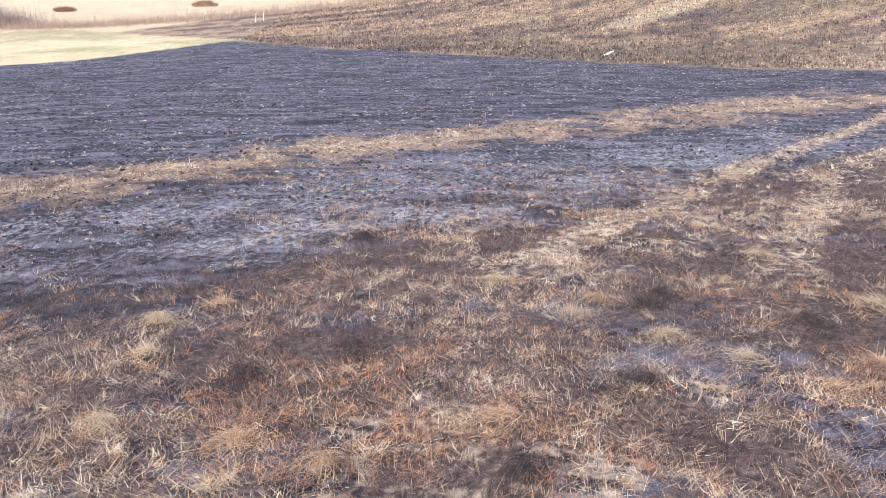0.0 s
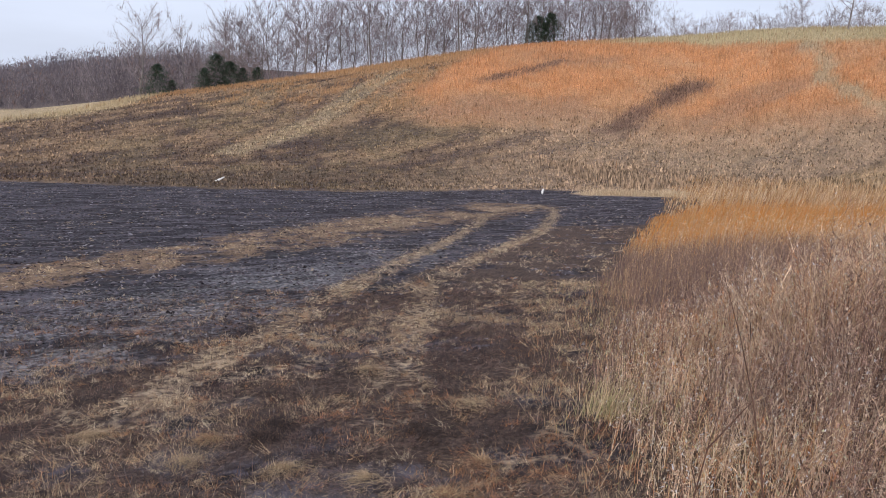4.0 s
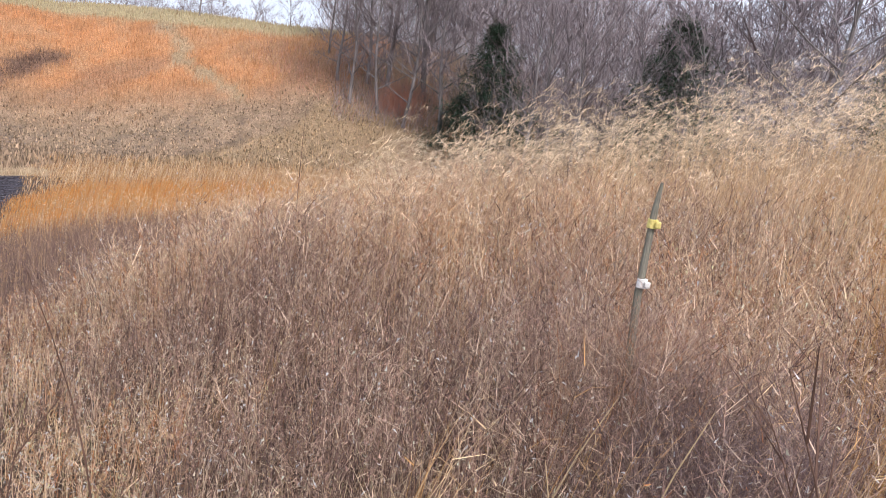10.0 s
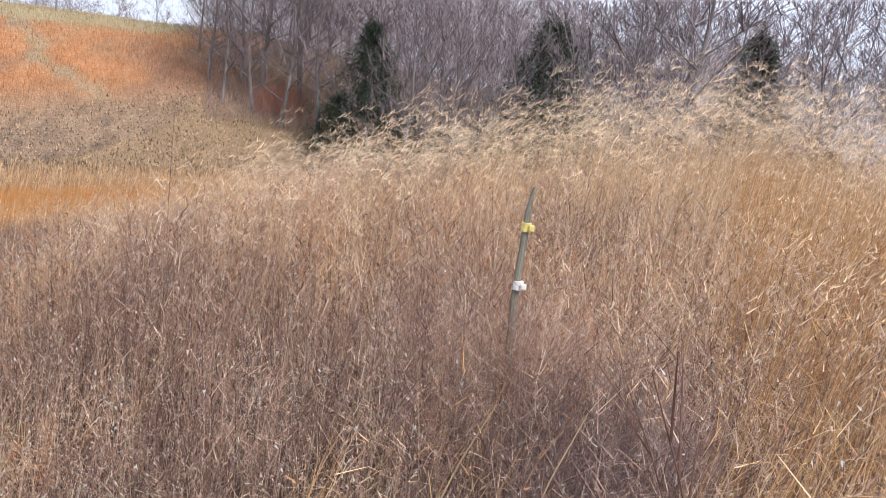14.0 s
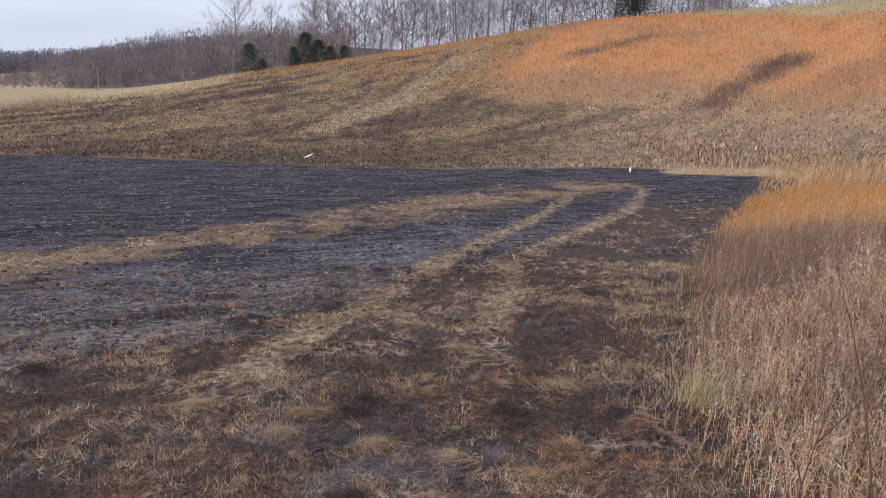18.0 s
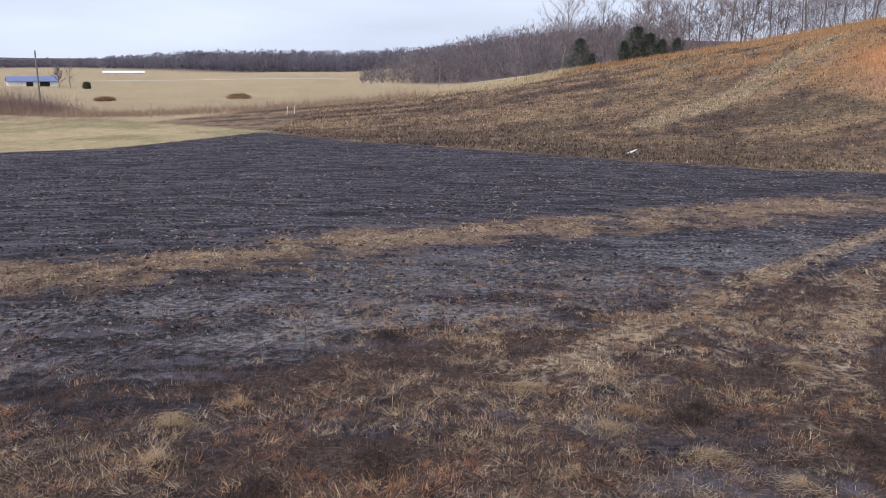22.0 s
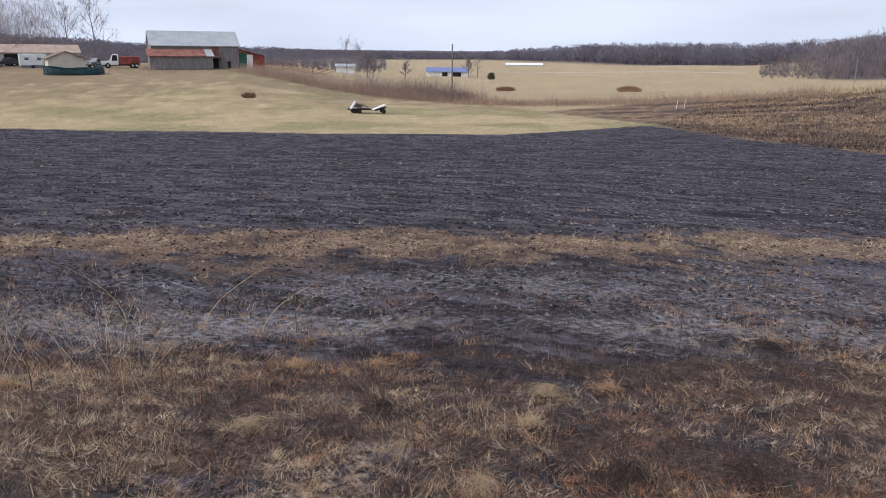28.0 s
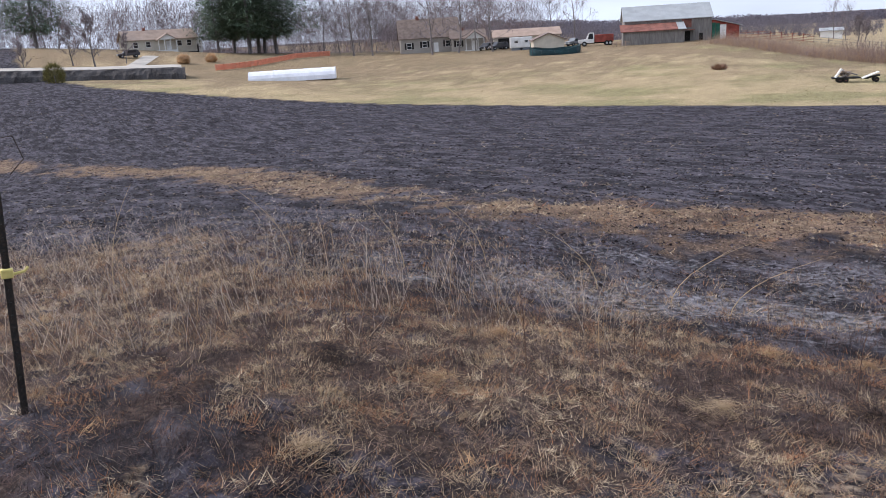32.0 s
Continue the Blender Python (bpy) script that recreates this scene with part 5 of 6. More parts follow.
def thicket(name, n, az0, az1, r0, r1, h0, h1, wide, pairs, label, seed, rise=0.0):
    """A tangle of bare twigs too many to count."""
    x, y, rng = scatter(n, az0, az1, r0, r1, seed)
    lump = fbm(x * 0.12, y * 0.12, seed, 3)
    h = rng.uniform(h0, h1, n) * (0.55 + 0.9 * lump)
    base = np.stack([x, y, height(x, y) - 0.1 + rise * rng.uniform(0, 1, n) * h], -1)
    way, s = leaning(rng, n, 0.85), Sheaf()
    s.add(base, way, h, wide * rng.uniform(0.6, 1.3, n), rng.normal(0, 0.12, (n, 3)), shades(rng, n, pairs, 0.25), 2, rng)
    return tagged(new(name, s.mesh(name)), label, "brush", kind="stuff")


GREYTWIG, REDTWIG = (0.4, 0.335, 0.33), (0.5, 0.27, 0.2)
thicket("wood_edge_brush", 3800, -71, -62.2, 100, 122, 1.0, 3.8, 0.04, [(5, GREYTWIG), (2, REDTWIG), (2, (0.24, 0.195, 0.195))], "grey and reddish leafless brush under the edge trees", 115, 0.35)
thicket("wood_edge_brush", 9000, -126, -71, 72, 98, 1.6, 4.6, 0.05, [(5, GREYTWIG), (2, REDTWIG), (2, (0.24, 0.195, 0.195))], "grey and reddish leafless brush under the edge trees", 116, 0.35)


def far_woods(name, n, az0, az1, r0, r1, h0, h1, wide, seed, label, pairs, fans=9, low=0.25, tops=None, loose=0.9):
    """Bare woods: thin trunks and rounded crowns of many twigs, too many to count."""
    x, y, rng = scatter(n, az0, az1, r0, r1, seed)
    h = rng.uniform(h0, h1, n) * (0.75 + 0.5 * fbm(x * 0.03, y * 0.03, seed, 3))
    if tops:
        h = h * np.interp(np.degrees(np.arctan2(-x, y)), *tops)
    base = np.stack([x, y, height(x, y) - 0.3], -1)
    s, up = Sheaf(), leaning(rng, n, 0.06)
    col = shades(rng, n, pairs, 0.2)
    s.add(base, up, h * 0.75, np.full(n, wide * 0.22), 0 * up, col * 0.75, 1, rng)
    for k in range(fans):
        t, a = rng.uniform(low, 1.0, n), rng.uniform(0, 2 * math.pi, n)
        q = h * 0.38 * np.sqrt(np.clip(1 - (2 * (t - 0.2) / 0.8 - 1) ** 2, 0.04, 1)) * np.sqrt(rng.uniform(0.05, 1, n))
        b = base + np.stack([np.cos(a) * q, np.sin(a) * q, t * h * 0.92], -1)
        d = leaning(rng, n, loose)
        s.add(b, d, h * rng.uniform(0.06, 0.19, n), np.full(n, wide) * rng.uniform(0.4, 1, n), rng.normal(0, 0.1, (n, 3)), col * rng.uniform(0.8, 1.25, (n, 1)), 1, rng)
    return tagged(new(name, s.mesh(name)), label, "woods", kind="stuff")


def brush_line(name, pts, n, width, h0, h1, wide, pairs, label, seed):
    """A tangle of bare brush along a line."""
    rng = np.random.default_rng(seed)
    pts = np.array(pts)
    seg = rng.integers(0, len(pts) - 1, n)
    t = rng.uniform(0, 1, n)[:, None]
    p = pts[seg] * (1 - t) + pts[seg + 1] * t + rng.normal(0, width, (n, 2))
    x, y = p[:, 0], p[:, 1]
    lump = fbm(x * 0.25, y * 0.25, seed, 3)
    h = rng.uniform(h0, h1, n) * (0.35 + 1.2 * lump)
    way, s = leaning(rng, n, 0.95), Sheaf()
    s.add(np.stack([x, y, height(x, y) - 0.05], -1), way, h, wide * rng.uniform(0.6, 1.3, n), rng.normal(0, 0.2, (n, 3)), shades(rng, n, pairs, 0.25), 2, rng)
    return tagged(new(name, s.mesh(name)), label, "brush", kind="stuff")


# distance haze is put into these twig colours: paler and bluer than bare twigs
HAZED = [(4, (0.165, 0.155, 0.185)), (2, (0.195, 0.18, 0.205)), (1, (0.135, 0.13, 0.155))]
GREY_WOODS = [(4, (0.50, 0.435, 0.44)), (3, (0.40, 0.35, 0.36)), (2, (0.60, 0.53, 0.52)), (0.6, (0.40, 0.28, 0.25))]
RIDGE_WOODS = [(4, (0.205, 0.172, 0.18)), (3, (0.14, 0.118, 0.124)), (2, (0.27, 0.23, 0.235)), (0.5, (0.24, 0.14, 0.105))]
far_woods("woodland_back", 420, -72, -61.5, 124, 170, 13, 20, 0.075, 120, "dense leafless grey woods on the slope", GREY_WOODS, 70, 0.02)
far_woods("woodland_back", 1500, -126, -71, 98, 165, 17, 27, 0.075, 121, "dense leafless grey woods on the slope", GREY_WOODS, 75, 0.05)
far_woods("ridge_woods", 360, -41, -10, 162, 215, 8, 16, 0.075, 122, "leafless grey woods behind the ridge", RIDGE_WOODS, 150, 0.0)
far_woods("ridge_woods", 420, -66, -36, 186, 225, 4, 9, 0.07, 124, "leafless grey woods behind the ridge", RIDGE_WOODS, 130, 0.0)
far_woods("farm_woods", 900, 55, 100, 226, 320, 12, 20, 0.09, 123, "leafless grey woods behind the farmhouses", RIDGE_WOODS, 130, 0.0)
brush_line("red_brush", [(103, 66), (99, 60), (97, 54), (98, 49), (101, 43), (101, 36)], 2200, 2.6, 0.8, 2.8, 0.04, [(4, (0.56, 0.29, 0.21)), (3, (0.48, 0.31, 0.23)), (2, (0.36, 0.23, 0.19))], "reddish leafless brush at the wood's foot", 102)
brush_line("red_brush", [(96.2, 43.4), (97.2, 41.6), (98.6, 39.4)], 1500, 0.9, 2.4, 5.0, 0.04, [(4, (0.58, 0.27, 0.19)), (3, (0.5, 0.3, 0.22)), (1, (0.36, 0.23, 0.19))], "bright reddish bush under the edge trees", 119)
brush_line("red_brush", [(100, 38), (98, 28), (96, 16), (94, 4), (92, -8), (90, -16)], 8000, 3.0, 1.6, 4.6, 0.04, [(3, (0.46, 0.24, 0.18)), (3, (0.42, 0.28, 0.21)), (2, (0.33, 0.22, 0.19))], "reddish brown leafless brush before the woods", 103)
BRUSH = [(3, (0.44, 0.32, 0.22)), (4, (0.36, 0.275, 0.235)), (1.6, (0.5, 0.32, 0.18)), (2, (0.26, 0.19, 0.17))]
brush_line("fence_row_brush", [(-108, 116), (-98, 113), (-88, 111), (-79, 110), (-70, 112), (-64, 114)], 17000, 1.9, 0.8, 2.5, 0.032, BRUSH, "brown and russet brush along the fence row", 106)
brush_line("fence_row_brush", [(-80, 114), (-72, 115), (-66, 116), (-60, 116)], 5000, 1.8, 1.4, 3.8, 0.05, [(3, (0.29, 0.21, 0.19)), (3, (0.2, 0.15, 0.14)), (1, (0.3, 0.2, 0.15))], "grey leafless brush by the utility pole", 110)
brush_line("creek_brush", [(-64, 113), (-52, 110), (-40, 112), (-25, 116), (-8, 120)], 9000, 2.4, 0.4, 1.7, 0.05, [(4, (0.38, 0.28, 0.21)), (3, (0.3, 0.21, 0.17)), (2, (0.46, 0.33, 0.2))], "brown brush along the creek line", 107)
brush_line("bank_grass", BALD, 2600, 0.75, 0.35, 0.75, 0.045, [(4, (0.62, 0.5, 0.34)), (2, (0.5, 0.38, 0.25))], "pale matted grass on the low bank", 113)
brush_line("gully_brush", GULLY_A, 1500, 1.2, 0.6, 1.6, 0.05, [(4, PURPLE), (3, UMBER)], "dark leafless brush in the hillside gully", 108)
brush_line("gully_brush", GULLY_B, 500, 1.0, 0.4, 1.2, 0.05, [(4, PURPLE), (3, UMBER)], "dark leafless brush in the hillside gully", 109)
# horizon woods and those beyond the barn carry painted haze from HAZED
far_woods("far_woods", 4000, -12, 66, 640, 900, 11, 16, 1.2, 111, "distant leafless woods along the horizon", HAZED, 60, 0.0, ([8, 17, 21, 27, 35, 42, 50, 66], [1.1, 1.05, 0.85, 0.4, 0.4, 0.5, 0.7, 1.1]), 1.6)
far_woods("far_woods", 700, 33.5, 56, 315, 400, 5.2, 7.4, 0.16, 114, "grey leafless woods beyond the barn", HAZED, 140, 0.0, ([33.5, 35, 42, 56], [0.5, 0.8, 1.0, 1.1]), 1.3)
far_woods("far_woods", 900, -14, 8, 320, 470, 9, 15, 0.32, 112, "leafless woods beyond the far pasture", [(4, (0.19, 0.168, 0.18)), (3, (0.12, 0.108, 0.122)), (2, (0.26, 0.225, 0.225)), (0.7, (0.22, 0.15, 0.125))], 70, 0.0, ([-14, 1, 5, 8], [1.0, 1.0, 0.65, 0.2]))


# ---- farm buildings ----
def gable(parent, x0, x1, y0, y1, eave, ridge, along_x, wall, roof, over=0.4, thick=0.14, label=""):
    """Walls with gable ends, and a roof of two slabs."""
    if along_x:
        ym = (y0 + y1) / 2
        part("wall", prism([(y0, -0.6), (y1, -0.6), (y1, eave), (ym, ridge - 0.05), (y0, eave)], "x", x0, x1), wall, parent, label)
        k = (ridge - eave) / (ym - y0)
        for a, b, s in ((y0 - over, ym, 1), (y1 + over, ym, -1)):
            part("roof", prism([(a, eave - k * over), (b, ridge), (b, ridge + thick), (a, eave - k * over + thick)], "x", x0 - over, x1 + over), roof, parent)
    else:
        xm = (x0 + x1) / 2
        part("wall", prism([(x0, -0.6), (x1, -0.6), (x1, eave), (xm, ridge - 0.05), (x0, eave)], "y", y0, y1), wall, parent, label)
        k = (ridge - eave) / (xm - x0)
        for a, b in ((x0 - over, xm), (x1 + over, xm)):
            part("roof", prism([(a, eave - k * over), (b, ridge), (b, ridge + thick), (a, eave - k * over + thick)], "y", y0 - over, y1 + over), roof, parent)


def window(parent, x, z, w=1.0, h=1.3, y=0.0, shutters=None):
    win = part("window", box(x - w / 2, x + w / 2, y - 0.05, y + 0.05, z, z + h), WHITE, parent, "white-framed window")
    part("pane", box(x - w / 2 + 0.09, x + w / 2 - 0.09, y - 0.07, y - 0.052, z + 0.09, z + h / 2 - 0.03), GLASS, win)
    part("pane", box(x - w / 2 + 0.09, x + w / 2 - 0.09, y - 0.07, y - 0.052, z + h / 2 + 0.03, z + h - 0.09), GLASS, win)
    if shutters:
        for sx in (-1, 1):
            part("shutter", box(x + sx * (w / 2 + 0.24) - 0.2, x + sx * (w / 2 + 0.24) + 0.2, y - 0.05, y + 0.03, z, z + h), shutters, parent)


def facing(az, r, turn=0.0, up=0.0):
    x, y, z = spot(az, r, up)
    return pose(x, y, z, 0, 0, az + turn)


def barn():
    b = thing("barn", facing(46.3, 168, 6) @ Matrix.Diagonal((1, 1, 0.82, 1)), "old grey board barn with silver roof and rusty red lean-to", "barn")
    gable(b, -8.4, 8.2, 0, 11, 5.4, 8.7, True, OLD_WOOD, SILVER, 0.35)
    rng = random.Random(3)
    # upright boards on the front, right of the lean-to, and above its roof
    x = 2.9
    while x < 8.0:
        w = rng.uniform(0.26, 0.34)
        if not 2.9 < x < 4.4:
            part("board", box(x, x + w - 0.03, -0.06, -0.005, -0.1, 5.25 + rng.uniform(-0.1, 0)), OLD_WOOD, b)
        x += w
    x = -8.4
    while x < 2.8:
        w = rng.uniform(0.28, 0.36)
        part("board", box(x, x + w - 0.03, -0.05, -0.005, 4.75, 5.2 + rng.uniform(-0.1, 0)), OLD_WOOD, b)
        x += w
    part("hay_door", box(2.6, 4.4, -0.08, -0.006, 3.2, 5.15), RUST, b, "dark rusty hay door")
    # doorways are flat dark panels on the wall, their inner shade painted
    part("doorway", box(3.0, 4.2, -0.03, -0.004, -0.05, 2.3), DARK, b, "flat dark panel for the shade inside a doorway")
    part("doorway", box(5.9, 6.6, -0.09, -0.062, -0.05, 1.7), DARK, b, "flat dark panel for the shade inside a doorway")
    # lean-to
    part("lean_to_wall", prism([(-4.2, -0.5), (-0.065, -0.5), (-0.065, 4.3), (-4.2, 2.95)], "x", -9.0, 2.5), OLD_WOOD, b)
    x = -9.0
    while x < 2.4:
        w = rng.uniform(0.3, 0.4)
        part("board", box(x, x + w - 0.04, -4.27, -4.205, -0.1, 2.85 + rng.uniform(-0.08, 0)), OLD_WOOD, b)
        x += w
    part("lean_to_roof", prism([(-4.7, 2.85), (-0.07, 4.45), (-0.07, 4.58), (-4.7, 2.98)], "x", -9.4, 1.4), RUST, b, "rusted red sheet roof")
    part("roof_patch", prism([(-4.7, 2.86), (-0.07, 4.46), (-0.07, 4.6), (-4.7, 3.0)], "x", 1.42, 2.9), SILVER, b, "bare metal roof sheet")
    for i in range(16):
        xx = -9.3 + i * 0.66
        part("roof_rib", prism([(-4.72, 2.985), (-0.08, 4.585), (-0.08, 4.64), (-4.72, 3.04)], "x", xx, xx + 0.05), RUST, b)
    for i in range(21):
        xx = -8.6 + i * 0.84
        part("roof_rib", prism([(-0.36, 5.31), (5.48, 8.84), (5.48, 8.9), (-0.36, 5.37)], "x", xx, xx + 0.05), SILVER, b)
    part("porch_roof", box(2.55, 4.8, -2.2, -0.1, 2.55, 2.7), RUST, b)
    for xx in (2.8, 4.6):
        part("porch_post", box(xx - 0.07, xx + 0.07, -2.1, -1.96, -0.3, 2.55), OLD_WOOD, b)
    # right-hand shed
    part("shed_wall", prism([(8.22, -0.5), (13.4, -0.5), (13.4, 3.0), (8.22, 4.6)], "y", 0.3, 9), RED, b, "faded red shed wall")
    for x0, x1, m, l in ((8.3, 9.0, GREEN_PAINT, "dark green panel"), (9.05, 9.8, GREEN_PAINT, "dark green panel"), (9.85, 11.0, WHITE, "white panel")):
        part("panel", box(x0, x1, 0.22, 0.296, -0.2, 4.1 - 0.28 * (x1 - 8.3)), m, b, l)
    part("shed_roof", prism([(8.2, 4.72), (13.9, 2.95), (13.9, 3.08), (8.2, 4.85)], "y", -0.1, 9.4), SILVER, b)
    return b


def house(az, r, turn, w, d, eave, ridge, wall, roof, label, wins, porch=None, shutters=None):
    h = thing("house", facing(az, r, turn), label, "house")
    gable(h, -w / 2, w / 2, 0, d, eave, ridge, True, wall, roof, 0.5)
    for x, z in wins:
        window(h, x, z, 1.2, 1.4, -0.06, shutters)
    n = int(eave / 0.3)
    for i in range(n):
        part("siding_board", box(-w / 2 + 0.02, w / 2 - 0.02, -0.035, -0.003, 0.3 * i, 0.3 * i + 0.27), wall, h)
    part("door", box(1.0, 2.0, -0.09, -0.037, 0.1, 2.2), WHITE, h, "white front door")
    part("chimney", box(-w * 0.2, -w * 0.2 + 0.7, d / 2 - 0.3, d / 2 + 0.4, eave, ridge + 0.8), RUST, h)
    if porch:
        x0, x1, out, pe, pr = porch
        xm = (x0 + x1) / 2
        k = (pr - pe) / (xm - x0)
        part("porch_gable", prism([(x0, pe), (x1, pe), (xm, pr)], "y", -out, -0.05), WHITE, h, "white porch gable")
        for a in (x0 - 0.3, x1 + 0.3):
            part("porch_roof", prism([(a, pe - 0.3 * k), (xm, pr + 0.02), (xm, pr + 0.15), (a, pe - 0.3 * k + 0.13)], "y", -out - 0.3, -0.05), roof, h)
        part("porch_floor", box(x0, x1, -out, -0.04, -0.5, 0.1), WHITE, h)
        for i in range(4):
            x = x0 + 0.15 + (x1 - x0 - 0.3) * i / 3
            part("porch_post", box(x - 0.09, x + 0.09, -out + 0.05, -out + 0.23, 0.1, pe), WHITE, h)
    return h


def vehicle(name, m, label, category, length, body_mat, cab_mat, bed=False, big=False):
    """A car, pickup or truck lying along x, its nose to -x."""
    v = thing(name, m, label, category)
    w, k = (2.3, 1.35) if big else (1.85, 1.0)
    h0, h1, h2 = 0.45 * k, 0.95 * k, 1.65 * k + (0.4 if big else 0)
    L = length / 2
    if bed:
        cab = [(-L + 0.02, h0), (-0.1 * L, h0), (-0.1 * L, h2), (-0.38 * L, h2), (-0.55 * L, h1 + 0.1), (-L, h1)]
        part("body", box(-0.07 * L, L, -w / 2, w / 2, h0 + 0.1, h1 + (0.9 if big else 0.1), 0.05), body_mat, v)
        part("chassis", box(-0.95 * L, 0.98 * L, -w / 2 + 0.3, w / 2 - 0.3, h0 - 0.15, h0 + 0.1), RUBBER, v)
    else:
        cab = [(-L, h0), (L, h0), (L, h1), (0.78 * L, h2), (-0.25 * L, h2), (-0.5 * L, h1 + 0.05), (-L, h1 - 0.1)]
    bm = prism(cab, "y", -w / 2, w / 2)
    bmesh.ops.bevel(bm, geom=list(bm.edges), offset=0.07, segments=2, affect="EDGES")
    part("cab" if bed else "body", bm, cab_mat, v)
    x0, x1 = (-0.42 * L, -0.16 * L) if bed else (-0.28 * L, 0.66 * L)
    for s in (-1, 1):
        part("side_window", prism([(x0 - 0.1, h1 + 0.1), (x1, h1 + 0.1), (x1 - 0.06, h2 - 0.16), (x0 + 0.08, h2 - 0.16)], "y", s * w / 2 - 0.012, s * w / 2 + 0.012), GLASS, v)
        part("headlight", box(-L - 0.02, -L + 0.05, s * w * 0.32 - 0.12, s * w * 0.32 + 0.12, h1 - 0.35, h1 - 0.18), WHITE, v)
        for x in ((-0.66 * L, 0.62 * L, 0.82 * L) if big else (-0.62 * L, 0.62 * L)):
            t = part("wheel", wheel(0.36 * k + 0.04, 0.25, (x, s * (w / 2 - 0.12), 0.36 * k)), RUBBER, v)
            part("rim", wheel(0.2 * k, 0.27, (x, s * (w / 2 - 0.12), 0.36 * k)), SILVER, t)
    return v


def shed(name, az, r, turn, w, d, eave, ridge, along_x, wall, roof, label, opening=None, category="shed"):
    s = thing(name, facing(az, r, turn), label, category)
    gable(s, -w / 2, w / 2, 0, d, eave, ridge, along_x, wall, roof, 0.35)
    for x0, x1, z1 in opening or ():
        # no hole is cut: a near-black panel paints the shade inside
        part("opening", box(x0, x1, -0.05, -0.004, -0.05, z1), DARK, s, "flat dark panel for the shade inside an open bay")
    return s


def tunnel():
    """Low plastic-covered hoop tunnel."""
    t = thing("hoop_tunnel", facing(72.3, 131, -5), "low hoop tunnel covered with white plastic sheet", "greenhouse")
    L, R, H, bm, n = 6.8, 2.0, 1.75, bmesh.new(), 29
    rng = random.Random(8)
    rows = []
    for i in range(n):
        x = -L + 2 * L * i / (n - 1)
        sag = 0.02 * math.cos(i * math.pi) + rng.uniform(-0.02, 0.02)
        rows.append([bm.verts.new((x, R * math.cos(math.pi * j / 10) * (1 + 0.02 * rng.uniform(-1, 1)), (H + sag) * math.sin(math.pi * j / 10) ** 0.8 - 0.1)) for j in range(11)])
    for a, b in zip(rows, rows[1:]):
        for j in range(10):
            bm.faces.new((a[j], a[j + 1], b[j + 1], b[j]))
    bm.faces.new(rows[0]), bm.faces.new(rows[-1][::-1])
    part("plastic_cover", bm, PLASTIC, t)
    for i in range(8):
        x = -L + 2 * L * i / 7
        part("hoop", rod([(x, (R + 0.03) * math.cos(math.pi * j / 10), (H + 0.03) * math.sin(math.pi * j / 10) ** 0.8 - 0.1) for j in range(11)], 0.012, 5), PLASTIC, t)


def pool():
    """Slumped above-ground pool with a dark lining."""
    p = thing("swimming_pool", facing(53.9, 152, 0), "slumped above-ground pool with dark teal lining", "pool")
    bm, n, rows = bmesh.new(), 44, []
    for i in range(n):
        a = 2 * math.pi * i / n
        top = 1.15 + 0.42 * math.cos(a) ** 2 - 0.35 * (math.sin(a) < 0) * abs(math.sin(a)) + 0.05 * math.sin(6 * a)
        out = [(1.0, 0), (1.02, top * 0.5), (1.0, top), (0.97, top), (0.96, 0.1)]
        rows.append([bm.verts.new((4.6 * k * math.cos(a), 2.6 * k * math.sin(a), z - 0.1)) for k, z in out])
    for i in range(n):
        a, b = rows[i], rows[(i + 1) % n]
        for j in range(4):
            bm.faces.new((a[j], b[j], b[j + 1], a[j + 1]))
    bmesh.ops.recalc_face_normals(bm, faces=bm.faces)
    part("lining", bm, POOL, p)
    for i in range(12):
        a = 2 * math.pi * i / 12
        part("upright", rod([(4.75 * math.cos(a), 2.72 * math.sin(a), -0.2), (4.7 * math.cos(a), 2.68 * math.sin(a), 1.05 + 0.4 * math.cos(a) ** 2)], 0.04, 6), CAR_DARK, p)


def wagon():
    w = thing("hay_wagon", facing(34.9, 98, 8), "broken flat wagon loaded with scrap boards", "wagon")
    part("deck", box(-2.2, 0.5, -0.8, 0.8, 0.42, 0.56, 0.03), RUBBER, w, "dark rusted deck frame")
    part("tongue", rod([(0.5, 0, 0.42), (1.4, 0.1, 0.3)], 0.05, 6), RUBBER, w)
    part("trailer_board", prism([(0.75, 0.36), (2.3, 0.98), (2.28, 1.06), (0.72, 0.44)], "y", -0.6, 0.5), WHITE, w, "pale tilted trailer bed")
    part("trailer_frame", prism([(0.9, 0.3), (2.4, 0.62), (2.4, 0.74), (0.9, 0.4)], "y", -0.5, 0.5), RUBBER, w, "dark trailer frame")
    part("tilted_board", prism([(-1.95, 0.58), (-1.8, 0.56), (-1.25, 1.42), (-1.4, 1.5)], "y", -0.5, 0.3), WHITE, w, "pale upright board")
    rng = random.Random(4)
    for i in range(11):
        x, y = rng.uniform(-1.5, 0.1), rng.uniform(-0.6, 0.5)
        bm = box(-0.36, 0.36, -0.12, 0.12, 0, 0.12)
        bmesh.ops.rotate(bm, cent=(0, 0, 0), matrix=Euler((rng.uniform(-0.4, 0.4), rng.uniform(-0.5, 0.5), rng.uniform(0, 3))).to_matrix(), verts=bm.verts)
        bmesh.ops.translate(bm, vec=(x, y, 0.62 + 0.05 * i), verts=bm.verts)
        part("scrap", bm, (OLD_WOOD, TAN_ROOF, BROWN_ROOF)[i % 3], w)
    for x in (-1.5, -0.9, 2.05):
        for s in (-1, 1):
            t = part("wheel", wheel(0.27, 0.18, (x, s * 0.68, 0.25)), RUBBER, w)
            part("hub", wheel(0.1, 0.2, (x, s * 0.68, 0.25)), RUST, t)


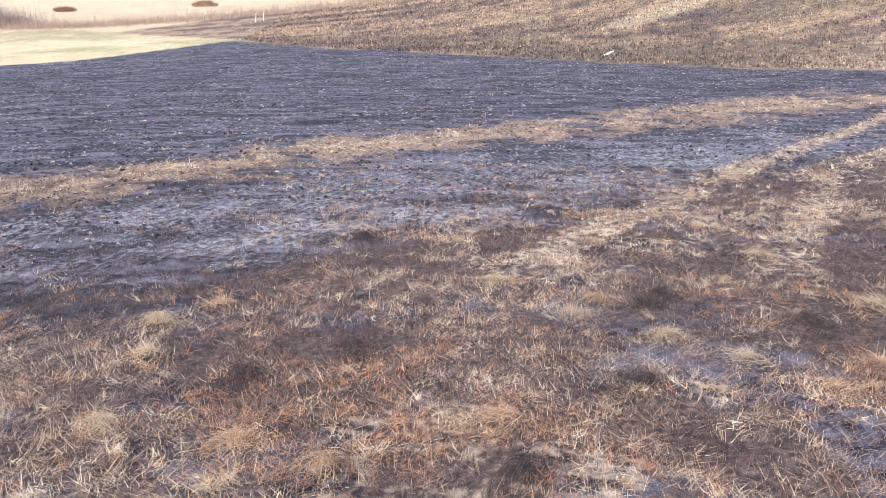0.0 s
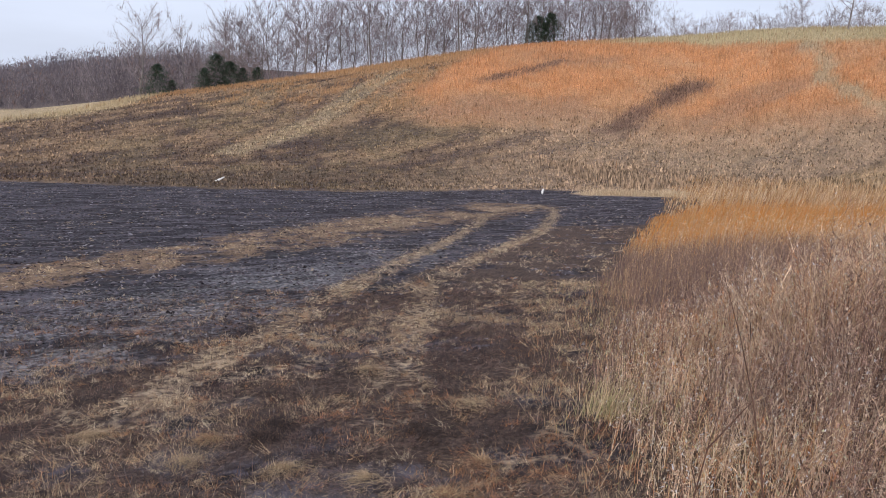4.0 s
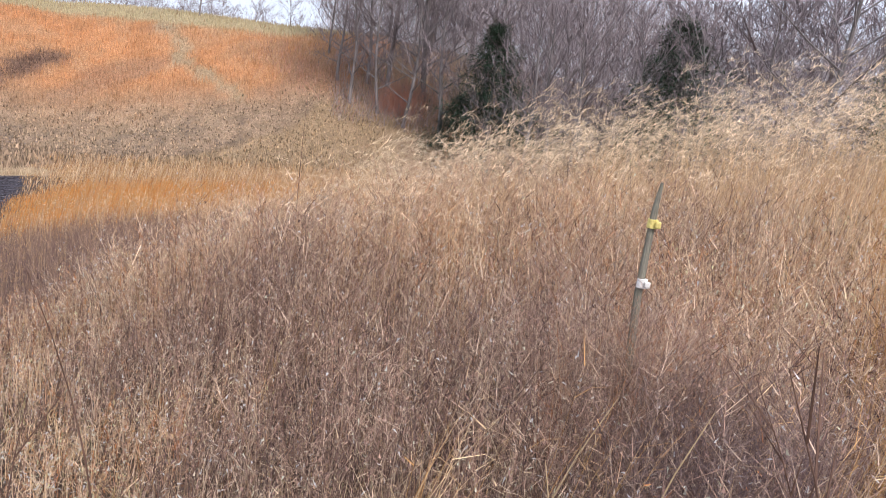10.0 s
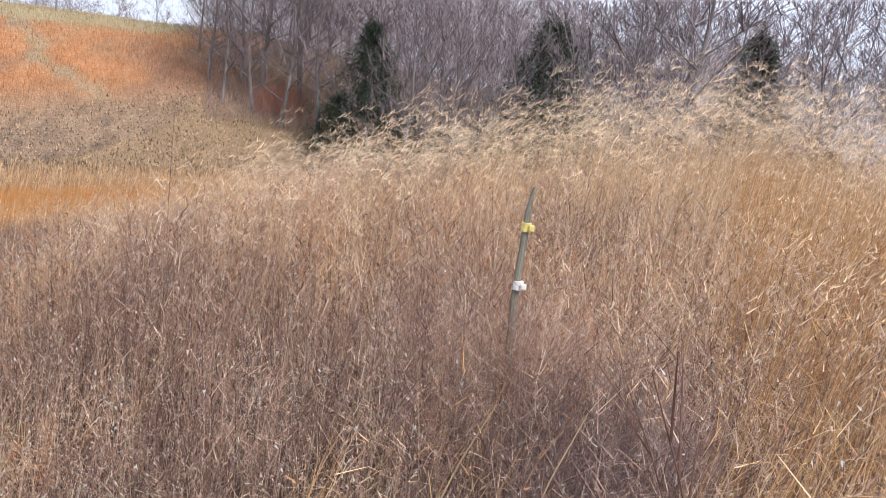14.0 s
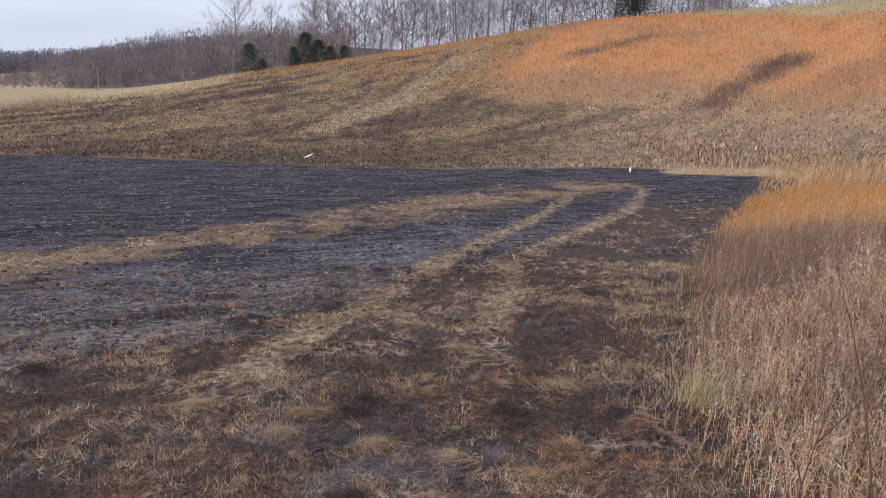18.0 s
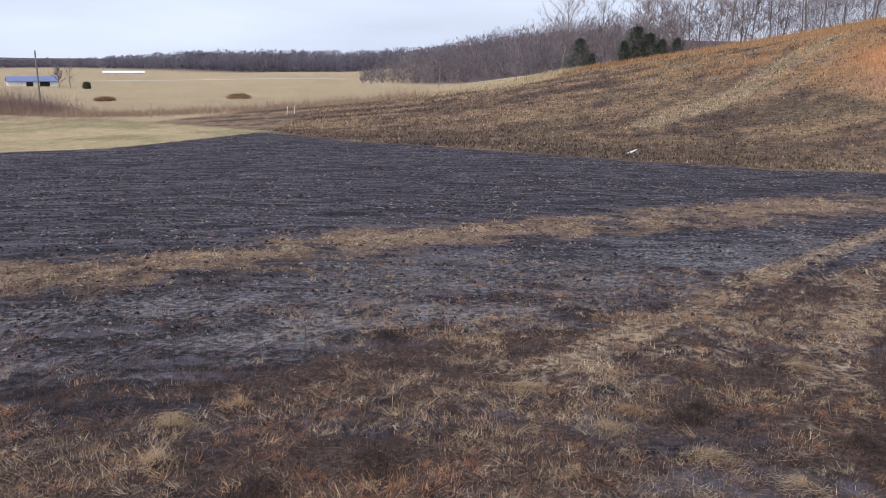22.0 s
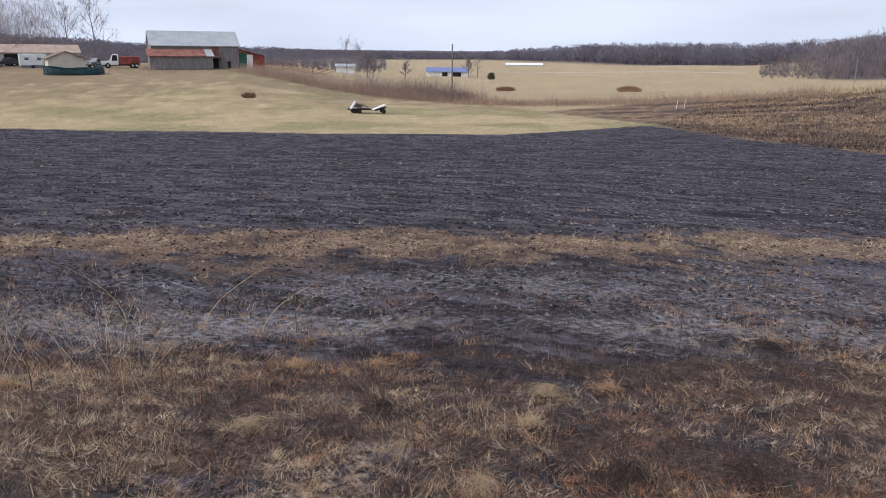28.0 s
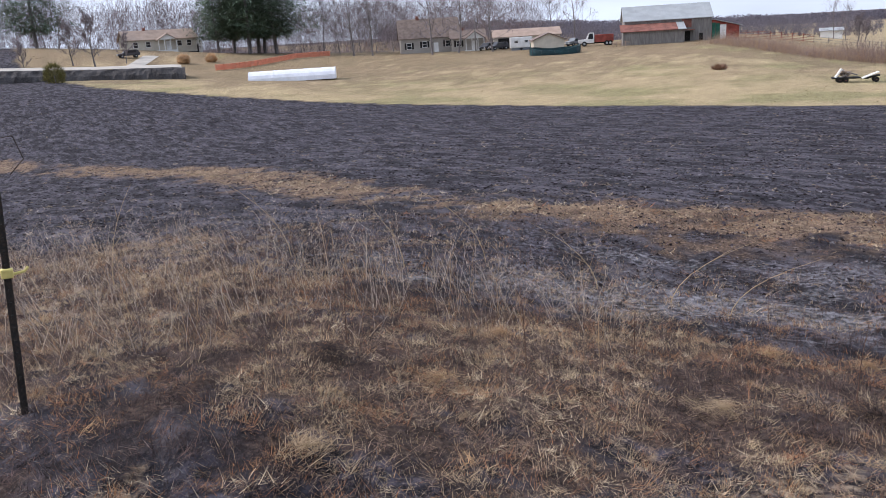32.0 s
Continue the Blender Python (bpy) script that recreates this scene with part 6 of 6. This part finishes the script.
def pole(az, r, h, label="weathered wooden utility pole with crossarm", arm=True):
    p = thing("utility_pole", facing(az, r, 20), label, "pole", "utility poles")
    part("pole", rod([(0, 0, -0.5), (0.03, 0, h * 0.5), (0, 0, h)], [0.17, 0.14, 0.11], 8), OLD_WOOD, p)
    if not arm:
        return
    part("crossarm", box(-0.9, 0.9, -0.06, 0.06, h - 0.9, h - 0.76), OLD_WOOD, p)
    for x in (-0.8, 0.0, 0.8):
        part("insulator", rod([(x, 0, h - 0.76), (x, 0, h - 0.58)], 0.05, 6), GLASS, p)


def rail_fence(name, pts, h, rails, mat, label, step=2.4, board=0.07):
    """Posts and rails along points on the ground."""
    f = thing(name, Matrix.Identity(4), label, "fence")
    for (a, b) in zip(pts, pts[1:]):
        n = max(1, round(math.hypot(b[0] - a[0], b[1] - a[1]) / step))
        for i in range(n):
            p, q = [(a[0] + (b[0] - a[0]) * t, a[1] + (b[1] - a[1]) * t) for t in (i / n, (i + 1) / n)]
            zp, zq = float(ground_z(*p)), float(ground_z(*q))
            part("post", rod([(*p, zp - 0.3), (*p, zp + h + 0.1)], 0.06, 6), mat, f)
            for k in range(rails):
                z = 0.2 + (h - 0.25) * k / max(1, rails - 1)
                part("rail", rod([(*p, zp + z), (*q, zq + z)], board / 2, 4), mat, f)
    return f


def strip_mesh(name, pts, width, mat, label, category, lift=0.06, kind="structure"):
    """A road or path laid over the ground."""
    bm, rows = bmesh.new(), []
    fine = []
    for a, b in zip(pts, pts[1:]):
        n = max(2, int(math.hypot(b[0] - a[0], b[1] - a[1]) / 3))
        fine += [(a[0] + (b[0] - a[0]) * i / n, a[1] + (b[1] - a[1]) * i / n) for i in range(n)]
    fine.append(pts[-1])
    for i, p in enumerate(fine):
        a, b = fine[max(0, i - 1)], fine[min(len(fine) - 1, i + 1)]
        d = Vector((b[0] - a[0], b[1] - a[1])).normalized()
        row = []
        for s in (-1, -0.5, 0, 0.5, 1):
            x, y = p[0] - d.y * s * width / 2, p[1] + d.x * s * width / 2
            row.append(bm.verts.new((x, y, float(ground_z(x, y)) + lift + 0.08 * (1 - s * s))))
        rows.append(row)
    for a, b in zip(rows, rows[1:]):
        for j in range(4):
            bm.faces.new((a[j], a[j + 1], b[j + 1], b[j]))
    bmesh.ops.recalc_face_normals(bm, faces=bm.faces)
    me = bpy.data.meshes.new(name)
    bm.to_mesh(me)
    bm.free()
    me.materials.append(mat)
    return tagged(new(name, me), label, category, kind=kind)


def xy(az, r):
    return (-math.sin(radians(az)) * r, math.cos(radians(az)) * r)


barn()
house(62.6, 190, 4, 13.5, 8, 3.7, 7.6, GREY_SIDING, BROWN_ROOF, "grey-beige farmhouse with brown roof and white porch", [(-4.8, 1.0), (-1.2, 1.2), (4.2, 1.2)], None, DARK)
house(59.9, 188, 4, 7.5, 6, 3.0, 4.6, GREY_SIDING, BROWN_ROOF, "low grey-beige house wing with white gabled porch", [(-2.2, 1.0)], (-0.8, 3.6, 2.2, 2.7, 4.2), DARK)
house(80.6, 214, 14, 17, 8, 2.9, 5.0, CREAM_SIDING, TAN_ROOF, "low cream bungalow with faded tan roof", [(-6.4, 0.9), (-3.4, 0.9), (4.2, 0.9), (6.6, 0.9)], (-1.4, 3.2, 1.8, 2.6, 3.9))
shed("garage", 78.8, 235, 0, 6, 7, 3.2, 5.0, False, WHITE, SILVER, "white garage behind the bungalow", [(-2, 2, 2.2)], "garage")
shed("garage", 55.8, 186, 4, 15, 8, 2.6, 4.1, True, CREAM_SIDING, TAN_ROOF, "long low garage with tan metal roof and open bay", [(-6.5, -4.0, 2.3), (-3.4, -0.6, 2.3)], "garage")
shed("garden_shed", 54.3, 160, 8, 6.0, 5, 2.2, 3.4, False, CREAM_SIDING, BROWN_ROOF, "beige gabled garden shed with white trim")
shed("animal_shed", 36.3, 235, 0, 5.2, 5, 1.9, 2.5, True, WHITE, SILVER, "small white shed with flat pale roof")
shed("farm_building", 29.1, 300, 4, 15, 7, 1.7, 3.1, True, WHITE, BLUE_ROOF, "long low white building with blue metal roof", [(-2, 0, 1.5), (2, 5, 1.5)], "building")
shed("far_greenhouse", 23.7, 430, 0, 19, 8, 0.7, 1.5, True, WHITE, PLASTIC, "long low white greenhouse on the far pasture", None, "greenhouse")
camper = thing("camper_trailer", facing(56.0, 172, 6), "white camper trailer parked by the garage", "trailer")
part("body", box(-3.0, 1.6, -1.1, 1.1, 0.45, 2.6, 0.18), WHITE, camper)
window(camper, -1.8, 1.4, 0.9, 0.6, -1.12)
window(camper, 0.3, 1.4, 0.9, 0.6, -1.12)
part("wheel", wheel(0.35, 0.2, (-0.8, -0.95, 0.35)), RUBBER, camper)
part("wheel", wheel(0.35, 0.2, (-0.8, 0.95, 0.35)), RUBBER, camper)
part("skirt", box(-2.8, 1.4, -1.0, 1.0, -0.2, 0.56), CAR_GREY, camper)
bins = thing("waste_bin", facing(55.3, 165, 0), "green plastic bin by the shed", "bin")
part("bin_body", box(-0.9, 0.9, -0.7, 0.7, -0.1, 1.5, 0.08), GREEN_PAINT, bins)
part("lid", box(-0.95, 0.95, -0.75, 0.75, 1.5, 1.62, 0.04), GREEN_PAINT, bins)
vehicle("dump_truck", facing(51.1, 170, 2), "old farm truck with white cab and red bed", "truck", 7.0, RED, WHITE, True, True)
vehicle("pickup_truck", facing(52.4, 176, 40), "grey pickup parked beyond the shed", "truck", 5.2, CAR_GREY, CAR_GREY, True)
vehicle("car", facing(57.8, 180, 30), "dark car parked under the yard trees", "car", 4.5, CAR_DARK, CAR_DARK)
vehicle("car", facing(58.6, 183, 60), "black car parked by the house", "car", 4.5, CAR_DARK, CAR_DARK)
vehicle("car", facing(82.8, 186, 10), "dark sedan parked before the bungalow", "car", 4.6, CAR_DARK, CAR_DARK)
tunnel()
pool()
wagon()
pole(28.8, 140, 9.2, "plain weathered wooden utility pole", False)
pole(2.4, 260, 8.0, "plain weathered wooden utility pole", False)
pole(59.4, 182, 7.5)
rail_fence("corral_fence", [xy(42.9, 172), xy(39.9, 176), xy(37.3, 182)], 1.5, 5, RED, "faded red corral rail fence beside the barn", 2.6)
rail_fence("board_fence", [xy(37.3, 182), xy(34.8, 184), xy(32.8, 180)], 1.2, 3, OLD_WOOD, "grey board fence past the corral", 2.6)
rail_fence("wooden_pallet", [xy(50.0, 160), xy(49.4, 160), xy(48.8, 160)], 1.0, 4, TAN_ROOF, "wooden pallets stood up before the barn", 0.9)
net = rail_fence("safety_fence", [xy(77.4, 160), xy(75.8, 166), xy(74.4, 173), xy(73.0, 181), xy(71.9, 188), xy(69.6, 192)], 1.15, 6, ORANGE_NET, "orange plastic safety fence along the lane", 2.2, 0.16)
strip_mesh("driveway", [xy(79.7, 146), xy(82.7, 168), xy(81.4, 190)], 3.2, GRAVEL, "pale driveway up to the bungalow", "road")
strip_mesh("far_road", [xy(30.3, 345), xy(24.0, 350), xy(16.0, 362), xy(9.0, 380)], 4.0, GRAVEL, "pale road across the far pasture", "road")


def loft(name, az0, az1, section, mat, label, category, seed, shake=0.0):
    """A long low form round the camera's side: section gives (r, height over the bank's top) pairs."""
    rng = random.Random(seed)
    bm, rows, n = bmesh.new(), [], 90
    for i in range(n):
        az = az0 + (az1 - az0) * i / (n - 1)
        top = float(np.interp(az, [79, 80, 85, 91.4, 98], [-1.3, -0.95, -0.5, 0.35, 1.0]))
        row = []
        for r, up in section:
            x, y, z = spot(az, r + rng.uniform(-shake, shake))
            row.append(bm.verts.new((x, y, (z - 0.3 if up is None else top + up + rng.uniform(-shake, shake) * 0.4))))
        rows.append(row)
    for a, b in zip(rows, rows[1:]):
        for k in range(len(section) - 1):
            bm.faces.new((a[k], a[k + 1], b[k + 1], b[k]))
    bmesh.ops.recalc_face_normals(bm, faces=bm.faces)
    me = bpy.data.meshes.new(name)
    bm.to_mesh(me)
    bm.free()
    me.materials.append(mat)
    return tagged(new(name, me), label, category, kind="structure")


loft("road_bank", 98, 79.4, [(135.6, None), (136.2, -0.9), (136.9, -0.45), (137.4, -0.1), (138, 0), (143.5, -0.05), (146.5, None)], CHAR_BANK, "scorched black earth bank under the lane", "bank", 12, 0.22)
loft("road", 98, 79.6, [(138.4, 0.04), (139.5, 0.2), (141.5, 0.34), (143.3, 0.4), (143.6, 0.0)], GRAVEL, "pale gravel lane on top of the scorched bank", "road", 13)


def round_bush(az, r, w, h, col, label, seed, spray=0.35, name="bush", group=""):
    rng = np.random.default_rng(seed)
    n = int(500 * min(1.5, w * h / 3) + 150)
    a, t = rng.uniform(0, 2 * math.pi, n), rng.uniform(0.02, 1, n)
    rad = w / 2 * np.sqrt(np.clip(1 - (t * 1.05 - 0.35) ** 2 / 0.5, 0.05, 1)) * rng.uniform(0.5, 1.05, n)
    base = np.stack([np.cos(a) * rad, np.sin(a) * rad, t * h * 0.85], -1)
    s = Sheaf()
    for _ in range(4):
        d = np.stack([np.cos(a) * 0.6, np.sin(a) * 0.6, np.full(n, 0.7)], -1) + rng.normal(0, 0.5, (n, 3))
        s.add(base, d, np.full(n, spray) * rng.uniform(0.5, 1.3, n), np.full(n, spray * 0.16), rng.normal(0, 0.1, (n, 3)), shades(rng, n, col, 0.3), 1, rng)
    ob = thing(name, Matrix.Translation(spot(az, r, -0.05)), label, "bush", group)
    part("foliage", s.mesh("foliage"), None, ob)
    part("stem", rod([(0, 0, -0.2), (0.05, 0, h * 0.3), (0, 0.05, h * 0.6)], [0.09, 0.06, 0.02], 5), BARK, ob)
    return ob


round_bush(87.4, 131, 2.9, 3.1, [(4, (0.14, 0.14, 0.045)), (2, (0.2, 0.17, 0.06))], "round olive-green bush before the scorched bank", 1, 0.4)
round_bush(79.4, 176, 2.2, 1.9, [(3, PALE), (2, STRAW)], "tan clump of ornamental grass in the yard", 2, 0.5, "grass_clump")
round_bush(77.6, 180, 2.0, 1.7, [(3, PALE), (2, STRAW)], "tan clump of ornamental grass in the yard", 3, 0.5, "grass_clump")
round_bush(16.4, 185, 5.5, 1.3, [(3, BROWN), (2, PURPLE)], "low brown bush on the far pasture", 4)
round_bush(25.0, 190, 4.5, 1.0, [(3, BROWN), (2, PURPLE)], "low brown bush on the far pasture", 5)
round_bush(43.0, 113, 1.8, 0.55, [(3, PURPLE), (2, BROWN)], "small leafless brush pile on the lawn", 6)
round_bush(26.0, 275, 2.4, 2.4, [(3, (0.08, 0.09, 0.05))], "small dark evergreen on the far pasture", 10, 0.4)


# ---- near things ----
def t_post():
    x, y, z = -4.92, -0.2, float(ground_z(-4.92, -0.2))
    p = thing("fence_post", pose(x, y, z, 0, 4.0, 94), "dark steel T-post with a yellow insulator", "post")
    bm = box(-0.018, 0.018, -0.004, 0.004, -0.3, 1.45)
    box(-0.004, 0.004, 0.003, 0.034, -0.3, 1.45, 0, bm)
    part("post", bm, STEEL, p)
    for i in range(19):
        part("stud", box(-0.006, 0.006, -0.013, -0.003, 0.06 + i * 0.07, 0.085 + i * 0.07), STEEL, p)
    ins = part("insulator", box(-0.03, 0.03, -0.035, 0.012, 0.78, 0.83, 0.008), YELLOW, p, "yellow plastic insulator")
    part("clip", rod([(0.03, -0.02, 0.8), (0.08, -0.03, 0.81), (0.1, -0.02, 0.83)], 0.008, 6), YELLOW, ins)
    part("wire_tail", rod([(0.0, -0.02, 1.5), (0.1, -0.03, 1.52), (0.14, -0.03, 1.4), (0.07, -0.02, 1.32)], 0.003, 5), WIRE, p)


def wood_post():
    x, y = 4.02, 0.375
    z = float(ground_z(x, y))
    p = thing("wooden_post", pose(x, y, z, 2, 2.0, -86), "leaning grey weathered wooden post with plastic insulators", "post")
    top = 1.48 - z
    bm = rod([(0, 0, -0.3), (0.012, 0, 0.4 * top), (-0.006, 0.005, 0.7 * top), (0.004, 0, 0.93 * top), (0.012, 0, top)], [0.021, 0.02, 0.019, 0.015, 0.007], 9)
    for v in bm.verts:
        v.co += Vector((0.006 * noise.noise(v.co * 9), 0.006 * noise.noise(v.co * 7 + Vector((5, 0, 0))), 0))
    part("post", bm, POST_WOOD, p)
    for zz, m, l in ((1.295 - z, YELLOW, "yellow plastic insulator band"), (1.02 - z, WHITE, "white plastic insulator band")):
        band = part("insulator", rod([(0.002, 0, zz - 0.02), (0.003, 0, zz + 0.02)], 0.024, 12), m, p, l)
        part("clip", box(0.015, 0.04, -0.034, -0.016, zz - 0.015, zz + 0.015, 0.006), m, band)


t_post()
wood_post()


def tuft(x, y, size, pairs, label, seed, name="straw_tuft", tall=0.12, group="tufts"):
    """A flattened tuft of mown grass."""
    rng = np.random.default_rng(seed)
    n = int(520 * size / 0.3)
    a, q = rng.uniform(0, 2 * math.pi, n), np.abs(rng.normal(0, 0.55, n))
    stretch = rng.uniform(0.55, 1.0)
    base = np.stack([np.cos(a) * q * size, np.sin(a) * q * size * stretch, 0.07 * np.exp(-q * q * 3) - 0.02 + rng.uniform(0, 0.03, n)], -1)
    comb, b2 = rng.uniform(0, 6.28), rng.uniform(0, 2 * math.pi, n)
    d = np.stack([0.7 * math.cos(comb) + 0.8 * np.cos(b2), 0.7 * math.sin(comb) + 0.8 * np.sin(b2), rng.uniform(0.0, 0.9, n)], -1)
    s = Sheaf()
    s.add(base, d, tall * rng.uniform(0.3, 1.1, n), rng.uniform(0.0025, 0.005, n), np.stack([d[:, 0] * 0.2, d[:, 1] * 0.2, -rng.uniform(0.2, 0.8, n)], -1), shades(rng, n, pairs, 0.28), 2, rng)
    ob = new(name, s.mesh(name))
    ob.matrix_world = Matrix.Translation((x, y, float(ground_z(x, y))))
    return tagged(ob, label, "grass tuft", group, "stuff")


PALE_TUFT, RUST_TUFT, CHAR_TUFT = [(4, (0.47, 0.36, 0.235)), (3, (0.36, 0.26, 0.16))], [(2, (0.34, 0.19, 0.11)), (3, (0.5, 0.36, 0.21)), (2, (0.26, 0.16, 0.1))], [(4, BLACK), (2, UMBER)]
for i, (x, y, size, kind) in enumerate([(-3.35, 3.45, 0.26, 0), (-2.26, 5.55, 0.26, 0), (-1.82, 5.85, 0.24, 1), (-2.0, 4.66, 0.22, 0), (1.43, 4.83, 0.28, 0), (0.27, 3.5, 0.28, 1), (0.37, 6.4, 0.3, 0),
                                        (-2.2, 5.4, 0.24, 0), (-1.8, 3.5, 0.26, 0), (-1.0, 3.35, 0.26, 1), (-0.58, 3.05, 0.22, 1), (2.2, 4.0, 0.26, 1), (1.9, 4.5, 0.26, 0), (2.7, 4.4, 0.24, 1), (0.9, 5.4, 0.28, 0),
                                        (1.2, 5.9, 0.28, 1), (-3.9, 5.6, 0.3, 1), (-4.4, 5.1, 0.3, 1), (-5.4, 3.2, 0.3, 1), (-4.2, 2.0, 0.26, 1), (3.3, 5.6, 0.3, 0), (3.0, 7.4, 0.3, 0), (-3.4, 0.9, 0.24, 0)]):
    tuft(x, y, size, (PALE_TUFT, RUST_TUFT)[kind], ("pale unburnt straw tuft on the ground", "rusty tan tuft of half-burnt grass")[kind], 200 + i)
for i, (x, y, size) in enumerate([(1.69, 6.0, 0.26), (1.14, 4.0, 0.22), (0.33, 3.0, 0.24), (-0.6, 4.6, 0.26), (1.5, 5.6, 0.24), (-0.9, 8.2, 0.26), (-3.0, 4.4, 0.2), (-5.0, 1.6, 0.24), (-1.2, 4.1, 0.24), (2.6, 5.3, 0.26)]):
    tuft(x, y, size, CHAR_TUFT, "charred black grass tuft", 240 + i, "charred_tuft", 0.2)


def green_clump():
    x, y = 4.15, 4.9
    rng = np.random.default_rng(31)
    n = 260
    px, py = x + rng.normal(0, 0.13, n), y + rng.normal(0, 0.13, n)
    stand("green_grass_clump", px, py, rng, rng.uniform(0.2, 0.5, n), rng.uniform(0.004, 0.007, n), [(3, (0.40, 0.36, 0.19)), (4, (0.6, 0.47, 0.29)), (1, (0.3, 0.3, 0.14))], "yellow-green grass clump at the edge of the weeds", 0.3, 1)


green_clump()
rng = np.random.default_rng(33)
px, py, _ = scatter(1500, -97, -86.5, 2.6, 3.7, 35)
stand("purple_weeds", px, py, rng, rng.uniform(0.75, 1.1, 1500) * (0.8 + 0.4 * fbm(px, py, 36)), rng.uniform(0.002, 0.0036, 1500), [(4, (0.2, 0.14, 0.132)), (3, (0.12, 0.082, 0.08)), (2, (0.4, 0.3, 0.26))], "dark purple-grey branching weeds beside the wooden post", 0.22, 1, 8, 0, wind=(0.02, -0.03), leaf_segs=1)
px, py, _ = scatter(900, -91, -80, 3.5, 4.26, 34)
stand("post_weeds", px, py, rng, 1.0 - ground_z(px, py) + rng.uniform(-0.22, 0.12, 900) + 0.18 * (4.2 - np.hypot(px, py)), rng.uniform(0.0024, 0.0042, 900), [(4, (0.36, 0.24, 0.19)), (3, (0.17, 0.11, 0.1)), (3, (0.6, 0.44, 0.31)), (1, RUSSET)], "grey-brown weeds round the wooden post", 0.16, 2, 6, 0, wind=(0.02, -0.03), leaf_segs=1)


def weed_stalk(az, r, h, bend, label, mat, rad=0.006, branches=5, seed=0):
    """One tall dark stalk with side branches."""
    rng = random.Random(seed)
    x, y, z = spot(az, r)
    w = thing("weed_stalk", pose(x, y, z, 0, 0, az), label, "weed", "tall stalks")
    def at(t):
        return Vector((bend * h * t * t, 0.05 * math.sin(3 * t), h * t - 0.05))
    part("stem", rod([at(i / 6) for i in range(7)], [rad * (1 - 0.8 * i / 6) for i in range(7)], 5), mat, w)
    for i in range(branches):
        t = 0.4 + 0.55 * i / branches
        a = rng.uniform(0, 6.28)
        d = Vector((0.4 * math.cos(a) + bend, 0.4 * math.sin(a), 0.75)) * h * rng.uniform(0.12, 0.25)
        part("branch", rod([at(t), at(t) + d * 0.6, at(t) + d], [rad * 0.5, rad * 0.35, rad * 0.15], 4), mat, w)


STALK = painted("dark dry stalk", (0.13, 0.075, 0.055), 0.3, 8.0)
PALE_STALK = painted("pale dry stalk", (0.46, 0.34, 0.2), 0.2, 8.0)
weed_stalk(-51.5, 3.3, 1.45, -0.18, "tall dark bent weed stalk above the grass", STALK, 0.006, 0, 1)
weed_stalk(-61.0, 9.0, 2.2, 0.02, "tall thin upright weed stalk", STALK, 0.008, 1, 2)
weed_stalk(-45.5, 2.9, 1.15, 0.1, "dark branching weed stalk", STALK, 0.006, 4, 3)
weed_stalk(-101.0, 2.0, 1.3, -0.2, "reddish branching stalk leaning over the grass", STALK, 0.007, 9, 4)
weed_stalk(-99.0, 2.5, 1.15, -0.25, "reddish branching stalk leaning over the grass", STALK, 0.006, 8, 5)
weed_stalk(-78.5, 2.6, 1.15, 0.25, "pale leaning grass stalk", PALE_STALK, 0.006, 2, 6)
weed_stalk(-85.0, 2.4, 1.15, 0.2, "pale leaning grass stalk", PALE_STALK, 0.007, 2, 7)
for i, (az, r) in enumerate([(30.5, 7.6), (26.0, 6.9), (35.5, 5.6), (58.0, 5.4), (50.0, 6.0), (71.0, 5.6), (40.5, 8.4), (12.5, 8.0)]):
    weed_stalk(az, r, 0.5 + 0.06 * (i % 4), 0.05 * (i % 3 - 1), "thin charred weed stalk in the burn", STALK, 0.005, 3, 20 + i)
for i, (az, r, h, bend) in enumerate([(52, 9.5, 0.9, -0.9), (47, 9.0, 0.8, 1.1), (60, 10.5, 1.1, -0.8), (66, 10, 1.1, -0.6), (43, 8.6, 0.7, 1.2), (74, 11, 1.2, -0.7), (86, 10, 1.2, 0.3)]):
    weed_stalk(az, r, h, bend, "long bent pale grass stalk over the ash", PALE_STALK, 0.006, 2, 40 + i)


def pale_stick(az, r, length, turn, label):
    x, y, z = spot(az, r, 0.08)
    s = thing("pale_stick", pose(x, y, z, 0, 0, turn), label, "stick")
    part("wood", rod([(-length / 2, 0, 0), (0, 0.03, 0.12), (length / 2, 0, 0.3)], [0.07, 0.09, 0.05], 7), WHITE, s)


pale_stick(-11.2, 66, 1.0, 30, "pale bleached log at the edge of the burn")
pale_stick(-34.2, 62, 0.5, 50, "pale bleached log at the edge of the burn")
for i, az in enumerate((12.7, 13.2)):
    x, y, z = spot(az, 108)
    g = thing("white_post", pose(x, y, z, 0, 6, az), "white marker post at the field's corner", "post", "marker posts")
    part("post", rod([(0, 0, -0.2), (0, 0, 1.1)], 0.035, 6), WHITE, g)
